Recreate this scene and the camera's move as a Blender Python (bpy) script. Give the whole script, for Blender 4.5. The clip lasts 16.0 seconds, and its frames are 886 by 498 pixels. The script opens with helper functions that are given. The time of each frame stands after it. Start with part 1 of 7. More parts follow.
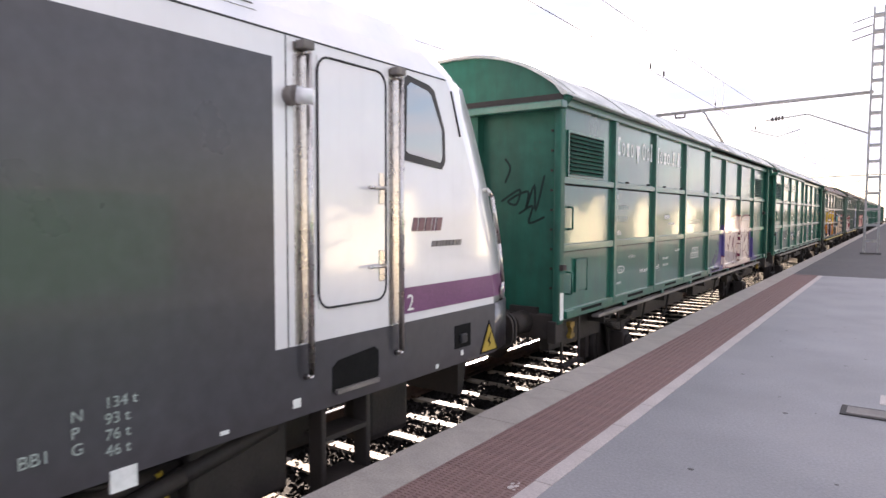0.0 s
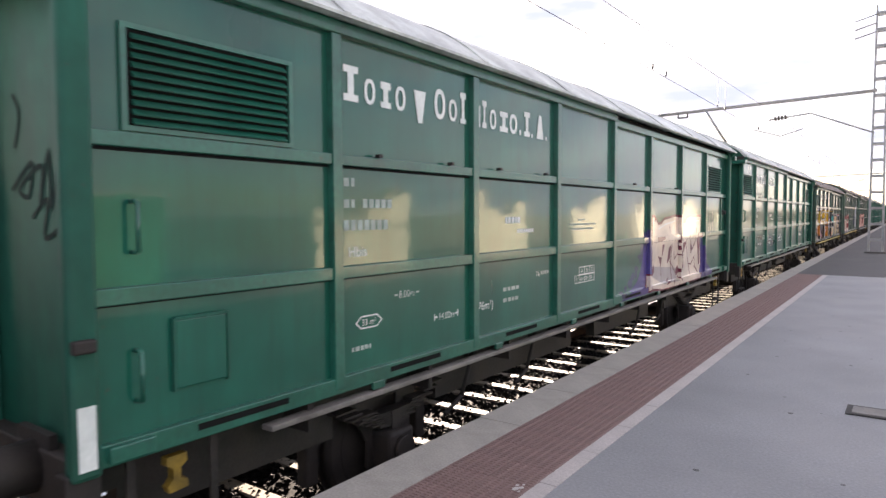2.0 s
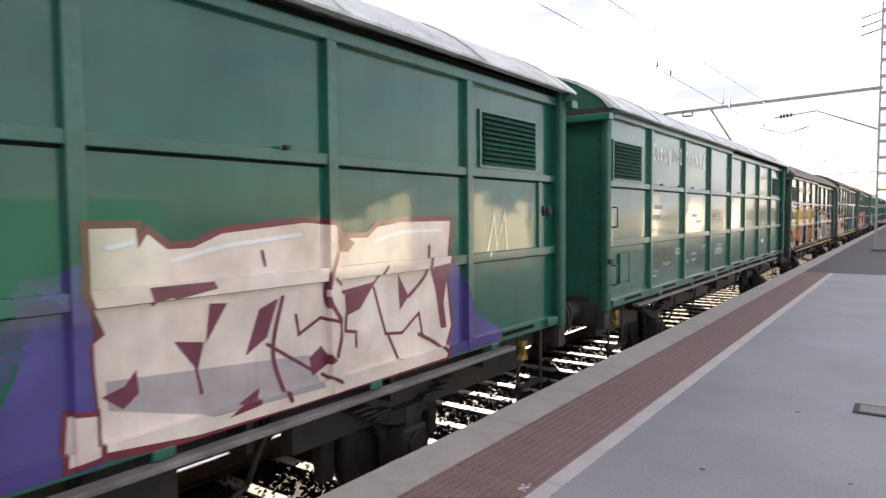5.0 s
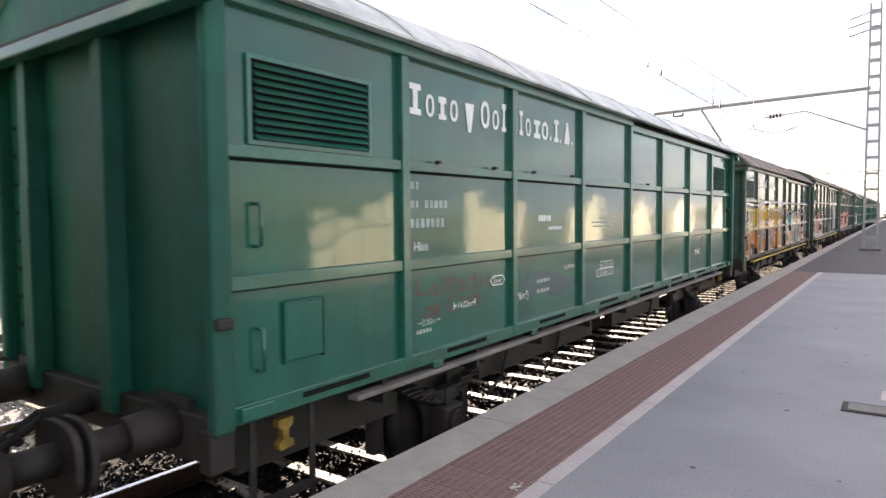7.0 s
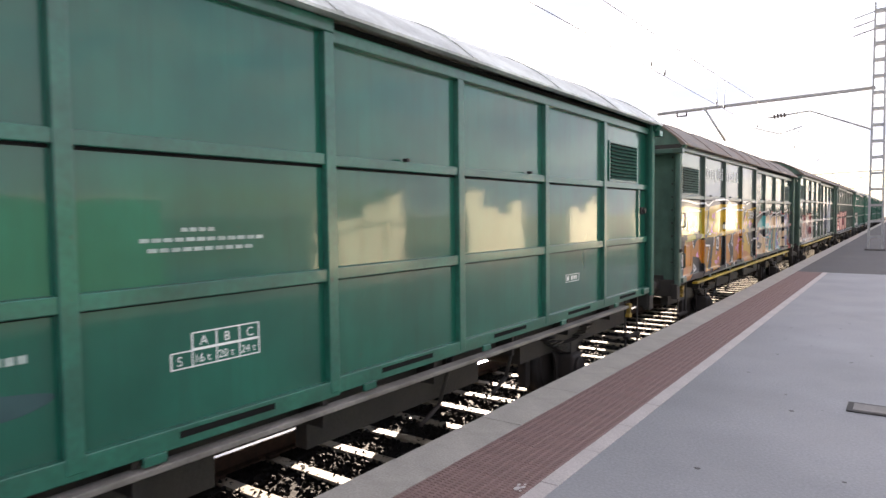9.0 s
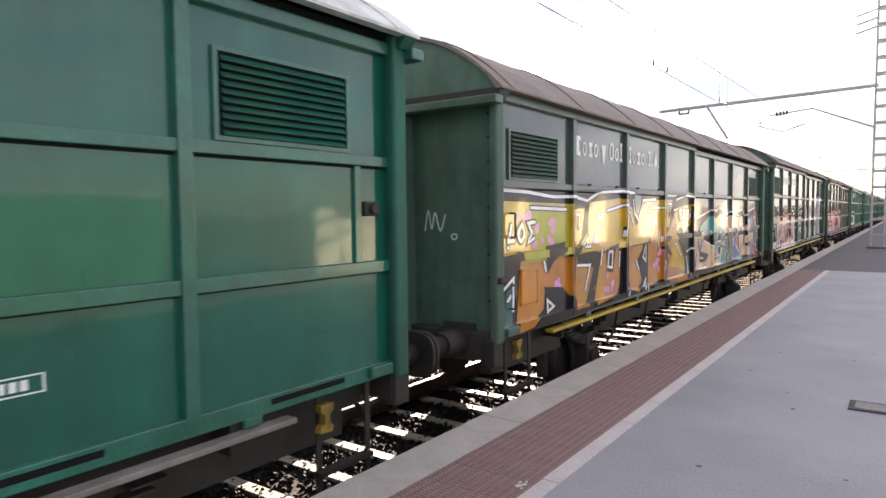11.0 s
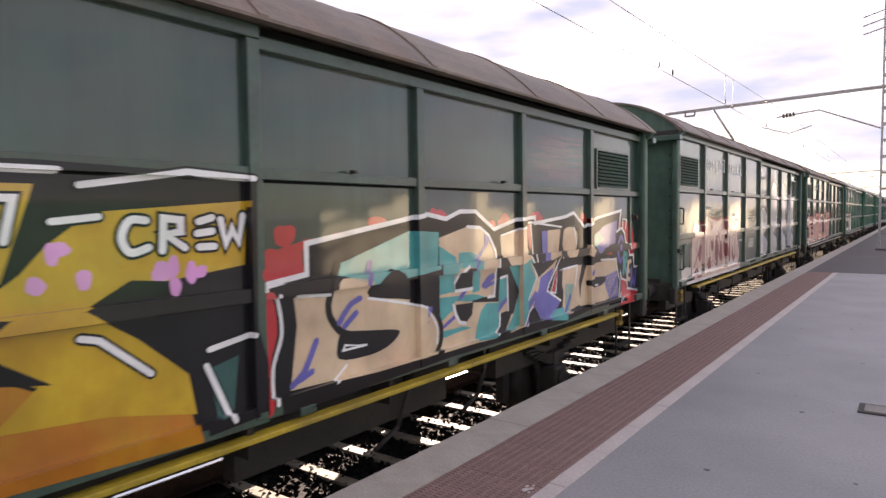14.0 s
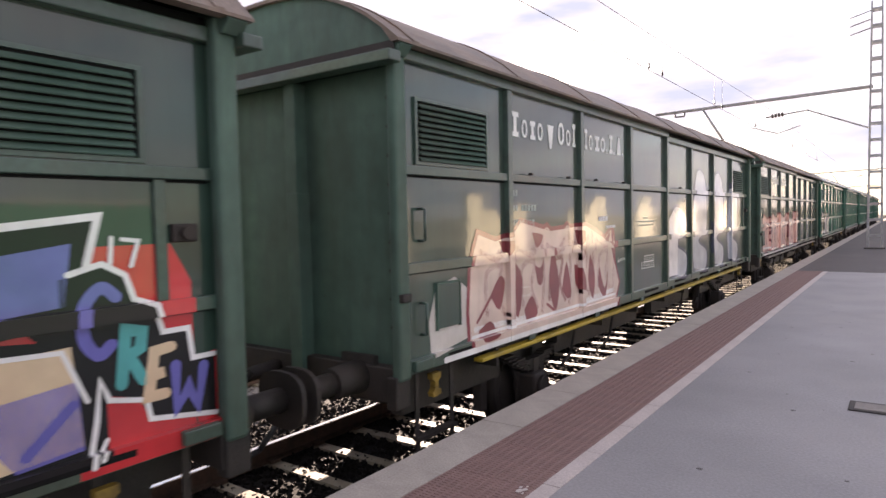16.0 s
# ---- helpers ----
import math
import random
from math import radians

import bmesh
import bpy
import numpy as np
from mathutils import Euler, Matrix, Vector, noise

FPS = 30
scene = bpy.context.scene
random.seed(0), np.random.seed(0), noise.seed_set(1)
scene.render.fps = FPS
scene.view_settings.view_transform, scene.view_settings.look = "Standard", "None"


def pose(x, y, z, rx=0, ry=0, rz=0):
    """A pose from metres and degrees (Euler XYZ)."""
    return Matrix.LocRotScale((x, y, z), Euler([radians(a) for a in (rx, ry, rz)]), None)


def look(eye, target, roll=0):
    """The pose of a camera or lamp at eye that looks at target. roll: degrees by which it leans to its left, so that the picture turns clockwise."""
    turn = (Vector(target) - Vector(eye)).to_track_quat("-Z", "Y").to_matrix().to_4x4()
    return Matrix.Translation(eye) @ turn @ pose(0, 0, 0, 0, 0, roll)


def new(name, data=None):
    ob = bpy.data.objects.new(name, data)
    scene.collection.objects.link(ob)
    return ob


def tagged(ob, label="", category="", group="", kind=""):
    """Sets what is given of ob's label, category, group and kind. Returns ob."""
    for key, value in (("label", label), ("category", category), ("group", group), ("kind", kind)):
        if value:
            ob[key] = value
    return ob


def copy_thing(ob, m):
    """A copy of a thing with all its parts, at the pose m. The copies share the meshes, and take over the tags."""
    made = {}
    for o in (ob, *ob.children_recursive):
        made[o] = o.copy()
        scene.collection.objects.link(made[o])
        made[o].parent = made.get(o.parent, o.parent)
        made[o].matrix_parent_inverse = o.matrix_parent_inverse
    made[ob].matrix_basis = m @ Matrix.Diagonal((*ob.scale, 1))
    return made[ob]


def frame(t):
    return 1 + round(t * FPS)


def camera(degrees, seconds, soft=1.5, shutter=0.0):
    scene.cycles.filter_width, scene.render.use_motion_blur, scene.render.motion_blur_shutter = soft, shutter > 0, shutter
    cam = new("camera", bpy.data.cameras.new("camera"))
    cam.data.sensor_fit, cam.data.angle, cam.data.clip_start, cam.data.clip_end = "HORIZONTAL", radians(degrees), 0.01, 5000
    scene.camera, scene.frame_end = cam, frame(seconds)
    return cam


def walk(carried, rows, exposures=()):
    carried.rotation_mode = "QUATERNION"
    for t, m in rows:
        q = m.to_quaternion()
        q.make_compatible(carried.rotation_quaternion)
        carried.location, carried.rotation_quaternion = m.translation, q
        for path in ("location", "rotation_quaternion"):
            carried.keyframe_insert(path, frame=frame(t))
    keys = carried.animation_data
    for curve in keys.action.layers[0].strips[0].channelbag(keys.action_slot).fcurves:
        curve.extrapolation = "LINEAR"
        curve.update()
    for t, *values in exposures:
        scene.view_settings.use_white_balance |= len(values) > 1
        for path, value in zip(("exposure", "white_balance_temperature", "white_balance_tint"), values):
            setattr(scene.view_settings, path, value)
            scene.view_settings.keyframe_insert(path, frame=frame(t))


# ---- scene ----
cam = camera(68.84, 16.0, soft=1.5, shutter=0.2)
EYE = 1.5
# time, yaw to the left of the track's line, pitch, roll
TURNS = [
    (0.0, 35.39, -3.16, 0.14), (0.5, 35.10, -3.27, -0.13), (1.0, 35.17, -3.44, -0.25), (1.5, 35.53, -3.34, -0.33),
    (2.0, 35.67, -3.01, -0.23), (2.5, 35.74, -2.79, -0.35), (3.0, 35.79, -2.86, -0.41), (3.5, 35.86, -3.01, -0.25),
    (4.0, 36.03, -3.05, -0.39), (4.5, 36.17, -3.01, -0.52), (7.0, 35.35, -3.07, -0.51), (7.5, 35.34, -2.99, -0.51),
    (8.0, 35.49, -2.96, -0.53), (8.5, 35.62, -2.96, -0.61), (11.0, 35.81, -3.22, -0.57), (11.5, 35.84, -3.15, -0.62),
    (12.0, 35.99, -3.19, -0.71), (12.5, 36.24, -3.30, -0.72), (13.0, 36.38, -3.26, -0.78), (13.5, 36.39, -3.09, -0.81),
    (14.0, 36.33, -2.90, -0.81), (14.5, 36.20, -2.87, -0.82), (15.0, 35.98, -2.86, -1.00), (15.5, 35.82, -2.82, -1.12),
    (16.0, 35.63, -2.76, -1.19),
]
walk(cam, [(t, pose(0, 0, EYE, 0, 0, yaw) @ pose(0, 0, 0, 90 + pitch) @ pose(0, 0, 0, 0, 0, roll)) for t, yaw, pitch, roll in TURNS],
     exposures=[(0.0, 2.86, 6650, 24), (1.5, 2.74, 6650, 21), (4.5, 2.76, 6650, 20), (8.5, 2.90, 6700, 19), (12.5, 2.72, 6750, 23), (14.5, 2.48, 6900, 26), (16.0, 2.58, 6900, 26)])

# the train's way towards the camera, in metres, along the track
TRAVEL = [
    (0.0, 0.0), (0.5, 1.18), (1.0, 2.39), (1.5, 3.63), (2.0, 4.915), (2.5, 6.21), (3.0, 7.59), (3.5, 8.89), (4.0, 10.22),
    (4.5, 11.51), (5.5, 14.15), (6.2, 15.98), (7.0, 18.08), (7.5, 19.48), (8.0, 20.9), (8.5, 22.275), (9.3, 24.5), (10.2, 27.04),
    (11.0, 29.29), (11.5, 30.67), (12.0, 32.13), (12.5, 33.6), (13.0, 35.18), (13.5, 36.69), (14.0, 38.32), (14.5, 39.85), (15.0, 41.485),
    (15.5, 43.08), (16.0, 44.72),
]

# ---- light: a low sun behind the train, a bright thin-clouded sky ----
SUN = Vector((-0.507, 0.833, 0.223)).normalized()
world = bpy.data.worlds.new("sky")
scene.world = world
world.use_nodes = True
wn, wl = world.node_tree.nodes, world.node_tree.links
wn.clear()
w_out, w_bg, w_sky = wn.new("ShaderNodeOutputWorld"), wn.new("ShaderNodeBackground"), wn.new("ShaderNodeTexSky")
w_sky.sky_type, w_sky.sun_disc = "NISHITA", False
w_sky.sun_elevation, w_sky.sun_rotation = math.asin(SUN.z), math.atan2(SUN.x, SUN.y)
w_sky.air_density, w_sky.dust_density, w_sky.ozone_density = 1.0, 0.6, 2.0
w_co, w_map, w_noise, w_ramp, w_mix = (wn.new("ShaderNodeTexCoord"), wn.new("ShaderNodeMapping"), wn.new("ShaderNodeTexNoise"),
                                       wn.new("ShaderNodeValToRGB"), wn.new("ShaderNodeMixRGB"))
w_map.inputs["Scale"].default_value = (1.6, 1.6, 6.0)
w_noise.inputs["Scale"].default_value, w_noise.inputs["Detail"].default_value = 2.2, 6.0
w_ramp.color_ramp.elements[0].position, w_ramp.color_ramp.elements[1].position = 0.34, 0.56
w_mix.inputs["Color2"].default_value = (4.6, 4.7, 4.9, 1)
wl.new(w_co.outputs["Generated"], w_map.inputs["Vector"])
wl.new(w_map.outputs["Vector"], w_noise.inputs["Vector"])
wl.new(w_noise.outputs["Fac"], w_ramp.inputs["Fac"])
w_tone = wn.new("ShaderNodeValToRGB")
w_tone.color_ramp.elements[0].position, w_tone.color_ramp.elements[1].position = 0.51, 0.67
w_tone.color_ramp.elements[0].color, w_tone.color_ramp.elements[1].color = (1, 1, 1, 1), (0.58, 0.66, 0.80, 1)
w_gain = wn.new("ShaderNodeMixRGB")
w_gain.blend_type, w_gain.inputs["Fac"].default_value = "MULTIPLY", 1.0
w_gain.inputs["Color2"].default_value = (3.9, 3.9, 3.95, 1)
wl.new(w_noise.outputs["Fac"], w_tone.inputs["Fac"])
wl.new(w_tone.outputs["Color"], w_gain.inputs["Color1"])
wl.new(w_gain.outputs["Color"], w_mix.inputs["Color2"])
wl.new(w_ramp.outputs["Color"], w_mix.inputs["Fac"])
wl.new(w_sky.outputs["Color"], w_mix.inputs["Color1"])
wl.new(w_mix.outputs["Color"], w_bg.inputs["Color"])
wl.new(w_bg.outputs["Background"], w_out.inputs["Surface"])
w_bg.inputs["Strength"].default_value = 0.055
sun_data = bpy.data.lights.new("sun", "SUN")
sun_data.energy, sun_data.angle, sun_data.color = 5.0, radians(0.53), (1.0, 0.88, 0.70)
sun = new("sun", sun_data)
sun.matrix_world = look((0, 0, 40), Vector((0, 0, 40)) - SUN)

# ---- materials ----
def paint(name, rgb, rough=0.4, metal=0.0, vary=0.25, scale=6.0, bump=0.15, fine=60.0, dirt=None, dirt_amount=0.0, spec=0.5, streak=1.0, coat=0.0, coat_ior=1.52, runs=0.0, chips=0.0, chip_rgb=(0.07, 0.04, 0.028), grain=0.0):
    """A surface with patchy and fine variation, fine relief and optional dirt stains."""
    m = bpy.data.materials.new(name)
    m.use_nodes = True
    n, l = m.node_tree.nodes, m.node_tree.links
    b = n["Principled BSDF"]
    b.inputs["Metallic"].default_value = metal
    b.inputs["Specular IOR Level"].default_value = spec
    b.inputs["Coat Weight"].default_value = coat
    b.inputs["Coat Roughness"].default_value = 0.06
    b.inputs["Coat IOR"].default_value = coat_ior
    co, mp = n.new("ShaderNodeTexCoord"), n.new("ShaderNodeMapping")
    mp.inputs["Scale"].default_value = (1, 1, streak)
    l.new(co.outputs["Object"], mp.inputs["Vector"])
    big, small = n.new("ShaderNodeTexNoise"), n.new("ShaderNodeTexNoise")
    big.inputs["Scale"].default_value, big.inputs["Detail"].default_value = scale, 5
    small.inputs["Scale"].default_value, small.inputs["Detail"].default_value = fine, 3
    l.new(mp.outputs["Vector"], big.inputs["Vector"])
    l.new(co.outputs["Object"], small.inputs["Vector"])
    ramp = n.new("ShaderNodeValToRGB")
    e = ramp.color_ramp.elements
    e[0].position, e[1].position = 0.3, 0.72
    e[0].color = (*[c * (1 - vary) for c in rgb], 1)
    e[1].color = (*[min(1, c * (1 + vary)) for c in rgb], 1)
    l.new(big.outputs["Fac"], ramp.inputs["Fac"])
    mul = n.new("ShaderNodeMixRGB")
    mul.blend_type, mul.inputs["Fac"].default_value = "OVERLAY", 0.35
    l.new(ramp.outputs["Color"], mul.inputs["Color1"])
    l.new(small.outputs["Fac"], mul.inputs["Color2"])
    out = mul.outputs["Color"]
    if dirt:
        d, dr, dm = n.new("ShaderNodeTexNoise"), n.new("ShaderNodeValToRGB"), n.new("ShaderNodeMixRGB")
        d.inputs["Scale"].default_value, d.inputs["Detail"].default_value = scale * 0.45, 8
        d.inputs["Roughness"].default_value = 0.65
        l.new(mp.outputs["Vector"], d.inputs["Vector"])
        dr.color_ramp.elements[0].position, dr.color_ramp.elements[1].position = 0.47, 0.72
        dr.color_ramp.elements[1].color = (dirt_amount,) * 3 + (1,)
        l.new(d.outputs["Fac"], dr.inputs["Fac"])
        l.new(dr.outputs["Color"], dm.inputs["Fac"])
        l.new(out, dm.inputs["Color1"])
        dm.inputs["Color2"].default_value = (*dirt, 1)
        out = dm.outputs["Color"]
    if runs:
        # rain runs down the sheet
        rm, rn, rp, rx = n.new("ShaderNodeMapping"), n.new("ShaderNodeTexNoise"), n.new("ShaderNodeMapRange"), n.new("ShaderNodeMixRGB")
        rm.inputs["Scale"].default_value = (7.0, 7.0, 0.45)
        rn.inputs["Scale"].default_value, rn.inputs["Detail"].default_value, rn.inputs["Roughness"].default_value = 1.6, 6, 0.7
        rp.inputs["From Min"].default_value, rp.inputs["From Max"].default_value = 0.5, 0.78
        rp.inputs["To Max"].default_value = runs
        l.new(co.outputs["Object"], rm.inputs["Vector"])
        l.new(rm.outputs["Vector"], rn.inputs["Vector"])
        l.new(rn.outputs["Fac"], rp.inputs["Value"])
        l.new(rp.outputs["Result"], rx.inputs["Fac"])
        l.new(out, rx.inputs["Color1"])
        rx.inputs["Color2"].default_value = (*[0.60 * c + 0.004 for c in rgb], 1)
        out = rx.outputs["Color"]
    if chips:
        # small chips and rust specks
        cn, cp, cx = n.new("ShaderNodeTexNoise"), n.new("ShaderNodeMapRange"), n.new("ShaderNodeMixRGB")
        cn.inputs["Scale"].default_value, cn.inputs["Detail"].default_value, cn.inputs["Roughness"].default_value = 11.0, 7, 0.75
        cp.inputs["From Min"].default_value, cp.inputs["From Max"].default_value = 0.64, 0.72
        cp.inputs["To Max"].default_value = chips
        l.new(co.outputs["Object"], cn.inputs["Vector"])
        l.new(cn.outputs["Fac"], cp.inputs["Value"])
        l.new(cp.outputs["Result"], cx.inputs["Fac"])
        l.new(out, cx.inputs["Color1"])
        cx.inputs["Color2"].default_value = (*chip_rgb, 1)
        out = cx.outputs["Color"]
    l.new(out, b.inputs["Base Color"])
    rr = n.new("ShaderNodeMapRange")
    rr.inputs["To Min"].default_value, rr.inputs["To Max"].default_value = max(0.03, rough * 0.75), min(1, rough * 1.25)
    l.new(big.outputs["Fac"], rr.inputs["Value"])
    l.new(rr.outputs["Result"], b.inputs["Roughness"])
    if bump:
        bp = n.new("ShaderNodeBump")
        bp.inputs["Strength"].default_value, bp.inputs["Distance"].default_value = bump, 0.01
        if grain:
            gn, gm = n.new("ShaderNodeTexNoise"), n.new("ShaderNodeMath")
            gn.inputs["Scale"].default_value, gn.inputs["Detail"].default_value = 38.0, 4
            gm.operation, gm.inputs[1].default_value = "MULTIPLY_ADD", grain
            l.new(co.outputs["Object"], gn.inputs["Vector"])
            l.new(gn.outputs["Fac"], gm.inputs[0])
            l.new(small.outputs["Fac"], gm.inputs[2])
            l.new(gm.outputs["Value"], bp.inputs["Height"])
        else:
            l.new(small.outputs["Fac"], bp.inputs["Height"])
        l.new(bp.outputs["Normal"], b.inputs["Normal"])
        l.new(bp.outputs["Normal"], b.inputs["Coat Normal"])
    return m


GREEN = paint("green_paint", (0.004, 0.098, 0.064), 0.30, vary=0.2, scale=1.6, bump=0.18, fine=2.6, dirt=(0.008, 0.066, 0.044), dirt_amount=0.6, streak=0.35, coat=0.9, coat_ior=1.53, spec=0.2, runs=0.55, chips=0.5, grain=0.008)
GREEN_OLD = paint("faded_green_paint", (0.028, 0.060, 0.046), 0.35, vary=0.28, scale=1.4, bump=0.16, fine=2.6, dirt=(0.06, 0.046, 0.036), dirt_amount=0.6, streak=0.3, coat=0.95, coat_ior=1.56, spec=0.2, runs=0.6, chips=0.7, grain=0.01)
GREEN_RAIL = paint("green_frame_paint", (0.012, 0.112, 0.076), 0.34, vary=0.25, scale=3, bump=0.05, fine=30, dirt=(0.03, 0.06, 0.045), dirt_amount=0.5, coat=0.4, coat_ior=1.6, chips=0.75)
OLD_RAIL = paint("faded_frame_paint", (0.042, 0.078, 0.060), 0.38, vary=0.3, scale=3, bump=0.05, fine=30, dirt=(0.09, 0.06, 0.04), dirt_amount=0.55, coat=0.3, chips=0.85)
END_GREEN = paint("dull_green_end_paint", (0.010, 0.100, 0.068), 0.55, vary=0.25, scale=2, bump=0.12, fine=6, dirt=(0.03, 0.04, 0.03), dirt_amount=0.7, streak=0.3, runs=0.6, chips=0.6, spec=0.3)
END_OLD = paint("dull_faded_end_paint", (0.066, 0.120, 0.094), 0.55, vary=0.28, scale=2, bump=0.12, fine=6, dirt=(0.05, 0.04, 0.032), dirt_amount=0.7, streak=0.3, runs=0.6, chips=0.7, spec=0.3)
ROOF_GREY = paint("weathered_roof_sheet", (0.52, 0.53, 0.50), 0.38, vary=0.4, scale=2.5, bump=0.3, fine=25, dirt=(0.22, 0.20, 0.17), dirt_amount=0.8)
ROOF_RUST = paint("rusty_roof_sheet", (0.16, 0.12, 0.095), 0.55, vary=0.45, scale=2.2, bump=0.35, fine=25, dirt=(0.14, 0.07, 0.04), dirt_amount=0.8)
GRIME = paint("grimy_underframe_steel", (0.022, 0.017, 0.015), 0.7, vary=0.5, scale=5, bump=0.35, fine=45, dirt=(0.045, 0.032, 0.024), dirt_amount=0.6)
DUSTY = paint("dusty_grey_steel", (0.19, 0.17, 0.155), 0.6, vary=0.35, scale=4, bump=0.2, fine=50, dirt=(0.08, 0.06, 0.05), dirt_amount=0.6)
YELLOW = paint("yellow_paint", (0.40, 0.28, 0.025), 0.45, vary=0.25, scale=4, bump=0.1, fine=40, dirt=(0.12, 0.09, 0.04), dirt_amount=0.6)
# hook yellow with dirt, its base darkened for the shade it hangs in
HOOK = paint("dirty_shaded_yellow_casting", (0.26, 0.16, 0.02), 0.6, vary=0.35, scale=9, bump=0.2, fine=40, dirt=(0.05, 0.035, 0.02), dirt_amount=0.8)
# black parts, and the strips and sheets that paint shade into gaps
BLACK = paint("black_parts_and_gap_shade", (0.010, 0.010, 0.010), 0.8, vary=0.3, bump=0.1, spec=0.1)
LETTER = paint("white_stencil_paint", (0.78, 0.79, 0.77), 0.5, vary=0.1, scale=9, bump=0.05, fine=50, dirt=(0.35, 0.4, 0.36), dirt_amount=0.35)
FAINT = paint("worn_white_stencil", (0.36, 0.42, 0.39), 0.5, vary=0.3, scale=12, bump=0.05)
WHITE = paint("white_body_paint", (0.76, 0.75, 0.75), 0.20, vary=0.05, scale=1.2, bump=0.05, fine=2.2, dirt=(0.55, 0.52, 0.50), dirt_amount=0.35, coat=1.0, coat_ior=1.65, runs=0.12)
CHARCOAL = paint("charcoal_body_paint", (0.044, 0.043, 0.050), 0.3, vary=0.12, scale=1.2, bump=0.02, fine=12, dirt=(0.06, 0.057, 0.058), dirt_amount=0.4, coat=0.35)
MAROON_MARK = paint("maroon_mark_paint", (0.10, 0.025, 0.055), 0.3, vary=0.12, scale=2, bump=0.03)
PURPLE = paint("purple_stripe_paint", (0.15, 0.045, 0.135), 0.3, vary=0.12, scale=2, bump=0.03)
STAINLESS = paint("brushed_steel", (0.55, 0.52, 0.49), 0.28, metal=1.0, vary=0.15, scale=8, bump=0.05)
RUBBER = paint("black_rubber", (0.018, 0.018, 0.02), 0.5, vary=0.2, bump=0.05)
RAIL_TOP = paint("polished_rail_steel", (0.55, 0.52, 0.49), 0.22, metal=1.0, vary=0.15, scale=6, bump=0.05)
RUST = paint("rusty_rail_steel", (0.085, 0.05, 0.033), 0.75, vary=0.4, scale=9, bump=0.3)
SLEEPER = paint("concrete_sleeper", (0.31, 0.265, 0.19), 0.7, vary=0.25, scale=5, bump=0.25, fine=60, dirt=(0.12, 0.085, 0.06), dirt_amount=0.85)
# near track's ballast: shade under the train is put into its near-black colour
BALLAST = paint("shade_dark_ballast", (0.014, 0.012, 0.011), 0.95, vary=0.6, scale=14, bump=0.5, fine=30, spec=0.1)
BALLAST_GREY = paint("grey_ballast", (0.22, 0.20, 0.185), 0.8, vary=0.5, scale=12, bump=0.5, fine=30)
KERB = paint("worn_concrete_kerb", (0.40, 0.36, 0.32), 0.75, vary=0.18, scale=3.2, bump=0.25, fine=70, dirt=(0.22, 0.19, 0.165), dirt_amount=0.5)
TACTILE = paint("reddish_tactile_tile", (0.235, 0.145, 0.130), 0.7, vary=0.18, scale=3.0, bump=0.2, fine=80, dirt=(0.15, 0.11, 0.10), dirt_amount=0.5)
LINE = paint("pale_stone_border", (0.50, 0.44, 0.42), 0.65, vary=0.12, scale=4, bump=0.15, fine=70, dirt=(0.3, 0.26, 0.25), dirt_amount=0.5)
PLATFORM = paint("grey_platform_concrete", (0.246, 0.240, 0.248), 0.6, vary=0.22, scale=0.8, bump=0.2, fine=55, dirt=(0.30, 0.285, 0.285), dirt_amount=0.8)
ASPHALT = paint("dark_asphalt", (0.085, 0.078, 0.078), 0.8, vary=0.2, scale=1.2, bump=0.4, fine=60, dirt=(0.13, 0.12, 0.115), dirt_amount=0.4)
MASONRY = paint("dusty_concrete_block", (0.30, 0.27, 0.24), 0.85, vary=0.25, scale=2, bump=0.3, fine=30)
CREAM = paint("cream_rendered_wall", (0.90, 0.84, 0.62), 0.8, vary=0.15, scale=1.5, bump=0.15, fine=30, dirt=(0.4, 0.32, 0.2), dirt_amount=0.4)
MAST = paint("galvanised_mast_steel", (0.33, 0.33, 0.33), 0.5, metal=0.4, vary=0.2, scale=5, bump=0.05)
WIRE = paint("dark_wire", (0.10, 0.09, 0.085), 0.5, metal=0.6, vary=0.1, bump=0)
LEAF = paint("far_foliage", (0.035, 0.045, 0.026), 0.8, vary=0.5, scale=3, bump=0.4)
HAZE_HILL = paint("far_scrub_ground", (0.16, 0.14, 0.10), 0.9, vary=0.4, scale=0.4, bump=0.2)
FAR_BLUE = paint("far_coach_paint", (0.16, 0.20, 0.24), 0.35, vary=0.2, scale=2, bump=0.05)
SIGN_BLUE = paint("blue_floor_paint", (0.05, 0.14, 0.42), 0.5, vary=0.2, bump=0.05)


def glass_material():
    m = bpy.data.materials.new("dark_tinted_glass")
    m.use_nodes = True
    b = m.node_tree.nodes["Principled BSDF"]
    b.inputs["Base Color"].default_value = (0.30, 0.31, 0.32, 1)
    b.inputs["Metallic"].default_value = 0.9
    b.inputs["Roughness"].default_value = 0.02
    b.inputs["IOR"].default_value = 2.4
    b.inputs["Coat Weight"].default_value = 1.0
    b.inputs["Coat Roughness"].default_value = 0.01
    return m


GLASS = glass_material()

# ---- mesh helpers ----
def box(bm, x0, x1, y0, y1, z0, z1, bevel=0.0):
    vs = [bm.verts.new((x, y, z)) for x in (x0, x1) for y in (y0, y1) for z in (z0, z1)]
    faces = [bm.faces.new([vs[i] for i in f]) for f in ((0, 1, 3, 2), (4, 6, 7, 5), (0, 4, 5, 1), (2, 3, 7, 6), (0, 2, 6, 4), (1, 5, 7, 3))]
    if bevel:
        edges = list({e for f in faces for e in f.edges})
        bmesh.ops.bevel(bm, geom=edges, offset=bevel, segments=2, affect="EDGES", profile=0.5)


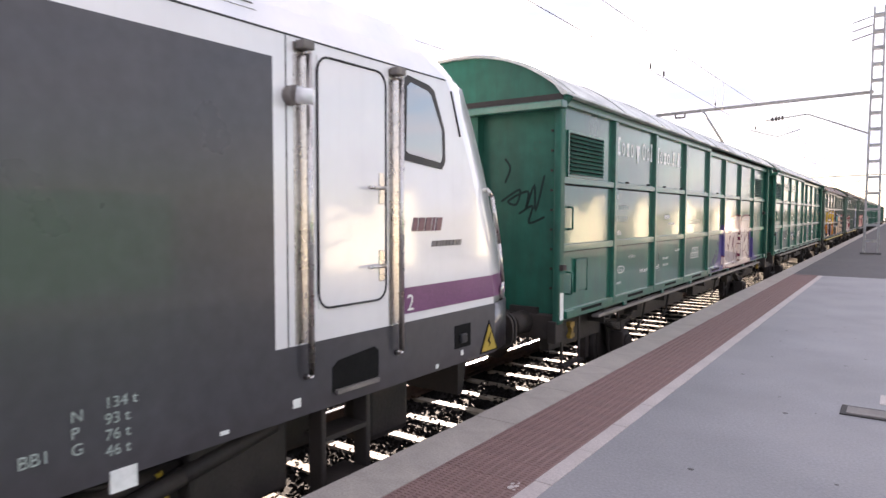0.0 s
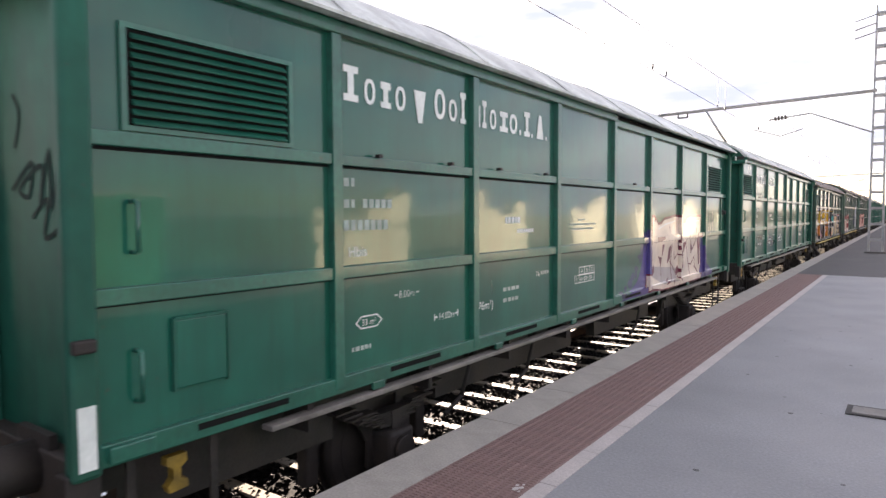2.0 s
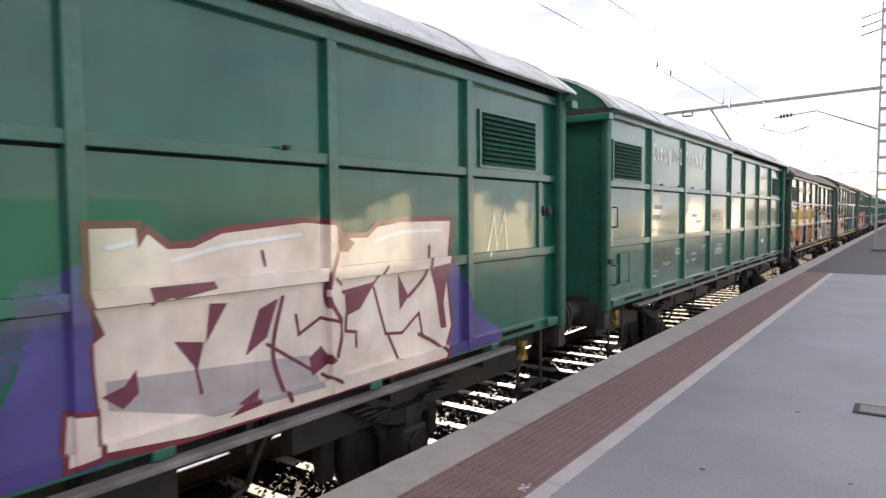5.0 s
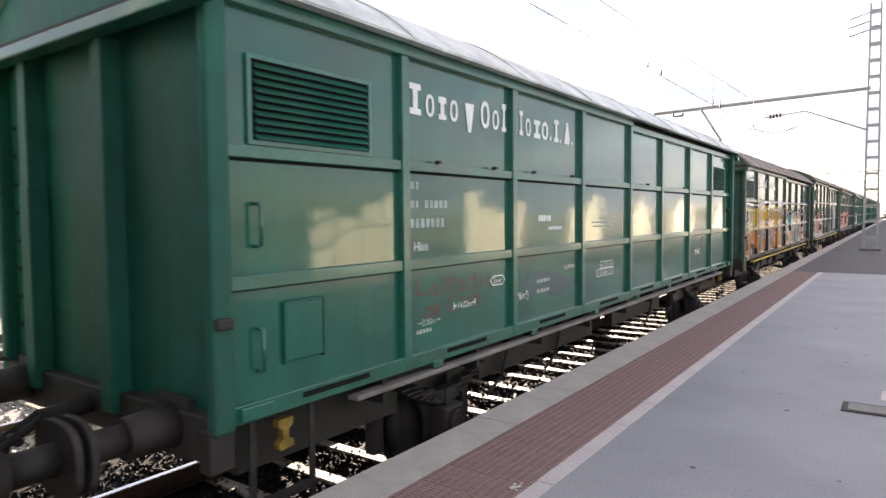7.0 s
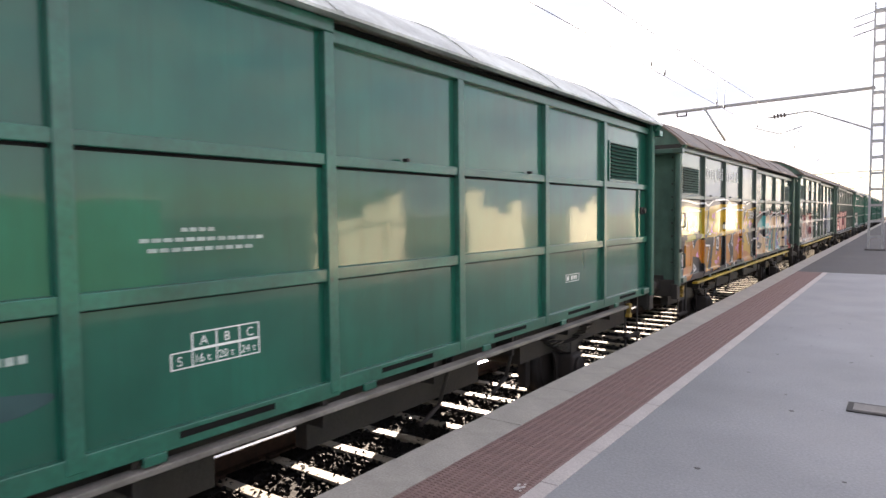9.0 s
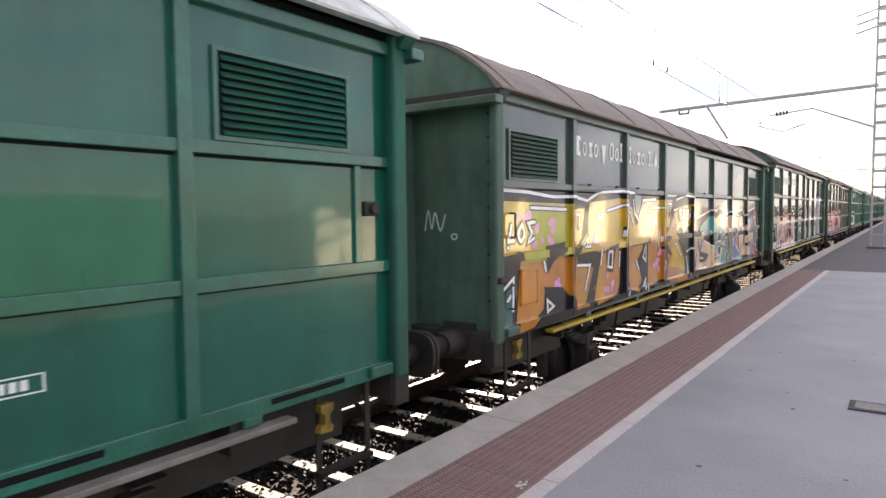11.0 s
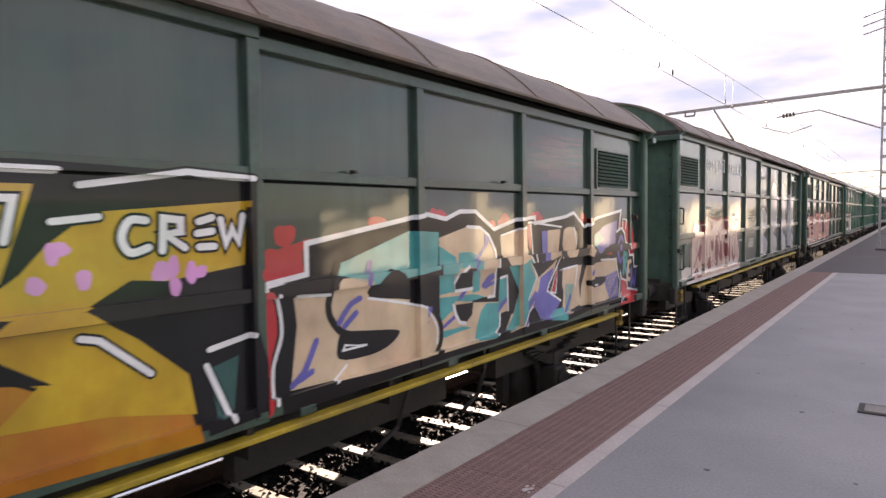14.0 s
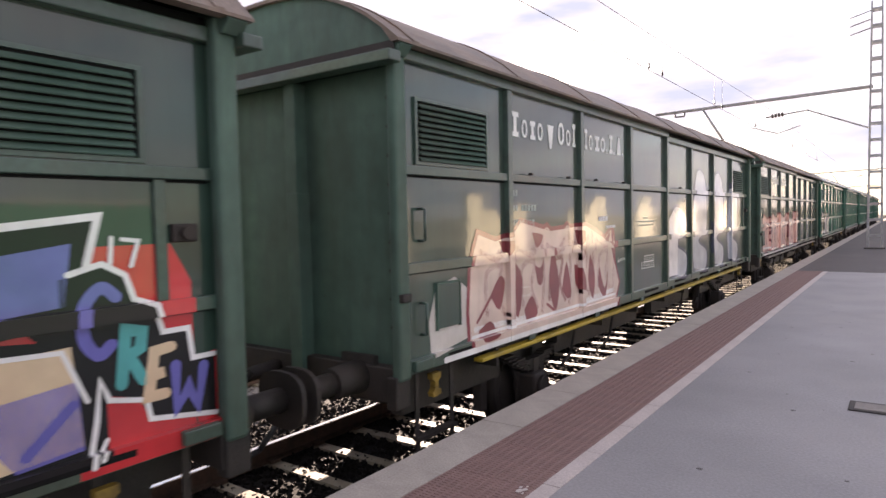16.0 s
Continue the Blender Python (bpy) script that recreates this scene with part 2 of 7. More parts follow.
def rod(bm, a, b, r, n=8, r2=None):
    """A round bar from a to b."""
    a, b = Vector(a), Vector(b)
    d = b - a
    q = d.to_track_quat("Z", "Y")
    r2 = r if r2 is None else r2
    lo = [bm.verts.new(a + q @ Vector((r * math.cos(2 * math.pi * i / n), r * math.sin(2 * math.pi * i / n), 0))) for i in range(n)]
    hi = [bm.verts.new(b + q @ Vector((r2 * math.cos(2 * math.pi * i / n), r2 * math.sin(2 * math.pi * i / n), 0))) for i in range(n)]
    for i in range(n):
        bm.faces.new((lo[i], lo[(i + 1) % n], hi[(i + 1) % n], hi[i])).smooth = True
    bm.faces.new(lo[::-1])
    bm.faces.new(hi)


def bent(bm, points, r, n=8):
    for a, b in zip(points, points[1:]):
        rod(bm, a, b, r, n)


def prism(bm, outline, axis, lo, hi):
    """An outline in two axes, drawn out along the third."""
    def place(p, v):
        c = list(p)
        c.insert(axis, v)
        return bm.verts.new(c)
    a, b = [place(p, lo) for p in outline], [place(p, hi) for p in outline]
    n = len(a)
    bm.faces.new(a[::-1])
    bm.faces.new(b)
    for i in range(n):
        bm.faces.new((a[i], a[(i + 1) % n], b[(i + 1) % n], b[i]))


def mesh_of(name, bm, material):
    me = bpy.data.meshes.new(name)
    bmesh.ops.recalc_face_normals(bm, faces=bm.faces)
    bm.to_mesh(me)
    bm.free()
    me.materials.append(material)
    return me


def part(name, bm, material, parent=None, label=""):
    ob = new(name, mesh_of(name, bm, material))
    ob.parent = parent
    return tagged(ob, label)


def share(name, me, parent, m):
    """One more object on a mesh that is there already."""
    ob = new(name, me)
    ob.parent = parent
    ob.matrix_basis = m
    return ob


def one_box(*a, **k):
    bm = bmesh.new()
    box(bm, *a, **k)
    return bm


AXIS_X, RAIL_Z, SIDE = -4.25, -0.70, 1.32
LENGTH = 12.54
RIBS = (0.0, 1.527, 3.145, 4.735, 6.32, 7.84, 9.40, 10.96, LENGTH)
SPLIT, SETBACK = 6.362, 0.042   # the second sliding wall runs behind the first

# ---- ground, tracks, platform ----
def track(x, name, near):
    bed = bmesh.new()
    prism(bed, ((x - 2.2, -0.90), (x + 1.70, -0.90), (x + 1.70, -1.2), (x - 2.6, -1.2)), 1, -30, 300)
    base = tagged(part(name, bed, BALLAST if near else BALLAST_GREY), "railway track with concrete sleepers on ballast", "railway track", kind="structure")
    for side in (-1, 1):
        bm = bmesh.new()
        c = x + side * 0.87
        prism(bm, ((c - 0.07, -0.87), (c + 0.07, -0.87), (c + 0.065, -0.855), (c + 0.012, -0.84), (c + 0.012, -0.745), (c + 0.034, -0.735),
                   (c + 0.034, -0.703), (c - 0.034, -0.703), (c - 0.034, -0.735), (c - 0.012, -0.745), (c - 0.012, -0.84), (c - 0.065, -0.855)), 1, -30, 300)
        rail = part("rail", bm, RUST, base)
        bm = bmesh.new()
        prism(bm, ((c - 0.030, -0.7025), (c + 0.030, -0.7025), (c + 0.024, -0.6995), (c - 0.024, -0.6995)), 1, -30, 300)
        part("running_surface", bm, RAIL_TOP, rail, "polished running surface")
    bm = bmesh.new()
    prism(bm, ((-1.3, -0.95), (-1.3, -0.885), (-0.95, -0.865), (-0.5, -0.868), (0.5, -0.868), (0.95, -0.865), (1.3, -0.885), (1.3, -0.95)), 1, -0.064, 0.064)
    me = mesh_of("sleeper", bm, SLEEPER)
    clip = bmesh.new()
    for c in (-0.87, 0.87):
        for d in (-0.09, 0.09):
            box(clip, c + d - 0.035, c + d + 0.035, -0.06, 0.06, -0.87, -0.835)
    clip_me = mesh_of("rail_fastening", clip, RUST)
    for i in range(150 if near else 60):
        y = (-6.12 if near else 0) + 0.6 * i
        s = share("sleeper", me, base, pose(x, y, random.uniform(-0.006, 0.006), 0, 0, random.uniform(-0.8, 0.8)))
        if near and i < 60:
            share("rail_fastening", clip_me, s, pose(0, 0, 0))
    return base


track(AXIS_X, "track_1", True)
track(AXIS_X - 4.4, "track_2", False)
track(AXIS_X - 8.8, "track_3", False)


def stones(name, label, x0, x1, y0, y1, z, count, size, material):
    """Loose stones, joined."""
    verts, faces = [], []
    base = [(1, 0, 0), (-1, 0, 0), (0, 1, 0), (0, -1, 0), (0, 0, 1), (0, 0, -1)]
    tri = [(0, 2, 4), (2, 1, 4), (1, 3, 4), (3, 0, 4), (2, 0, 5), (1, 2, 5), (3, 1, 5), (0, 3, 5)]
    for _ in range(count):
        c = Vector((random.uniform(x0, x1), y0 + (y1 - y0) * random.random() ** 1.5, z + random.uniform(-0.01, 0.025)))
        q = Euler((random.uniform(0, 6), random.uniform(0, 6), random.uniform(0, 6))).to_quaternion()
        k = len(verts)
        for b in base:
            verts.append(c + q @ (Vector(b) * size * random.uniform(0.5, 1.15)))
        faces += [(a + k, b + k, d + k) for a, b, d in tri]
    me = bpy.data.meshes.new(name)
    me.from_pydata(verts, [], faces)
    me.materials.append(material)
    return tagged(new(name, me), label, "ballast", kind="stuff")


stones("ballast", "ballast stones between the sleepers, darkened for the train's shade", -6.2, -2.62, 0.5, 34, -0.902, 30000, 0.036, BALLAST)
stones("ballast", "grey ballast stones between the tracks", -10.8, -6.2, 1, 40, -0.90, 16000, 0.04, BALLAST_GREY)

bm = bmesh.new()
bmesh.ops.create_grid(bm, x_segments=60, y_segments=60, size=1500)
for v in bm.verts:
    v.co.z = -1.15
tagged(part("ground", bm, HAZE_HILL), "dry ground beyond the tracks reaching the horizon", "ground", kind="structure")

# platform: body, surface, far asphalt
KERB_X, TILE_X0, TILE_X1, LINE_X1, DARK_Y, BACK_X = -2.54, -2.20, -1.64, -1.53, 18.2, 6.4
bm = one_box(KERB_X + 0.12, BACK_X + 6, -30, 150, -1.2, -0.05)
platform = tagged(part("platform", bm, MASONRY), "railway platform with concrete edge and grey paved surface", "platform", kind="structure")
bm = one_box(LINE_X1, BACK_X + 6, -30, DARK_Y, -0.06, 0.0)
part("platform_surface", bm, PLATFORM, platform, "smooth grey concrete surface")
bm = one_box(TILE_X0 + 0.006, BACK_X + 6, DARK_Y + 0.004, 150, -0.06, 0.002)
part("platform_surface", bm, ASPHALT, platform, "dark asphalt surface of the far stretch")
bm = one_box(TILE_X0, LINE_X1, -30, DARK_Y, -0.06, -0.012)
part("tile_bed", bm, MASONRY, platform, "mortar bed under the tactile strip")
# kerb stones
bm = one_box(-0.17, 0.17, 0.001, 0.999, -0.22, 0.0, bevel=0.004)
kerb_me = mesh_of("kerb_stone", bm, KERB)
for i in range(150):
    share("kerb_stone", kerb_me, platform, pose((KERB_X + TILE_X0) / 2 - 0.002, -10 + i, random.uniform(-0.002, 0.002)))
# tactile tiles with raised buds
bm = bmesh.new()
box(bm, 0.002, 0.278, 0.002, 0.268, -0.014, -0.002)
for i in range(5):
    for j in range(9):
        x, y = 0.032 + i * 0.054, 0.016 + j * 0.0295
        vs = [bm.verts.new((x + a, y + b, z)) for z, k in ((-0.002, 1.0), (0.003, 0.7)) for a, b in ((-0.021 * k, -0.010 * k), (0.021 * k, -0.010 * k), (0.021 * k, 0.010 * k), (-0.021 * k, 0.010 * k))]
        bm.faces.new(vs[4:])
        for k in range(4):
            bm.faces.new((vs[k], vs[(k + 1) % 4], vs[4 + (k + 1) % 4], vs[4 + k]))
tile_me = mesh_of("tactile_tile", bm, TACTILE)
for i in range(72):
    for j in range(2):
        share("tactile_tile", tile_me, platform, pose(TILE_X0 + 0.28 * j, -1.2 + 0.27 * i, random.uniform(-0.001, 0.001)))
# border slabs
bm = one_box(0.002, LINE_X1 - TILE_X1 - 0.002, 0.003, 0.597, -0.05, 0.002, bevel=0.003)
line_me = mesh_of("border_slab", bm, LINE)
for i in range(36):
    share("border_slab", line_me, platform, pose(TILE_X1, -3.4 + 0.6 * i, random.uniform(-0.001, 0.001)))

# drain cover and floor mark beside it
bm = bmesh.new()
box(bm, -0.34, 0.36, 5.62, 5.90, 0.002, 0.010, bevel=0.004)
cover = tagged(part("drain_cover", bm, GRIME), "rectangular worn steel cover set in the platform", "drain cover")
bm = bmesh.new()
box(bm, -0.30, 0.32, 5.66, 5.86, 0.009, 0.014, bevel=0.002)
part("lid", bm, DUSTY, cover, "worn grey lid")
bm = one_box(-0.10, 0.30, 6.10, 6.42, 0.001, 0.004)
mark = tagged(part("floor_sign", bm, LINE), "pale floor sign with a blue field on the platform", "floor sign")
bm = one_box(-0.03, 0.24, 6.15, 6.37, 0.003, 0.006)
part("blue_field", bm, SIGN_BLUE, mark, "blue field")

# worn spots on the paving
spots = bmesh.new()
r = random.Random(12)
for _ in range(70):
    x, y, q = r.uniform(-1.45, 1.6), r.uniform(2.2, 16), r.uniform(0.006, 0.022)
    spots.faces.new([spots.verts.new((x + q * r.uniform(0.7, 1.2) * math.cos(k), y + q * r.uniform(0.7, 1.2) * math.sin(k), 0.0012)) for k in [i * math.pi / 4 for i in range(8)]])
tagged(part("paving_spots", spots, ASPHALT), "small dark spots trodden into the platform", "stain", kind="stuff")
splash = bmesh.new()
for dx, dy, q in ((0, 0, 0.018), (0.02, 0.03, 0.013), (-0.015, 0.045, 0.010), (0.03, -0.02, 0.008), (0.012, 0.07, 0.007)):
    splash.faces.new([splash.verts.new((-1.70 + dx + q * math.cos(k), 3.04 + dy + 1.5 * q * math.sin(k), 0.0045)) for k in [i * math.pi / 5 for i in range(10)]])
tagged(part("paint_splash", splash, LINE), "small pale paint splash on the tactile strip", "stain", kind="stuff")

# unseen walls added behind the platform for wagon reflections, in stretches with openings
def reflected_wall(y0, y1, h, material=CREAM, label="unseen cream wall added for the bright patches reflected in the wagons"):
    bm = bmesh.new()
    box(bm, BACK_X, BACK_X + 0.25, y0, y1, 0.0, h)
    wall = tagged(part("reflected_wall", bm, material), label, "wall", group="walls behind the platform", kind="structure")
    bm = one_box(BACK_X - 0.03, BACK_X + 0.28, y0 - 0.03, y1 + 0.03, h, h + 0.06)
    part("coping", bm, KERB, wall, "concrete coping")


for y0, y1, h in ((11.6, 15.4, 1.95), (18.8, 23.0, 2.05), (27.4, 31.2, 2.1), (36, 39, 2.2), (44, 49, 2.2), (56, 62, 2.2)):
    n = 4
    for k in range(n):
        a, b = y0 + (y1 - y0) * k / n, y0 + (y1 - y0) * (k + 1) / n - 0.07
        reflected_wall(a, b, h * (0.72, 0.95, 1.12, 0.84)[(k + int(y0)) % 4])
# added near wall, its green chosen for the reflection it gives
reflected_wall(0.5, 7.4, 1.9, paint("green_reflection_wall", (0.06, 0.19, 0.10), 0.8, vary=0.3, scale=1.5, bump=0.2, fine=40), "long unseen dull green wall added for the reflection in the near wagon bays")

# ---- overhead line ----
MAST_X, MAST_Y = -0.95, 29.3
def lattice_mast(x, y):
    mast = tagged(new("catenary_mast"), "galvanised lattice mast with cross beam for the overhead line", "catenary mast", group="masts along the platform")
    mast.matrix_basis = pose(x, y, 0)
    h = 9.2
    for sx in (-1, 1):
        for sy in (-1, 1):
            bm = bmesh.new()
            prism(bm, ((sx * 0.26, sy * 0.2), (sx * 0.26 - sx * 0.07, sy * 0.2), (sx * 0.26 - sx * 0.07, sy * 0.13), (sx * 0.26, sy * 0.13)), 2, 0, h)
            for v in bm.verts:
                if v.co.z > 1:
                    v.co.x *= 0.72
                    v.co.y *= 0.8
            part("leg", bm, MAST, mast)
    for i in range(15):
        z = 0.45 + i * 0.6
        w = 0.26 * (1 - 0.28 * z / h)
        for sy in (-1, 1):
            part("batten", one_box(-w, w, sy * 0.17 - 0.01, sy * 0.17 + 0.01, z, z + 0.09), MAST, mast)
    part("footing", one_box(-0.34, 0.34, -0.3, 0.3, 0.003, 0.06, bevel=0.02), ASPHALT, mast, "dark footing")
    bm = bmesh.new()
    for dz in (0, 0.16):
        rod(bm, (-0.1, 0.0, 6.06 + dz * 0.3), (-8.2, 0.0, 5.86 + dz * 0.3), 0.045)
    part("beam", bm, MAST, mast, "long cross beam")
    bm = bmesh.new()
    rod(bm, (-6.2, 0, 5.9), (-5.35, 0, 4.5), 0.05)
    part("strut", bm, MAST, mast)
    bm = bmesh.new()
    bent(bm, [(-7.35, 0, 5.9), (-7.35, 0, 5.7), (-6.95, 0, 5.7), (-6.95, 0, 5.9)], 0.035)
    part("hanger", bm, WIRE, mast)
    bm = bmesh.new()
    bent(bm, [(-0.15, 0, 4.52), (-2.25, 0, 5.44), (-3.75, 0, 5.30)], 0.03)
    part("cantilever_arm", bm, MAST, mast)
    bm = bmesh.new()
    for i in range(4):
        rod(bm, (-3.1 - i * 0.12, 0, 5.37 - i * 0.012), (-3.17 - i * 0.12, 0, 5.363 - i * 0.012), 0.085, 10)
    part("insulator", bm, WIRE, mast, "ribbed insulator")
    bm = bmesh.new()
    bent(bm, [(-2.5, 0, 4.86), (-3.3, 0, 4.62), (-4.3, 0, 4.95)], 0.02)
    part("steady_arm", bm, MAST, mast)
    for i in range(3):
        bm = bmesh.new()
        rod(bm, (-0.15, 0, 8.9 - 0.32 * i), (-0.85, 0, 8.72 - 0.32 * i), 0.02, 6)
        part("insulator_arm", bm, WIRE, mast)
    return mast


first = lattice_mast(MAST_X, MAST_Y)
for k in (1, 2, 3):
    copy_thing(first, pose(MAST_X - 0.15 * k, MAST_Y + 60 * k, 0))


def overhead(x, zc, zm, name, label):
    wire = tagged(new(name), label, "overhead wire")
    bm = bmesh.new()
    rod(bm, (x, -31, zc), (x, 210, zc), 0.006, 6)
    part("contact_wire", bm, WIRE, wire)
    bm = bmesh.new()
    pts = []
    for k in range(-1, 4):
        for j in range(10):
            u = j / 10
            pts.append((x, MAST_Y + 60 * (k - 0) + 60 * u, zm - 0.35 * (1 - (2 * u - 1) ** 2)))
    bent(bm, pts, 0.006, 6)
    part("messenger_wire", bm, WIRE, wire)
    for y in (13.4, 14.3, 19.0, 19.9, 25, 34, 39, 44):
        u = ((y - MAST_Y) % 60) / 60
        bm = bmesh.new()
        rod(bm, (x, y, zc), (x, y, zm - 0.35 * (1 - (2 * u - 1) ** 2)), 0.006, 5)
        part("dropper", bm, WIRE, wire)
        bm = bmesh.new()
        rod(bm, (x, y, zc + 0.03), (x, y, zc + 0.13), 0.022, 6)
        part("clamp", bm, WIRE, wire)


overhead(-4.32, 4.44, 5.45, "catenary", "overhead line wires strung over the wagons")
overhead(-8.65, 4.55, 5.5, "catenary", "overhead line wires strung over an empty track")

# ---- things seen between and beyond the wagons ----
bm = bmesh.new()
box(bm, -24.3, -24.0, -10, 120, -1.15, 0.9)
tagged(part("wall_west", bm, MASONRY), "long low concrete wall beyond the tracks", "wall", kind="structure")


def far_building(x, y, w, d, h):
    b = tagged(new("industrial_shed"), "low pale industrial shed beyond the tracks", "building", group="sheds beyond the tracks")
    b.matrix_basis = pose(x, y, -1.15)
    part("wall", one_box(-w / 2, w / 2, -d / 2, d / 2, 0, h), CREAM, b)
    bm = bmesh.new()
    prism(bm, ((-w / 2 - 0.3, h), (w / 2 + 0.3, h), (0, h + 1.4)), 1, -d / 2 - 0.3, d / 2 + 0.3)
    part("roof", bm, ROOF_RUST, b)
    for i in range(5):
        yy = -d / 2 + d * (i + 0.5) / 5
        part("window", one_box(w / 2, w / 2 + 0.05, yy - 0.9, yy + 0.9, 1.6, 2.8), BLACK, b)


far_building(-42, 22, 12, 26, 4.2)
far_building(-55, 60, 14, 36, 4.6)


def clump_row(name, x0, x1, y0, y1, z, n, label):
    """A far row of scrub and trees in many small leaf clumps."""
    verts, faces = [], []
    for _ in range(n):
        cx, cy = random.uniform(x0, x1), random.uniform(y0, y1)
        h = random.uniform(1.0, 4.0)
        for _ in range(14):
            c = Vector((cx + random.gauss(0, 1.3), cy + random.gauss(0, 1.5), z + random.uniform(0.1, 1) * h))
            q = Euler((random.uniform(0, 6), random.uniform(0, 6), 0)).to_quaternion()
            k, s = len(verts), random.uniform(0.25, 0.6)
            verts += [c + q @ Vector(p) * s for p in ((1, 0, 0), (-0.5, 0.9, 0.2), (-0.5, -0.9, -0.2), (0, 0, 0.8))]
            faces += [(k, k + 1, k + 2), (k, k + 1, k + 3), (k + 1, k + 2, k + 3), (k + 2, k, k + 3)]
    me = bpy.data.meshes.new(name)
    me.from_pydata(verts, [], faces)
    me.materials.append(LEAF)
    tagged(new(name, me), label, "scrub", kind="stuff")


clump_row("far_trees", -70, -30, 90, 260, -1.1, 500, "distant dark scrub and trees past the tracks")
clump_row("far_trees", -2, 60, 190, 260, -1.1, 400, "distant dark trees past the platform's end")


def far_coach(y):
    c = tagged(new("parked_coach"), "blue-grey coach parked on a far siding", "railway coach", group="coaches on the far siding")
    c.matrix_basis = pose(-0.2 + (y - 150) * 0.02, y, -0.7)
    part("body", one_box(-1.4, 1.4, 0, 20, 0.9, 3.6, bevel=0.15), FAR_BLUE, c)
    for i in range(8):
        part("window", one_box(-0.9, 0.9, -0.02, 0.0, 2.2, 2.9) if i == 0 else one_box(-1.42, -1.39, 2.3 * i, 2.3 * i + 1.3, 2.1, 2.9), BLACK, c)
    for yy in (3, 17):
        part("bogie", one_box(-1.1, 1.1, yy - 1.3, yy + 1.3, 0.0, 0.9), GRIME, c)


far_coach(158)

# ---- covered goods wagons ----
RIB, RAIL_D = SIDE, SIDE - 0.012
PANEL = SIDE - 0.05
Z_SILL, Z_LOW0, Z_LOW1, Z_UP0, Z_UP1, Z_TOP0, Z_TOP1 = 1.10, 1.79, 1.87, 2.52, 2.59, 3.34, 3.44


def roof_height(x):
    return 3.44 + 0.53 * (1 - (abs(x) / 1.42) ** 2.4)


def back(y):
    """How far a side's surface stands back at y."""
    return SETBACK if y > SPLIT - 0.02 else 0.0


SHARED = {}


def shared(key, make):
    if key not in SHARED:
        SHARED[key] = make()
    return SHARED[key]


def wheel_mesh():
    bm = bmesh.new()
    for x0, x1, r in ((-0.065, 0.065, 0.45), (-0.085, -0.055, 0.48), (0.05, 0.075, 0.36), (0.05, 0.13, 0.10)):
        rod(bm, (x0, 0, 0), (x1, 0, 0), r, 28)
    return mesh_of("wheel", bm, GRIME)


def axlebox_mesh():
    bm = bmesh.new()
    box(bm, -0.09, 0.12, -0.14, 0.14, -0.14, 0.14, bevel=0.03)
    rod(bm, (0.12, 0, 0), (0.16, 0, 0), 0.1, 14)
    return mesh_of("axle_box", bm, GRIME)


def spring_mesh():
    bm = bmesh.new()
    for i in range(7):
        l = 0.62 - i * 0.075
        for j in range(6):
            y0, y1 = -l + 2 * l * j / 6, -l + 2 * l * (j + 1) / 6
            zz = 0.22 + 0.16 * ((y0 + y1) / 2 / 0.62) ** 2 - i * 0.016
            box(bm, -0.05, 0.05, y0, y1, zz, zz + 0.014)
    box(bm, -0.06, 0.06, -0.05, 0.05, 0.09, 0.24)
    return mesh_of("leaf_spring", bm, GRIME)


def guard_mesh():
    bm = bmesh.new()
    prism(bm, ((-0.55, 0.55), (-0.2, 0.0), (-0.2, -0.2), (-0.14, -0.2), (-0.14, 0.3), (0.14, 0.3), (0.14, -0.2), (0.2, -0.2), (0.2, 0.0), (0.55, 0.55)), 0, -0.012, 0.012)
    return mesh_of("axle_guard", bm, GRIME)


def buffer_mesh():
    bm = bmesh.new()
    rod(bm, (0, 0.02, 0), (0, -0.30, 0), 0.13, 18, 0.115)
    rod(bm, (0, -0.28, 0), (0, -0.60, 0), 0.085, 16)
    box(bm, -0.17, 0.17, -0.01, 0.03, -0.17, 0.17)
    prism(bm, [(0.22 * math.copysign(abs(math.cos(a)) ** 0.7, math.cos(a)), 0.19 * math.copysign(abs(math.sin(a)) ** 0.7, math.sin(a))) for a in [2 * math.pi * i / 24 for i in range(24)]], 1, -0.635, -0.60)
    return mesh_of("buffer", bm, GRIME)


def bolt_mesh():
    bm = bmesh.new()
    rod(bm, (0, 0.012, 0), (0, -0.012, 0), 0.015, 6)
    return mesh_of("bolt", bm, GRIME)


def slat_mesh(material):
    bm = bmesh.new()
    prism(bm, ((0.0, 0.0), (0.030, -0.012), (0.034, -0.006), (0.004, 0.022)), 1, -0.46, 0.46)
    return mesh_of("slat", bm, material)


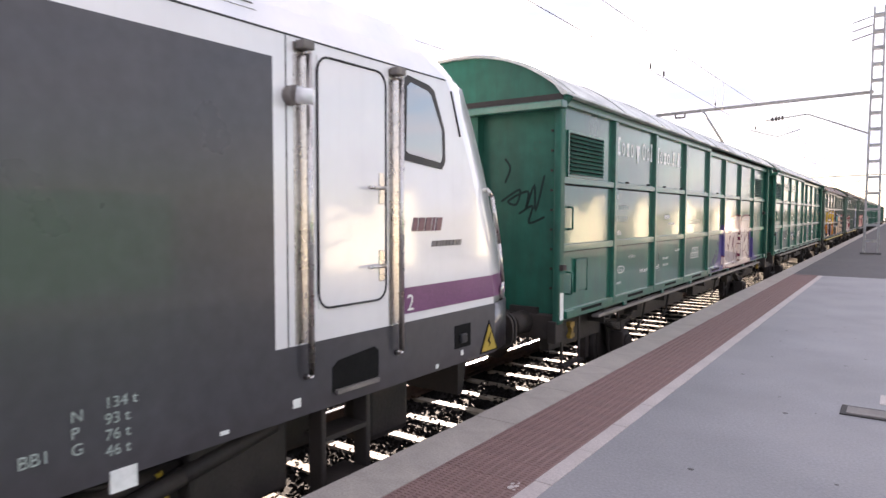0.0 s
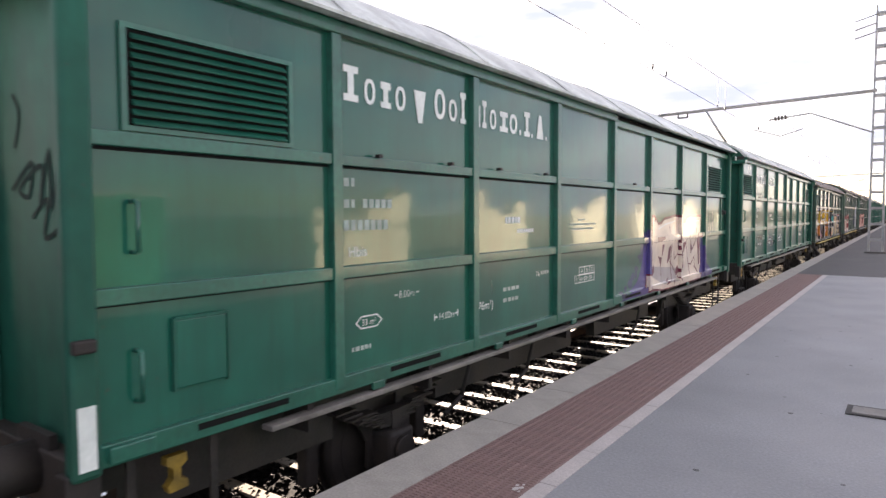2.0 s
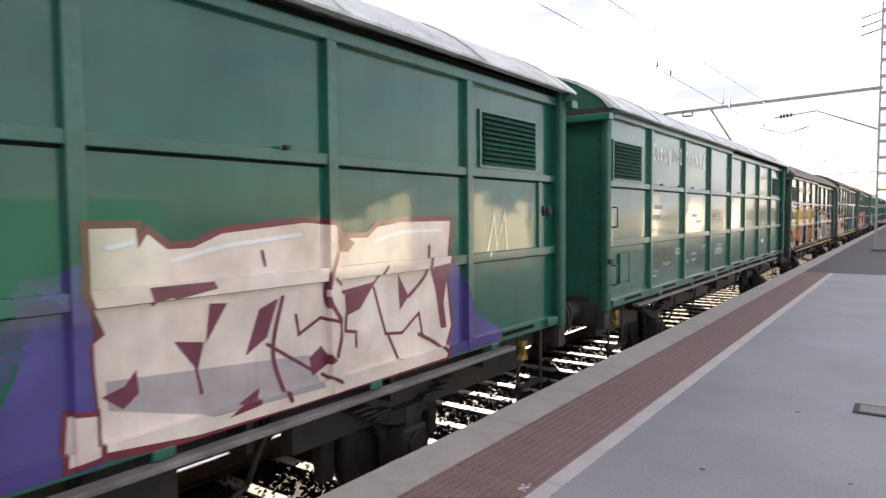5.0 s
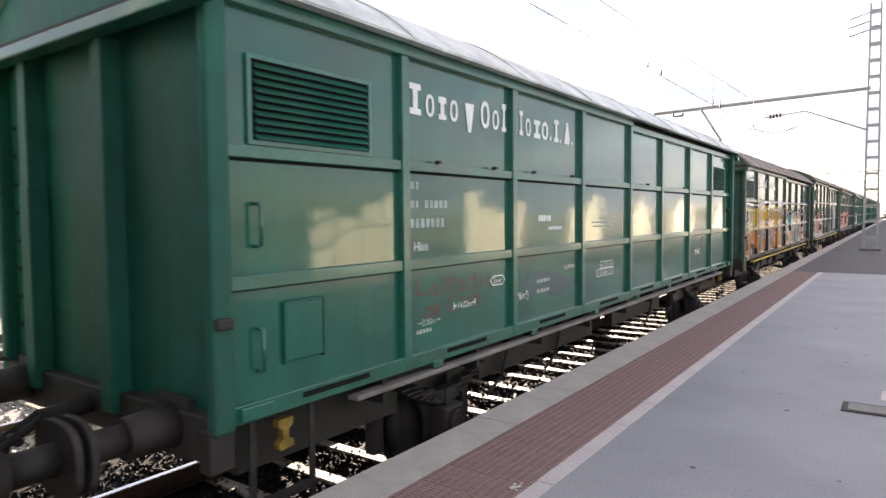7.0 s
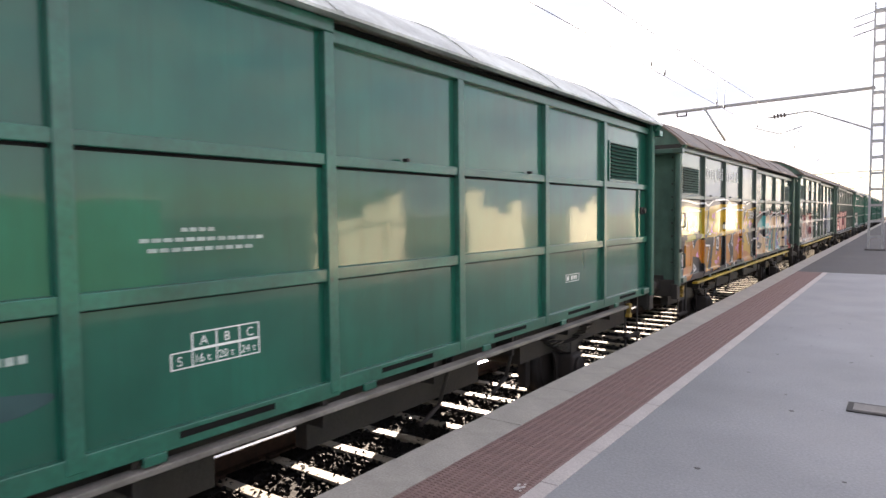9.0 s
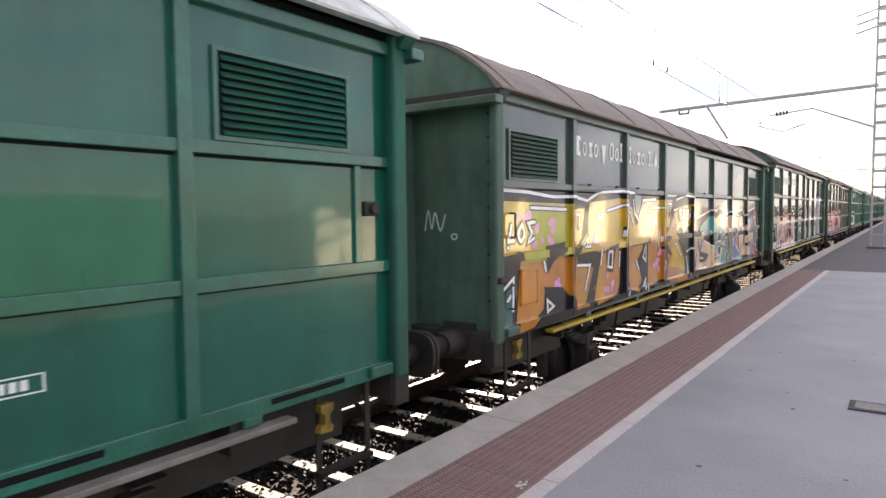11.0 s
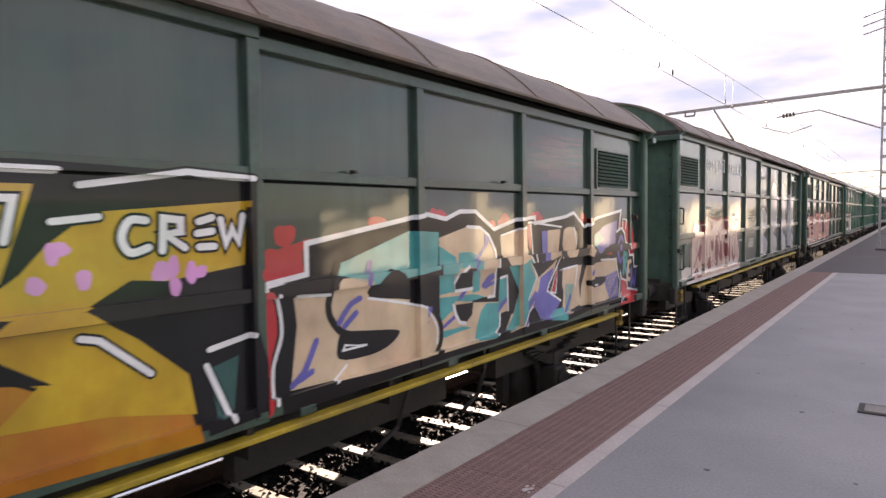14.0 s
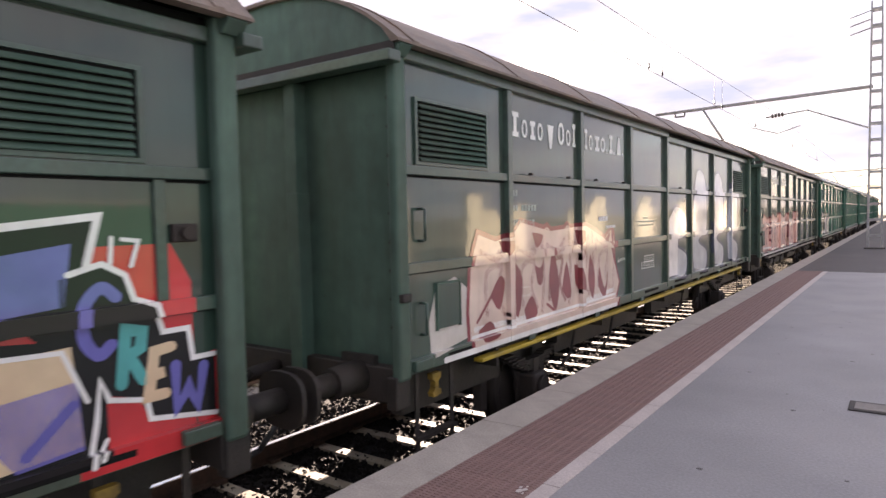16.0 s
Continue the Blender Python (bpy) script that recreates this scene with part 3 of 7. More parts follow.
def wagon(name, label, paint_body, paint_rail, paint_roof, strip, detail=True, both=True, hatch_paint=None):
    w = tagged(new(name), label, "freight wagon", group="covered wagons of the train")
    slats = GREEN_RAIL if paint_body == GREEN else END_OLD
    end_paint = END_GREEN if paint_body == GREEN else END_OLD
    # body: a shell with recessed ends
    bm = bmesh.new()
    q = PANEL - SETBACK
    prism(bm, ((-PANEL, -0.02), (PANEL, -0.02), (PANEL, SPLIT), (q, SPLIT), (q, LENGTH + 0.02), (-q, LENGTH + 0.02), (-q, SPLIT), (-PANEL, SPLIT)), 2, Z_SILL, Z_TOP1)
    body = part("body", bm, paint_body, w)
    # roof, in sheets across
    bm = bmesh.new()
    xs = [-1.42 + 2.84 * i / 20 for i in range(21)]
    ring = [(x, roof_height(x)) for x in xs]
    lower = [(x, roof_height(x) - 0.03) for x in xs[::-1]]
    prism(bm, ring + [(1.42, 3.42), (1.36, 3.42)] + lower[1:-1] + [(-1.36, 3.42), (-1.42, 3.42)], 1, -0.18, LENGTH + 0.18)
    roof = part("roof", bm, paint_roof, w, "curved weathered roof")
    for i in range(9):
        bm = bmesh.new()
        y = min(max(RIBS[i], 0.03), LENGTH - 0.03)
        prism(bm, [(x, roof_height(x) + 0.012) for x in xs] + [(x, roof_height(x) - 0.004) for x in xs[::-1]], 1, y - 0.03, y + 0.03)
        part("roof_seam", bm, paint_roof, roof)
    # gable ends under the roof, brim, posts, corner pillars
    for end in (0, 1):
        m = (lambda y: y - 0.12) if end == 0 else (lambda y: LENGTH + 0.12 - y)
        def ybox(x0, x1, a, b, z0, z1, bevel=0.0):
            lo, hi = sorted((m(a), m(b)))
            return one_box(x0, x1, lo, hi, z0, z1, bevel=bevel)
        bm = bmesh.new()
        lo, hi = sorted((m(-0.02), m(0.10)))
        prism(bm, [(x, roof_height(x) - 0.032) for x in xs] + [(1.36, 3.34), (-1.36, 3.34)], 1, lo, hi)
        part("gable", bm, end_paint, w)
        part("brim", ybox(-1.40, 1.40, -0.13, 0.0, 3.28, 3.36, 0.01), paint_rail, w)
        part("brim_web", ybox(-1.36, 1.36, -0.03, 0.02, 3.36, 3.44), GRIME, w)
        for x in (-0.76, 0.27):
            part("end_post", ybox(x - 0.06, x + 0.06, -0.03, 0.10, 1.0, 3.28, 0.008), end_paint, w)
            part("post_web", ybox(x - 0.05, x + 0.085, -0.045, 0.09, 1.0, 2.42, 0.008), end_paint, w)
        for s in (-1, 1):
            part("corner_pillar", ybox(s * SIDE - 0.07 if s > 0 else -SIDE - 0.012, s * SIDE + 0.012 if s > 0 else -SIDE + 0.07, -0.01, 0.13, 1.02, 3.44, 0.025), end_paint, w)
            part("pillar_foot", ybox(s * 1.26 - 0.05, s * 1.26 + 0.05, -0.03, 0.13, 0.82, 1.06, 0.012), GRIME, w, "grimy pillar foot")
            b = share("buffer", shared("buffer", buffer_mesh), w, pose(s * 0.90, m(0.02), 1.02, 0, 0, 0 if end == 0 else 180))
            tagged(b, "grimy round-cornered buffer")
        part("end_wall", ybox(-1.255, 1.255, 0.094, 0.11, Z_SILL, 3.30), end_paint, w, "ribbed green end wall")
        part("buffer_beam", ybox(-1.28, 1.28, 0.0, 0.14, 0.86, 1.12, 0.01), GRIME, w)
        bm = bmesh.new()
        rod(bm, (0, m(0.0), 1.0), (0, m(-0.32), 0.98), 0.06)
        bent(bm, [(0.04, m(-0.30), 1.0), (0.05, m(-0.48), 0.90), (0.05, m(-0.62), 0.84)], 0.028)
        bent(bm, [(-0.04, m(-0.30), 1.0), (-0.05, m(-0.48), 0.90), (-0.05, m(-0.62), 0.84)], 0.028)
        rod(bm, (-0.1, m(-0.46), 0.90), (0.1, m(-0.46), 0.90), 0.03)
        part("coupling", bm, GRIME, w, "screw coupling")
        bm = bmesh.new()
        bent(bm, [(0.35, m(0.0), 0.9), (0.36, m(-0.25), 0.72), (0.36, m(-0.5), 0.5), (0.34, m(-0.68), 0.46)], 0.022)
        part("brake_hose", bm, RUBBER, w, "black rubber brake hose")
        if detail:
            bm = bmesh.new()
            bent(bm, [(-1.2, m(-0.02), 1.15), (-1.2, m(-0.28), 1.2), (-1.2, m(-0.30), 2.2), (-1.2, m(-0.22), 2.34), (-1.2, m(-0.02), 2.34)], 0.017)
            part("end_handrail", bm, DUSTY, w, "bent grey handrail")
            for x, n in ((1.19, 9), (-1.19, 8)):
                for i in range(n):
                    share("bolt", shared("bolt", bolt_mesh), w, pose(x, m(0.09), 1.4 + 0.21 * i))
    # side frames on both sides
    for s in (1, -1) if both else (1,):
        def sbox(a, b, y0, y1, z0, z1, bevel=0.0):
            lo, hi = sorted((s * (a - back(y0)), s * (b - back(y0))))
            return one_box(lo, hi, y0, y1, z0, z1, bevel=bevel)
        for i in range(1, 8):
            y = RIBS[i]
            part("rib", sbox(PANEL - 0.01, RIB, y - 0.042, y + 0.042, Z_SILL - 0.02, Z_TOP0, 0.006), paint_rail, w)
        for y0, y1 in ((0.0, SPLIT), (SPLIT, LENGTH)):
            part("upper_rail", sbox(PANEL - 0.01, RAIL_D, y0, y1, Z_UP0, Z_UP1, 0.006), paint_rail, w)
            part("lower_rail", sbox(PANEL - 0.01, RAIL_D, y0, y1, Z_LOW0, Z_LOW1, 0.006), paint_rail, w)
        part("cantrail", sbox(PANEL - 0.01, SIDE + 0.004, -0.02, SPLIT, Z_TOP0, Z_TOP1 - 0.015, 0.008), paint_rail, w)
        part("cantrail", sbox(PANEL - 0.01, SIDE + 0.004, SPLIT, LENGTH + 0.02, Z_TOP0 - 0.045, Z_TOP1 - 0.06, 0.008), paint_rail, w)
        # shadow line under the roof, painted as a black strip
        part("runner_shade", sbox(PANEL - 0.01, PANEL + 0.006, SPLIT, LENGTH, Z_TOP1 - 0.06, Z_TOP1), BLACK, w, "black strip painted as the shadow line over the rear sliding wall")
        part("gutter", sbox(1.34, 1.395, -0.14, LENGTH + 0.14, 3.418, 3.446, 0.006), paint_roof, w)
        for y0, y1 in ((-0.02, SPLIT), (SPLIT, LENGTH + 0.02)):
            part("sill", sbox(PANEL - 0.02, RIB - 0.006, y0, y1, Z_SILL - 0.05, Z_SILL + 0.055, 0.006), paint_rail, w)
        if not detail:
            part("running_board", sbox(1.2, SIDE + 0.02, 0.95, LENGTH - 0.95, 0.95, 1.0), strip, w)
            continue
        for i in range(8):
            # black strips painted as shade in the sill's slots between the ribs
            y = RIBS[i]
            part("sill_slot_shade", sbox(RIB - 0.01, RIB - 0.004, y + 0.50, y + 1.10, Z_SILL - 0.005, Z_SILL + 0.030), BLACK, w)
        part("running_board", sbox(1.25, SIDE + 0.025, 0.95, LENGTH - 0.95, 0.966, 1.0, 0.006), strip, w, "long narrow steel board")
        for i in range(9):
            y = 1.3 + i * 1.24
            part("bracket", sbox(1.0, 1.28, y - 0.02, y + 0.02, 0.86, 1.06), GRIME, w)
        for y0 in (0.19, LENGTH - 1.36):
            frame_bm = bmesh.new()
            for a in ((y0 - 0.03, y0, 2.60, 3.10), (y0 + 0.97, y0 + 1.0, 2.60, 3.10), (y0, y0 + 0.97, 2.60, 2.625), (y0, y0 + 0.97, 3.075, 3.10)):
                lo, hi = sorted((s * (PANEL - 0.01 - back(y0)), s * (PANEL + 0.02 - back(y0))))
                box(frame_bm, lo, hi, *a)
            vent = part("louvre_vent", frame_bm, paint_rail, w, "louvred ventilation grille")
            # black sheet behind the slats paints the shade inside the vent
            part("vent_shade", sbox(PANEL - 0.01, PANEL + 0.003, y0, y0 + 0.97, 2.625, 3.075), BLACK, vent)
            for k in range(10):
                share("slat", shared(slats.name, lambda: slat_mesh(slats)), vent, pose(s * (PANEL + 0.002 - back(y0)), y0 + 0.485, 2.640 + 0.044 * k) @ pose(0, 0, 0, 0, 0, 0 if s > 0 else 180))
        hatch = part("hatch", sbox(PANEL - 0.01, PANEL + 0.022, 0.40, 0.70, 1.33, 1.68, 0.008), hatch_paint or paint_body, w, "small square hatch")
        for a in ((0.385, 0.40, 1.32, 1.69), (0.70, 0.715, 1.32, 1.69), (0.40, 0.70, 1.68, 1.695)):
            part("hatch_edge", sbox(PANEL, PANEL + 0.026, *a), hatch_paint or end_paint, hatch)
        for z0 in (2.03, 1.32):
            for y in (0.20,):
                bm = bmesh.new()
                x0, x1 = s * (PANEL - back(y)), s * (PANEL + 0.06 - back(y))
                bent(bm, [(x0, y, z0), (x1, y, z0), (x1, y, z0 + 0.24), (x0, y, z0 + 0.24)], 0.011)
                part("grab_handle", bm, paint_rail, w, "bent steel grab handle")
        part("closing_rib", sbox(PANEL - 0.01, PANEL + 0.022, 12.215, 12.275, Z_LOW1, Z_UP0, 0.004), paint_rail, w)
        latch = part("door_latch", sbox(PANEL - 0.01, PANEL + 0.035, 12.30, 12.44, 2.18, 2.28, 0.01), GRIME, w, "dark steel door latch")
        bm = bmesh.new()
        rod(bm, (s * (PANEL + 0.03 - SETBACK), 12.37, 2.23), (s * (PANEL + 0.07 - SETBACK), 12.37, 2.23), 0.035, 12)
        part("knob", bm, GRIME, latch)
        for y in (-0.12, LENGTH + 0.02):
            part("pillar_latch", sbox(SIDE, SIDE + 0.05, y, y + 0.10, 1.60, 1.66, 0.01), GRIME, w)
        for y in (0.03, LENGTH - 0.25):
            part("sill_box", sbox(RIB - 0.01, SIDE + 0.035, y, y + 0.22, Z_SILL - 0.03, Z_SILL + 0.05, 0.008), paint_rail, w)
        for i in range(1, 8):
            part("sill_foot", sbox(RIB - 0.01, SIDE + 0.012, RIBS[i] + 0.30, RIBS[i] + 0.42, Z_SILL - 0.09, Z_SILL - 0.04, 0.004), paint_rail, w)
        for y in (1.9, 2.75, 3.5, 4.4, 7.1, 9.0):
            part("rail_stop", sbox(RAIL_D - 0.01, SIDE + 0.02, y, y + 0.035, Z_UP1, Z_UP1 + 0.022), GRIME, w)
        # thin black strips paint the shade under both rails
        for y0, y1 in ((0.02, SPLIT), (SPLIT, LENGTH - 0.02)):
            part("rail_shade_line", sbox(PANEL - 0.01, PANEL + 0.006, y0, y1, Z_UP0 - 0.016, Z_UP0), BLACK, w)
            part("rail_shade_line", sbox(PANEL - 0.01, PANEL + 0.004, y0, y1, Z_LOW0 - 0.010, Z_LOW0), BLACK, w)
        for y0 in (0.16, LENGTH - 0.66):
            step = part("step", sbox(1.20, 1.27, y0, y0 + 0.5, 0.50, 0.53), GRIME, w, "steel footstep")
            for y in (y0, y0 + 0.46):
                part("hanger", sbox(1.22, 1.235, y, y + 0.045, 0.36, 1.08), GRIME, step)
        for y, d in ((0.36, 1), (LENGTH - 0.68, -1)):
            bm = bmesh.new()
            outline = [(0, 0.98), (0.16, 0.98), (0.16, 0.93), (0.11, 0.90), (0.11, 0.83), (0.16, 0.82), (0.17, 0.77), (0.02, 0.76), (0.00, 0.80), (0.05, 0.84), (0.05, 0.90), (0.0, 0.93)]
            prism(bm, [(y + 0.7 * (u if d > 0 else 0.17 - u), 0.98 + (v - 0.98) * 0.85) for u, v in outline], 0, *sorted((s * 1.20, s * 1.25)))
            part("rope_hook", bm, HOOK, w, "dirty yellow cast rope hook, darkened for shade")
    # frame and running gear
    for s in (-1, 1):
        part("sole_bar", one_box(s * 1.02 - 0.04, s * 1.02 + 0.04, 0.1, LENGTH - 0.1, 0.84, 1.10), GRIME, w)
    # plates added on the hidden far side to cut sunlight on the sleepers
    for y0, y1 in ((1.0, 1.6), (2.95, LENGTH - 2.95), (LENGTH - 1.6, LENGTH - 1.0)):
        part("far_sun_block", one_box(-1.10, -1.04, y0, y1, 0.42, 0.88), GRIME, w)
    for y0, y1 in ((0.2, 1.7), (2.9, 5.6), (6.3, 8.4), (9.2, LENGTH - 0.3)):
        part("side_girder", one_box(0.95, 1.06, y0, y1, 0.66, 0.86), GRIME, w)
    part("floor_pan", one_box(-1.2, 1.2, 0.12, LENGTH - 0.12, 1.06, 1.10), GRIME, w)
    for y in (2.27, LENGTH - 2.27):
        bm = bmesh.new()
        rod(bm, (-1.1, y, 0.45), (1.1, y, 0.45), 0.075, 14)
        axle = part("axle", bm, GRIME, w)
        for s in (-1, 1):
            flip = 0 if s > 0 else 180
            share("wheel", shared("wheel", wheel_mesh), axle, pose(s * 0.86, y, 0.45) @ pose(0, 0, 0, 0, 0, flip))
            share("axle_box", shared("axle_box", axlebox_mesh), w, pose(s * 1.10, y, 0.46, 0, 0, flip))
            share("leaf_spring", shared("leaf_spring", spring_mesh), w, pose(s * 1.10, y, 0.50))
            share("axle_guard", shared("axle_guard", guard_mesh), w, pose(s * 1.03, y, 0.52))
            if detail:
                for d in (-0.62, 0.62):
                    part("brake_block", one_box(s * 0.86 - 0.05, s * 0.86 + 0.05, y + d - 0.06, y + d + 0.06, 0.3, 0.62, bevel=0.015), GRIME, w)
    if detail:
        bm = bmesh.new()
        rod(bm, (0.45, 5.0, 0.78), (0.45, 5.9, 0.78), 0.17, 16)
        part("brake_cylinder", bm, GRIME, w)
        bm = bmesh.new()
        rod(bm, (-0.4, 6.6, 0.8), (-0.4, 7.8, 0.8), 0.2, 16)
        part("air_tank", bm, GRIME, w)
        bm = bmesh.new()
        rod(bm, (0.15, 2.8, 0.62), (0.15, LENGTH - 2.8, 0.62), 0.03)
        part("brake_rod", bm, GRIME, w)
        for i in (3.4, 4.6, 7.9, 9.0):
            part("floor_beam", one_box(-1.1, 1.1, i - 0.06, i + 0.06, 0.86, 1.08), GRIME, w)
            bm = bmesh.new()
            bent(bm, [(1.12, i, 1.0), (1.12, i - 0.2, 0.62), (1.12, i - 0.45, 0.52)], 0.018)
            part("lever", bm, GRIME, w)
    return w


# ---- paint on the wagon sides ----
def clip(poly, axis, value, keep_more):
    out = []
    for i, p in enumerate(poly):
        q = poly[(i + 1) % len(poly)]
        a, b = (p[axis] - value) * keep_more, (q[axis] - value) * keep_more
        if a >= 0:
            out.append(p)
        if (a >= 0) != (b >= 0):
            u = a / (a - b)
            out.append((p[0] + (q[0] - p[0]) * u, p[1] + (q[1] - p[1]) * u))
    return out


def side_fields():
    """The flat fields of a wagon's side: y0, y1, z0, z1, depth."""
    fields = []
    ys = [0.0] + [y + d for y in RIBS[1:8] for d in (-0.042, 0.042)] + [LENGTH]
    zs = ((Z_SILL + 0.055, Z_LOW0, 0), (Z_LOW0, Z_LOW1, 1), (Z_LOW1, Z_UP0, 0), (Z_UP0, Z_UP1, 1), (Z_UP1, Z_TOP0, 0), (Z_SILL - 0.05, Z_SILL + 0.055, 2))
    for k in range(len(ys) - 1):
        for z0, z1, rail in zs:
            d = RIB if k % 2 else (PANEL, RAIL_D, RIB - 0.006)[rail]
            if k % 2 and rail == 2:
                d = RIB
            fields.append((ys[k], ys[k + 1], z0, z1, d - back(ys[k])))
    return fields


FIELDS = side_fields()
EDGES_Y = {round(y + d, 4): 1 if d > 0 else -1 for y in RIBS[1:8] for d in (-0.042, 0.042)}
EDGES_Z = {round(z, 4): d for z, d in ((Z_LOW0, -1), (Z_LOW1, 1), (Z_UP0, -1), (Z_UP1, 1), (Z_SILL + 0.055, 1))}
PAINTS = {}
INK, CHALK, PINK, MUSTARD, ORANGE, OLIVE = (0.014, 0.013, 0.015), (0.82, 0.80, 0.80), (0.72, 0.30, 0.62), (0.52, 0.33, 0.012), (0.44, 0.15, 0.008), (0.34, 0.37, 0.03)
BEIGE, TEAL, VIOLET, RED, MAROON, SALMON = (0.66, 0.48, 0.32), (0.06, 0.36, 0.36), (0.13, 0.12, 0.42), (0.55, 0.03, 0.035), (0.16, 0.02, 0.03), (0.70, 0.42, 0.36)


def spray(rgb):
    if rgb not in PAINTS:
        other = {ORANGE: (0.46, 0.27, 0.010), MUSTARD: (0.40, 0.17, 0.008), OLIVE: (0.46, 0.30, 0.012)}.get(rgb)
        PAINTS[rgb] = paint("spray_paint", rgb, 0.36, vary=0.2, scale=3, bump=0.12, fine=2.6, coat=0.55 if rgb == INK else 1.0, coat_ior=1.5 if rgb == INK else 1.66, spec=0.15, dirt=other or tuple(c * 0.6 for c in rgb),
                            dirt_amount=0.35 if not other else 0.75 if rgb == MUSTARD else 0.95, runs=0.25, chips=0.35, grain=0.006)
    return PAINTS[rgb]


def lay(parent, name, rgb, polys, level, label="", material=None, split=False, kind=""):
    """Paint in the outlines of polys (y, z), laid over panels, rails and ribs alike."""
    if split:
        for poly in polys:
            lay(parent, name, rgb, [poly], level, label, material)
        return None
    verts, faces, index, seams = [], [], {}, {}
    for poly in polys:
        ya, yb = min(p[0] for p in poly), max(p[0] for p in poly)
        for y0, y1, z0, z1, d in FIELDS:
            if y1 < ya or y0 > yb:
                continue
            p = clip(clip(clip(clip(poly, 0, y0, 1), 0, y1, -1), 1, z0, 1), 1, z1, -1)
            x, loop = d + 0.0015 + 0.0012 * level, []
            for q in p:
                key = (round(x, 4), round(q[0], 4), round(q[1], 4))
                if key not in index:
                    index[key] = len(verts)
                    verts.append(key)
                if not loop or loop[-1] != index[key]:
                    loop.append(index[key])
            if len(loop) > 1 and loop[0] == loop[-1]:
                loop.pop()
            if len(set(loop)) < 3:
                continue
            faces.append(loop)
            for i, j in zip(loop, loop[1:] + loop[:1]):
                seams.setdefault(tuple(sorted((verts[i][1:], verts[j][1:]))), []).append((i, j))
    # the paint runs on over the steps between panel, rail and rib
    for pair in seams.values():
        if len(pair) == 2:
            (i, j), (k, m) = pair
            if verts[i][0] != verts[k][0] and verts[i][1:] == verts[m][1:] and verts[j][1:] == verts[k][1:]:
                faces.append((j, i, m, k))
    e = 0.0006 * (level + 1)
    me = bpy.data.meshes.new(name)
    me.from_pydata([(x, y + e * EDGES_Y.get(y, 0), z + e * EDGES_Z.get(z, 0)) for x, y, z in verts], [], faces)
    me.materials.append(material or spray(rgb))
    ob = new(name, me)
    ob.parent = parent
    return tagged(ob, label, kind=kind)


def stroke(points, width):
    """A painted line: quads a stretch each, mitred where they meet."""
    pts = [points[0]]
    for p in points[1:]:
        if math.hypot(p[0] - pts[-1][0], p[1] - pts[-1][1]) > 1e-4:
            pts.append(p)
    if len(pts) == 1:
        pts.append((pts[0][0] + 1e-3, pts[0][1]))
    closed = len(pts) > 3 and math.hypot(pts[0][0] - pts[-1][0], pts[0][1] - pts[-1][1]) < 0.002
    w = width / 2
    way = []
    for (a, b), (c, d) in zip(pts, pts[1:]):
        l = math.hypot(c - a, d - b)
        way.append(((c - a) / l, (d - b) / l))
    sides = []
    for i, (a, b) in enumerate(pts):
        u = way[i] if i < len(way) else (way[0] if closed else way[-1])
        v = way[i - 1] if i else (way[-1] if closed else way[0])
        m = (u[0] + v[0], u[1] + v[1])
        l = math.hypot(*m)
        m = (m[0] / l, m[1] / l) if l > 0.25 else u
        k = w / max(0.5, m[0] * u[0] + m[1] * u[1])
        sides.append(((a - m[1] * k, b + m[0] * k), (a + m[1] * k, b - m[0] * k)))
    out = [[p[0], q[0], q[1], p[1]] for p, q in zip(sides, sides[1:])]
    if not closed:
        for (a, b), u, (p, q) in ((pts[0], (-way[0][0], -way[0][1]), sides[0]), (pts[-1], way[-1], sides[-1])):
            n = (-u[1], u[0])
            cap = [(a + w * (math.cos(k) * n[0] + math.sin(k) * u[0]), b + w * (math.cos(k) * n[1] + math.sin(k) * u[1])) for k in (math.pi / 4, math.pi / 2, 3 * math.pi / 4)]
            ends = (p, q) if (p[0] - a) * n[0] + (p[1] - b) * n[1] > 0 else (q, p)
            out.append([ends[0], *cap, ends[1]])
    return out


def blot(y, z, ry, rz, seed=0, n=20):
    return [(y + ry * (1 + 0.12 * math.sin(3 * k + seed)) * math.cos(k), z + rz * (1 + 0.12 * math.cos(2 * k + seed)) * math.sin(k)) for k in [i * 2 * math.pi / n for i in range(n)]]


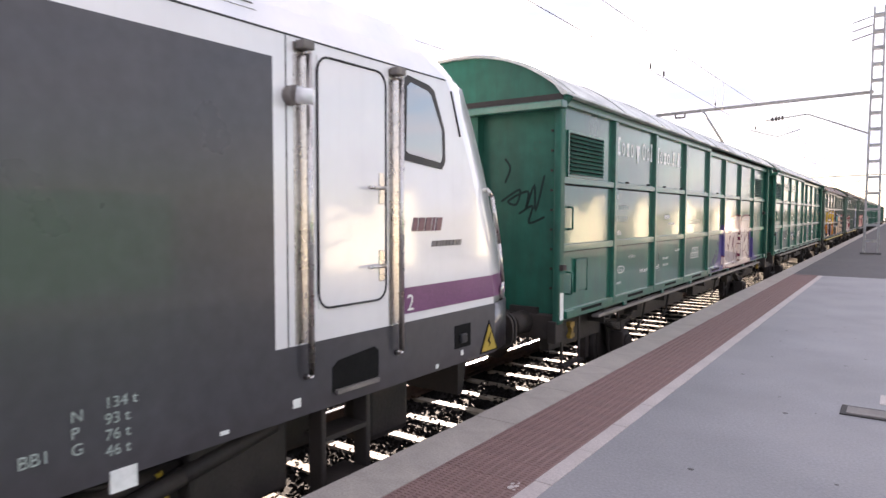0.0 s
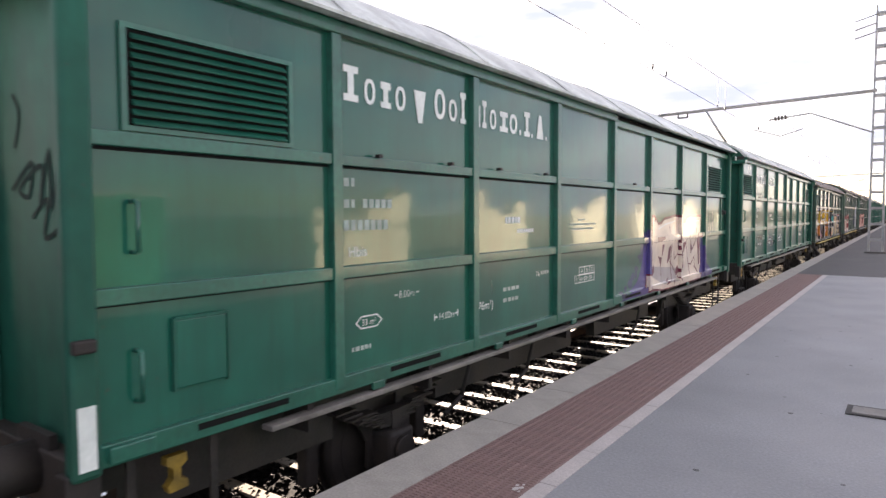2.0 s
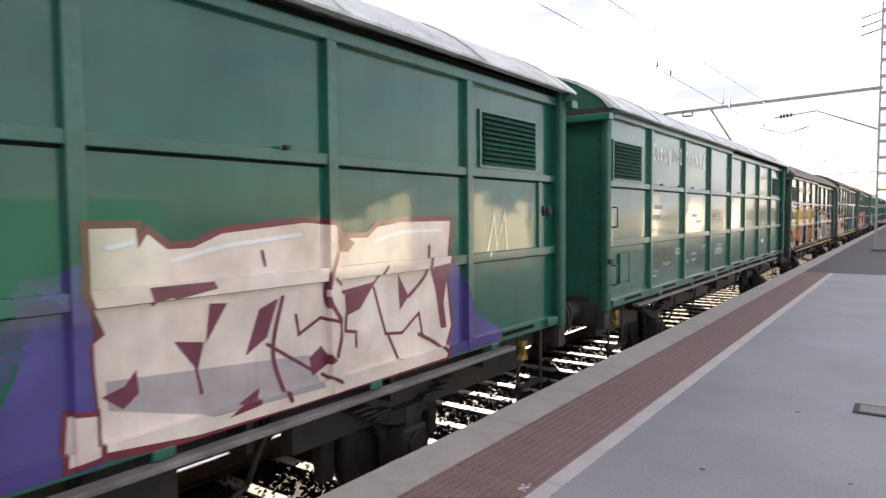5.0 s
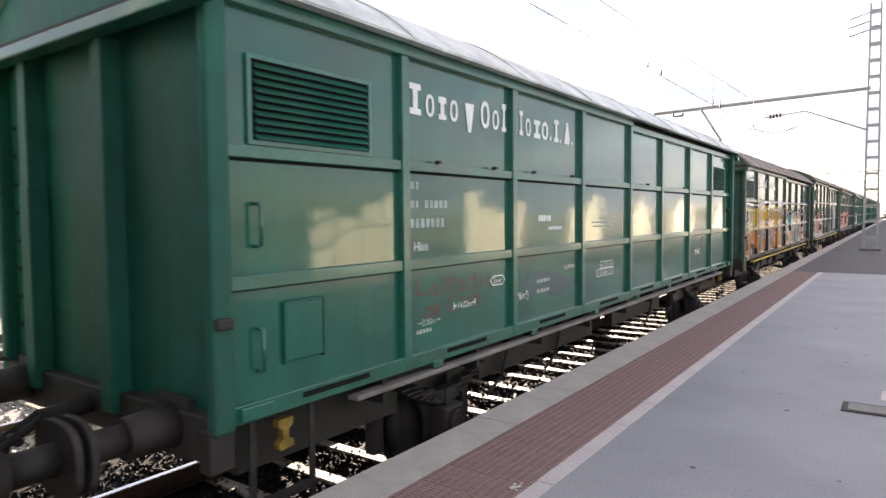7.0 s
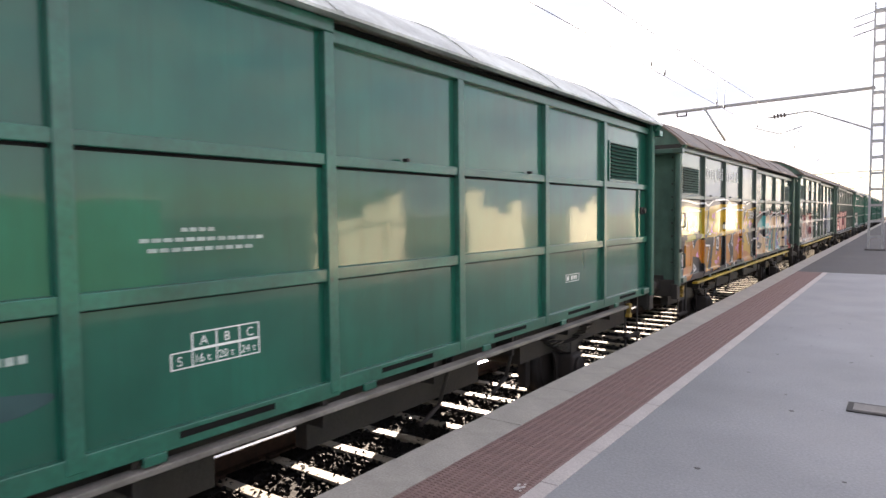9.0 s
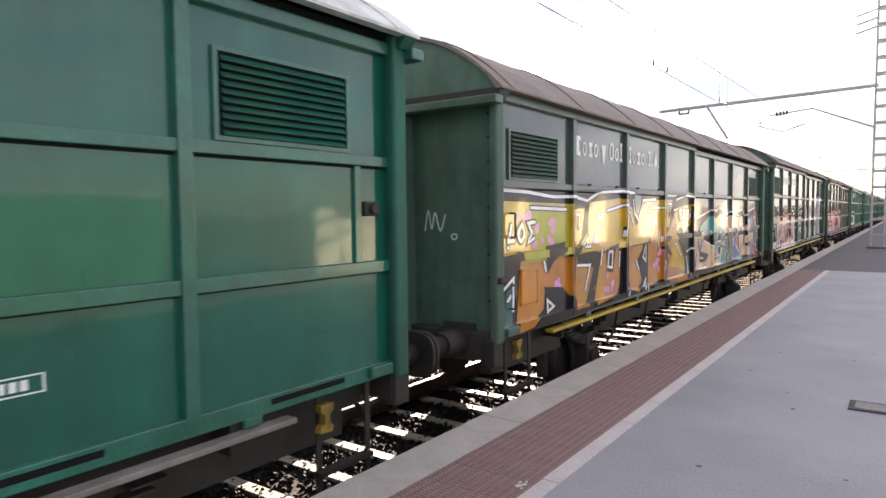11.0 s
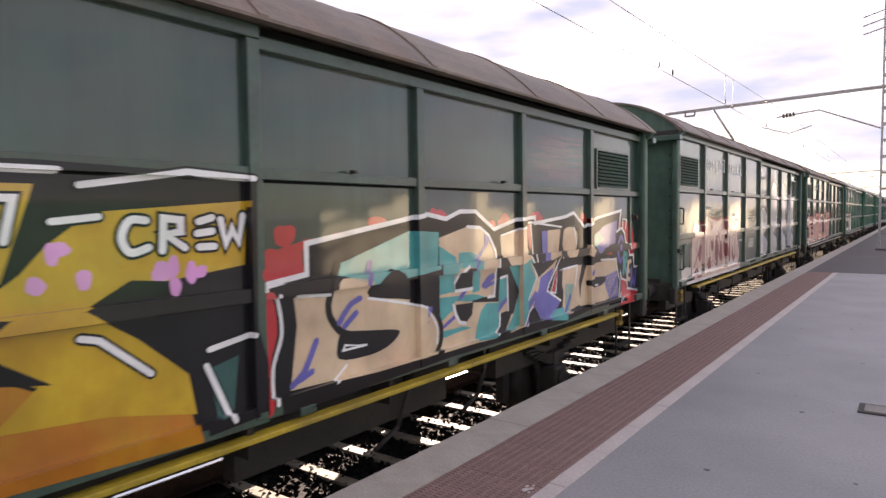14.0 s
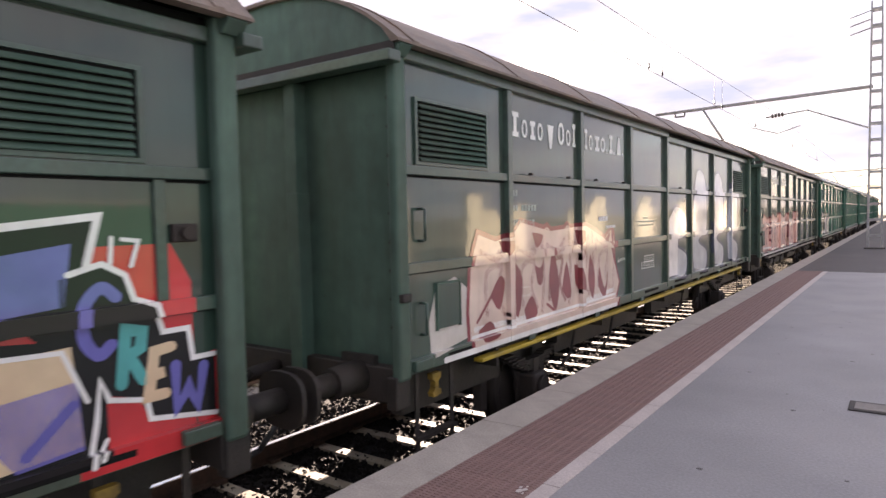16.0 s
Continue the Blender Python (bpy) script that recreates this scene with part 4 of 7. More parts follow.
# ---- locomotive ----
def locomotive():
    loco = tagged(new("locomotive"), "white and charcoal electric locomotive with a purple stripe", "locomotive")
    HALF, BACK = 1.49, -18.9
    levels = [(1.04, 0.0, HALF), (1.45, 0.0, HALF), (1.452, -0.02, HALF), (1.62, -0.05, HALF), (2.05, -0.20, HALF), (2.47, -0.36, HALF), (2.90, -0.56, HALF),
              (3.17, -0.72, HALF), (3.34, -0.84, 1.38), (3.55, -1.02, 1.22), (3.70, -1.25, 1.02), (3.78, -1.6, 0.80)]
    def shell(rows):
        bm = bmesh.new()
        loops = []
        for z, f, h in rows:
            loops.append([bm.verts.new(p) for p in ((-h * 0.55, f + 0.62, z), (h * 0.55, f + 0.62, z), (h * 0.80, f + 0.50, z), (h - 0.09, f + 0.22, z), (h, f - 0.12, z), (h, BACK, z), (h * 0.55, BACK - 0.42, z), (-h * 0.55, BACK - 0.42, z), (-h, BACK, z), (-h, f - 0.12, z), (-h + 0.09, f + 0.22, z), (-h * 0.80, f + 0.50, z))])
        for a, b in zip(loops, loops[1:]):
            for i in range(12):
                bm.faces.new((a[i], a[(i + 1) % 12], b[(i + 1) % 12], b[i])).smooth = i in (1, 2, 3, 9, 10, 11)
        bm.faces.new(loops[0][::-1])
        bm.faces.new(loops[-1])
        return bm
    part("skirt", shell(levels[:2]), CHARCOAL, loco, "charcoal lower body")
    part("body", shell(levels[2:]), WHITE, loco, "glossy white cab and body shell")
    S = HALF
    def plate(name, y0, y1, z0, z1, material, parent=loco, d=0.004, label="", bevel=0.0):
        return part(name, one_box(S - 0.01, S + d, y0, y1, z0, z1, bevel=bevel), material, parent, label)
    plate("side_panel", -16.4, -2.45, 1.40, 3.03, CHARCOAL, label="large charcoal side panel")
    plate("stripe", -1.36, -0.18, 1.51, 1.69, PURPLE, label="purple stripe")
    bm = bmesh.new()
    def bow(z, d):
        f = -0.02 - (z - 1.452) / 0.168 * 0.03 if z < 1.62 else -0.05 - (z - 1.62) / 0.43 * 0.15
        return [bm.verts.new((x, y, z)) for x, y in ((S + d, -0.18), (S + d, f - 0.12), (S - 0.09 + d, f + 0.22 + d), (S * 0.80 + d, f + 0.50 + d), (S * 0.55, f + 0.62 + d), (-S * 0.55, f + 0.62 + d), (-S * 0.8 - d, f + 0.50 + d))]
    a, m1, b = bow(1.51, 0.004), bow(1.62, 0.004), bow(1.69, 0.004)
    for lo, hi in ((a, m1), (m1, b)):
        for i in range(6):
            bm.faces.new((lo[i], lo[i + 1], hi[i + 1], hi[i]))
    part("nose_stripe", bm, PURPLE, loco, "purple stripe round the nose")
    plate("seam", -2.36, -2.352, 1.45, 3.17, RUBBER, d=0.002)
    plate("roof_seam", -16, -0.85, 3.165, 3.175, RUBBER, d=0.003)
    # upper grille
    bm = bmesh.new()
    prism(bm, ((-8.0, 3.19), (-2.45, 3.19), (-2.75, 3.52), (-8.0, 3.52)), 0, 0.9, 1.44)
    for v in bm.verts:
        if v.co.z > 3.4 and v.co.x > 1:
            v.co.x = 1.262
    grille = part("roof_grille", bm, GRIME, loco, "dark grille along the roof edge")
    for i in range(7):
        bm = bmesh.new()
        z = 3.22 + 0.042 * i
        prism(bm, ((1.455 - (z - 3.19) * 0.54, z), (1.47 - (z - 3.19) * 0.54, z + 0.006), (1.44 - (z - 3.19) * 0.54, z + 0.022)), 1, -8, -2.5)
        part("grille_slat", bm, DUSTY, grille)
    # cab door with outline, handles
    door = plate("cab_door", -2.13, -1.53, 1.64, 3.10, WHITE, d=0.006, bevel=0.003, label="white cab door")
    bm = bmesh.new()
    r = 0.09
    ring = []
    for cy, cz, a0 in ((-1.53 - r, 3.10 - r, 0), (-2.13 + r, 3.10 - r, 90), (-2.13 + r, 1.64 + r, 180), (-1.53 - r, 1.64 + r, 270)):
        for k in range(6):
            a = radians(a0 + 18 * k)
            ring.append((S + 0.008, cy + r * math.cos(a), cz + r * math.sin(a)))
    bent(bm, ring + ring[:1], 0.007, 6)
    part("door_seal", bm, RUBBER, door, "black rubber door seal")
    for z in (1.86, 2.36):
        hd = plate("handle_recess", -1.60, -1.545, z - 0.10, z + 0.10, STAINLESS, door, 0.012, bevel=0.004)
        bm = bmesh.new()
        bent(bm, [(S + 0.01, -1.57, z), (S + 0.05, -1.58, z), (S + 0.05, -1.74, z)], 0.011)
        part("handle", bm, STAINLESS, hd)
    # handrails in recesses
    for y in (-2.25, -1.44):
        rec = plate("rail_recess", y - 0.055, y + 0.055, 1.46, 3.14, STAINLESS, d=0.003, label="pale recess behind the handrail")
        bm = bmesh.new()
        bent(bm, [(S, y + 0.02, 3.10), (S + 0.05, y + 0.02, 3.08), (S + 0.05, y + 0.02, 1.28), (S, y + 0.02, 1.26)], 0.018, 10)
        part("handrail", bm, STAINLESS, rec, "long vertical steel handrail")
        part("rail_cap", one_box(S, S + 0.07, y - 0.04, y + 0.05, 3.10, 3.15, bevel=0.01), DUSTY, rec)
    # side window
    def outline(grow):
        return [(-1.345 - grow, 2.56 - grow), (-0.90 + grow * 0.6, 2.52 - grow), (-0.86 + grow, 2.58 - grow * 0.5), (-0.87 + grow, 2.80), (-1.00 + grow, 3.07 + grow * 0.8),
                (-1.06 + grow * 0.5, 3.10 + grow), (-1.30 - grow * 0.5, 3.13 + grow), (-1.36 - grow, 3.08 + grow * 0.6), (-1.37 - grow, 2.62)]
    bm = bmesh.new()
    prism(bm, outline(0.0), 0, S - 0.01, S + 0.010)
    win = part("side_window", bm, RUBBER, loco, "black-framed cab side window")
    bm = bmesh.new()
    prism(bm, outline(-0.045), 0, S - 0.01, S + 0.014)
    part("pane", bm, GLASS, win)
    # mirror, lamp, front handrail
    bm = bmesh.new()
    rod(bm, (S - 0.02, -2.33, 2.84), (S + 0.06, -2.33, 2.84), 0.055, 16)
    lamp = part("door_lamp", bm, DUSTY, loco, "round lamp housing beside the door")
    bm = bmesh.new()
    rod(bm, (S + 0.06, -2.33, 2.84), (S + 0.13, -2.27, 2.83), 0.05, 16, 0.042)
    part("lamp_cover", bm, WHITE, lamp)
    bm = bmesh.new()
    bent(bm, [(1.36, -0.26, 2.36), (1.46, -0.22, 2.40), (1.49, -0.18, 2.34), (1.49, -0.06, 1.95), (1.48, 0.02, 1.62), (1.45, 0.03, 1.46)], 0.017, 10)
    part("front_handrail", bm, STAINLESS, loco, "curved steel handrail at the nose")
    bm = bmesh.new()
    bent(bm, [(S + 0.002, -0.78, 3.10), (S + 0.002, -0.66, 2.78)], 0.009, 6)
    part("nose_seam", bm, RUBBER, loco)
    bm = bmesh.new()
    rod(bm, (1.12, -0.18, 2.45), (1.12, 0.06, 2.43), 0.09, 16)
    part("headlight", bm, WHITE, loco, "round headlight on the nose")
    # lower fittings
    bm = bmesh.new()
    # no real hollow: a black plate paints the shade of the step opening
    prism(bm, ((-2.02, 1.13), (-1.99, 1.10), (-1.63, 1.12), (-1.60, 1.15), (-1.60, 1.31), (-1.64, 1.34), (-1.97, 1.31), (-2.02, 1.27)), 0, S - 0.01, S + 0.004)
    st = part("step_shade_plate", bm, BLACK, loco, "black plate painted as the shaded step opening in the skirt")
    part("tread", one_box(S - 0.005, S + 0.03, -2.00, -1.62, 1.11, 1.135), DUSTY, st)
    bx = plate("socket_box", -0.72, -0.50, 1.16, 1.34, BLACK, d=0.006, bevel=0.003, label="black socket box")
    part("socket", one_box(S, S + 0.03, -0.66, -0.58, 1.2, 1.27, bevel=0.01), RUBBER, bx)
    bm = bmesh.new()
    prism(bm, ((-0.36, 1.06), (-0.08, 1.06), (-0.22, 1.32)), 0, S - 0.01, S + 0.005)
    tri = part("warning_sign", bm, BLACK, loco, "yellow triangular electric warning sign")
    bm = bmesh.new()
    prism(bm, ((-0.335, 1.072), (-0.105, 1.072), (-0.22, 1.288)), 0, S - 0.008, S + 0.008)
    part("yellow_field", bm, YELLOW, tri)
    bm = bmesh.new()
    prism(bm, ((-0.235, 1.10), (-0.20, 1.13), (-0.225, 1.15), (-0.195, 1.23), (-0.25, 1.15), (-0.22, 1.135)), 0, S - 0.006, S + 0.011)
    part("bolt_mark", bm, BLACK, tri)
    for y, z, a, b in ((-2.30, 1.10, 0.055, 0.05), (-2.78, 1.08, 0.05, 0.02), (-0.62, 1.10, 0.03, 0.04), (-0.95, 1.06, 0.03, 0.03), (-3.30, 0.98, 0.12, 0.10), (-3.30, 1.30, 0.0, 0.0)):
        if a:
            plate("label_plate", y - a / 2, y + a / 2, z, z + b, LETTER, d=0.006)
    # brand mark as plain blocks
    def mark(y, z, h, widths, gap, material, name, label):
        for wd in widths:
            bm = bmesh.new()
            prism(bm, ((y, z), (y + wd, z), (y + wd + 0.25 * h, z + h), (y + 0.25 * h, z + h)), 0, S - 0.01, S + 0.006)
            part(name, bm, material, loco, label)
            y += wd + gap
    mark(-1.25, 2.075, 0.095, (0.05, 0.065, 0.065, 0.03, 0.065), 0.016, MAROON_MARK, "brand_block", "maroon block of a brand mark")
    mark(-1.02, 1.96, 0.042, (0.05, 0.035, 0.02, 0.035, 0.035, 0.035, 0.04, 0.02, 0.035), 0.009, DUSTY, "brand_block", "grey block of a brand mark")
    # written numbers
    def text(body, y, z, size, material, name, label):
        c = bpy.data.curves.new(name, "FONT")
        c.body, c.size, c.extrude = body, size, 0.001
        o = new(name, c)
        dg = bpy.context.evaluated_depsgraph_get()
        me = bpy.data.meshes.new_from_object(o.evaluated_get(dg))
        bpy.data.objects.remove(o)
        me.materials.clear()
        me.materials.append(material)
        ob = new(name, me)
        ob.parent = loco
        ob.matrix_basis = pose(S + 0.007, y, z) @ Euler((math.pi / 2, 0, math.pi / 2)).to_matrix().to_4x4()
        tagged(ob, label)
    text("2", -1.31, 1.53, 0.16, LETTER, "cab_number", "white number two")
    for i, (a, b) in enumerate((("N", "134 t"), ("P", "93 t"), ("G", "76 t"), ("", "46 t"))):
        text(b, -3.38, 1.36 - 0.07 * i, 0.07, FAINT, "weight_figure", "worn white weight figures")
        if a:
            text(a, -3.52, 1.335 - 0.07 * i, 0.07, FAINT, "weight_letter", "worn white letter")
    text("BB1", -3.72, 1.20, 0.075, FAINT, "weight_letter", "worn white letters")
    # running gear
    for y in (-3.6, -6.2, -12.7, -15.3):
        bm = bmesh.new()
        rod(bm, (-1.0, y, 0.6), (1.0, y, 0.6), 0.09, 14)
        axle = part("axle", bm, GRIME, loco)
        for s in (-1, 1):
            bm = bmesh.new()
            rod(bm, (s * 0.80, y, 0.6), (s * 0.93, y, 0.6), 0.6, 36)
            rod(bm, (s * 0.93, y, 0.6), (s * 1.02, y, 0.6), 0.2, 18)
            part("wheel", bm, GRIME, axle)
    for y in (-4.9, -14.0):
        bm = bmesh.new()
        for s in (-1, 1):
            box(bm, s * 1.12 - 0.08, s * 1.12 + 0.08, y - 2.2, y + 2.2, 0.62, 0.86, bevel=0.03)
            rod(bm, (s * 1.2, y - 2.0, 0.7), (s * 1.2, y + 2.1, 0.86), 0.07, 12)
        box(bm, -1.1, 1.1, y - 0.4, y + 0.4, 0.55, 0.85)
        part("bogie_frame", bm, GRIME, loco, "grimy bogie frame")
        for d in (-1.3, 1.3):
            for s in (-1, 1):
                part("axle_box", one_box(s * 1.14 - 0.1, s * 1.14 + 0.1, y + d - 0.2, y + d + 0.2, 0.42, 0.78, bevel=0.04), GRIME, loco)
                bm = bmesh.new()
                for k in range(6):
                    rod(bm, (s * 1.14, y + d + 0.34, 0.80 + 0.035 * k), (s * 1.14, y + d + 0.34, 0.82 + 0.035 * k), 0.1, 14)
                part("coil_spring", bm, GRIME, loco)
    for y in (-2.02, -1.62):
        part("step_hanger", one_box(1.30, 1.42, y - 0.02, y + 0.02, 0.45, 1.06, bevel=0.01), GRIME, loco)
    for z in (0.50, 0.80):
        part("step", one_box(1.22, 1.42, -2.0, -1.64, z, z + 0.03), GRIME, loco)
    bm = bmesh.new()
    prism(bm, ((0.05, 0.55), (0.12, 0.55), (0.25, 1.05), (0.05, 1.05)), 0, -1.0, 1.0)
    part("plough", bm, GRIME, loco, "dark rail guard under the nose")
    for s in (-1, 1):
        share("buffer", shared("buffer", buffer_mesh), loco, pose(s * 0.90, 0.31, 1.02, 0, 0, 180))
    bm = bmesh.new()
    bent(bm, [(1.25, -3.0, 0.9), (1.28, -2.95, 0.62), (1.28, -2.75, 0.55), (1.26, -2.55, 0.66)], 0.02)
    part("yellow_hose", bm, YELLOW, loco, "pale yellow hose loop")
    part("sand_box", one_box(0.85, 1.12, -1.30, -0.80, 0.50, 1.04, bevel=0.06), GRIME, loco, "dark sand box under the skirt")
    # dark box added under the belly to shade and close the gap
    part("belly_shade_box", one_box(-0.8, 0.8, -2.9, -1.5, 0.52, 1.04, bevel=0.04), GRIME, loco)
    part("valve_box", one_box(1.05, 1.30, -2.86, -2.20, 0.55, 1.0, bevel=0.03), GRIME, loco)
    bm = bmesh.new()
    bent(bm, [(1.28, -4.2, 0.92), (1.30, -3.2, 0.80), (1.30, -2.9, 0.86), (1.28, -2.3, 0.96)], 0.05, 10)
    part("air_pipe", bm, GRIME, loco, "thick dark pipe along the bogie")
    part("equipment_box", one_box(-1.2, 1.2, -11.5, -8.0, 0.45, 1.02, bevel=0.04), GRIME, loco)
    return loco


train = []
loco = locomotive()
train.append((loco, 4.76))
SPECS = [
    ("green", "bright green covered goods wagon with ribbed sides and louvres", GREEN, GREEN_RAIL, ROOF_GREY, DUSTY),
    ("green", "green covered goods wagon with clean ribbed sides", GREEN, GREEN_RAIL, ROOF_GREY, DUSTY),
    ("old", "faded green covered wagon sprayed with orange and turquoise graffiti", GREEN_OLD, OLD_RAIL, ROOF_RUST, YELLOW),
    ("old", "faded green covered wagon sprayed with pink and white graffiti", GREEN_OLD, OLD_RAIL, ROOF_RUST, YELLOW),
    ("old", "faded green covered wagon with pink graffiti along its side", GREEN_OLD, OLD_RAIL, ROOF_RUST, DUSTY),
    ("green", "green covered goods wagon further down the train", GREEN, GREEN_RAIL, ROOF_GREY, DUSTY),
]
START = [6.34, 20.24, 34.27, 48.37, 62.38, 76.32, 90.34, 104.36, 118.38, 132.40]
wagons = []
for i, (kind, label, a, b, c, d) in enumerate(SPECS):
    w = wagon("covered_wagon", label, a, b, c, d, detail=True, both=False, hatch_paint=spray((0.55, 0.20, 0.012)) if i == 2 else None)
    wagons.append(w)
    train.append((w, START[i]))
for i in range(6, 10):
    w = wagon("covered_wagon", "green covered goods wagon far down the train", GREEN, GREEN_RAIL, ROOF_GREY, DUSTY, detail=False, both=False)
    train.append((w, START[i]))

# ---- signs and graffiti on the wagons ----
def wording(parent, body, y, z, size, material, name, label, depth=None, turn=None):
    """Words in the built-in font on a wagon's side, or on its end where turn is given."""
    c = bpy.data.curves.new(name, "FONT")
    c.body, c.size = body, size
    o = new(name, c)
    me = bpy.data.meshes.new_from_object(o.evaluated_get(bpy.context.evaluated_depsgraph_get()))
    bpy.data.objects.remove(o)
    me.materials.clear()
    me.materials.append(material)
    ob = new(name, me)
    ob.parent = parent
    me.transform(turn or (pose(depth or PANEL + 0.004 - back(y), y, z) @ Euler((math.pi / 2, 0, math.pi / 2)).to_matrix().to_4x4()))
    return tagged(ob, label)


def bars(y, z, w, h, rows=1, gap=1.7):
    return [[(y, z - i * h * gap), (y + w * (1 - 0.12 * (i % 3)), z - i * h * gap), (y + w * (1 - 0.12 * (i % 3)), z - i * h * gap + h), (y, z - i * h * gap + h)] for i in range(rows)]


def dashes(y, z, h, widths, gap):
    out = []
    for w in widths:
        out.append([(y, z), (y + w, z), (y + w, z + h), (y, z + h)])
        y += w + gap
    return out


def hollow(y, z, w, h, t):
    """A plain hollow block."""
    return [[(y, z), (y + t, z), (y + t, z + h), (y, z + h)], [(y + w - t, z), (y + w, z), (y + w, z + h), (y + w - t, z + h)],
            [(y + t, z), (y + w - t, z), (y + w - t, z + t * 0.7), (y + t, z + t * 0.7)], [(y + t, z + h - t * 0.7), (y + w - t, z + h - t * 0.7), (y + w - t, z + h), (y + t, z + h)]]


def company_sign(w, base=2.945):
    """Plain rings, blocks and wedges in place of a company's painted name, over two bays."""
    low, cap = 0.178, 0.230
    row = ((1.625, 1.763, cap, "beam"), (1.821, 1.935, low, "ring"), (1.990, 2.096, low, "stub"), (2.145, 2.263, low, "ring"), (2.363, 2.506, low, "wedge"),
           (2.611, 2.761, cap, "ring"), (2.804, 2.922, low, "ring"), (2.968, 3.050, cap + 0.02, "stub"), (3.222, 3.268, low, "bar"), (3.303, 3.372, cap, "beam"),
           (3.424, 3.536, low, "ring"), (3.597, 3.737, low, "beam"), (3.767, 3.915, low, "ring"), (3.952, 3.984, 0.05, "bar"), (4.046, 4.162, cap, "beam"),
           (4.192, 4.222, 0.034, "bar"), (4.300, 4.445, cap, "wedge"), (4.488, 4.520, 0.034, "bar"))
    for y0, y1, h, form in row:
        c, r, z = (y0 + y1) / 2, (y1 - y0) / 2, base
        if form == "ring":
            t, n = r * 0.56, 16
            loop = [(c + (r - t / 2) * math.copysign(abs(math.cos(k)) ** 0.75, math.cos(k)), z + h / 2 + (h / 2 - 0.016) * math.sin(k)) for k in [2 * math.pi * i / n for i in range(n + 1)]]
            polys = stroke(loop[:n] + loop[:1], t * 0.86)
        elif form == "beam":
            e, q = 0.046, r * 0.42
            polys = [[(y0, z), (y1, z), (y1, z + e), (c + q, z + e), (c + q, z + h - e), (y1, z + h - e), (y1, z + h), (y0, z + h), (y0, z + h - e), (c - q, z + h - e), (c - q, z + e), (y0, z + e)]]
            polys = [polys[0][:3] + polys[0][-1:], [polys[0][10], polys[0][3], polys[0][4], polys[0][9]], polys[0][5:9]]
        elif form == "stub":
            q = r * 0.5
            polys = [[(y0, z), (y1, z), (y1, z + 0.04), (y0, z + 0.04)], [(c - q, z + 0.04), (c + q, z + 0.04), (c + q, z + h - 0.05), (c - q, z + h - 0.05)], [(y0, z + h - 0.05), (y1, z + h - 0.05), (y1, z + h), (y0, z + h)]]
        elif form == "wedge":
            z0 = z - (0.06 if h == low else 0.0)
            tip = (c - r * 0.35, c + r * 0.35)
            polys = [[(tip[0], z0), (tip[1], z0), (y1, z + h), (y0, z + h)]] if h == low else [[(y0, z0), (y1, z0), (tip[1], z + h), (tip[0], z + h)]]
        else:
            polys = [[(y0, z), (y1, z), (y1, z + h), (y0, z + h)]]
        lay(w, "sign_block", None, polys, 3, material=LETTER)


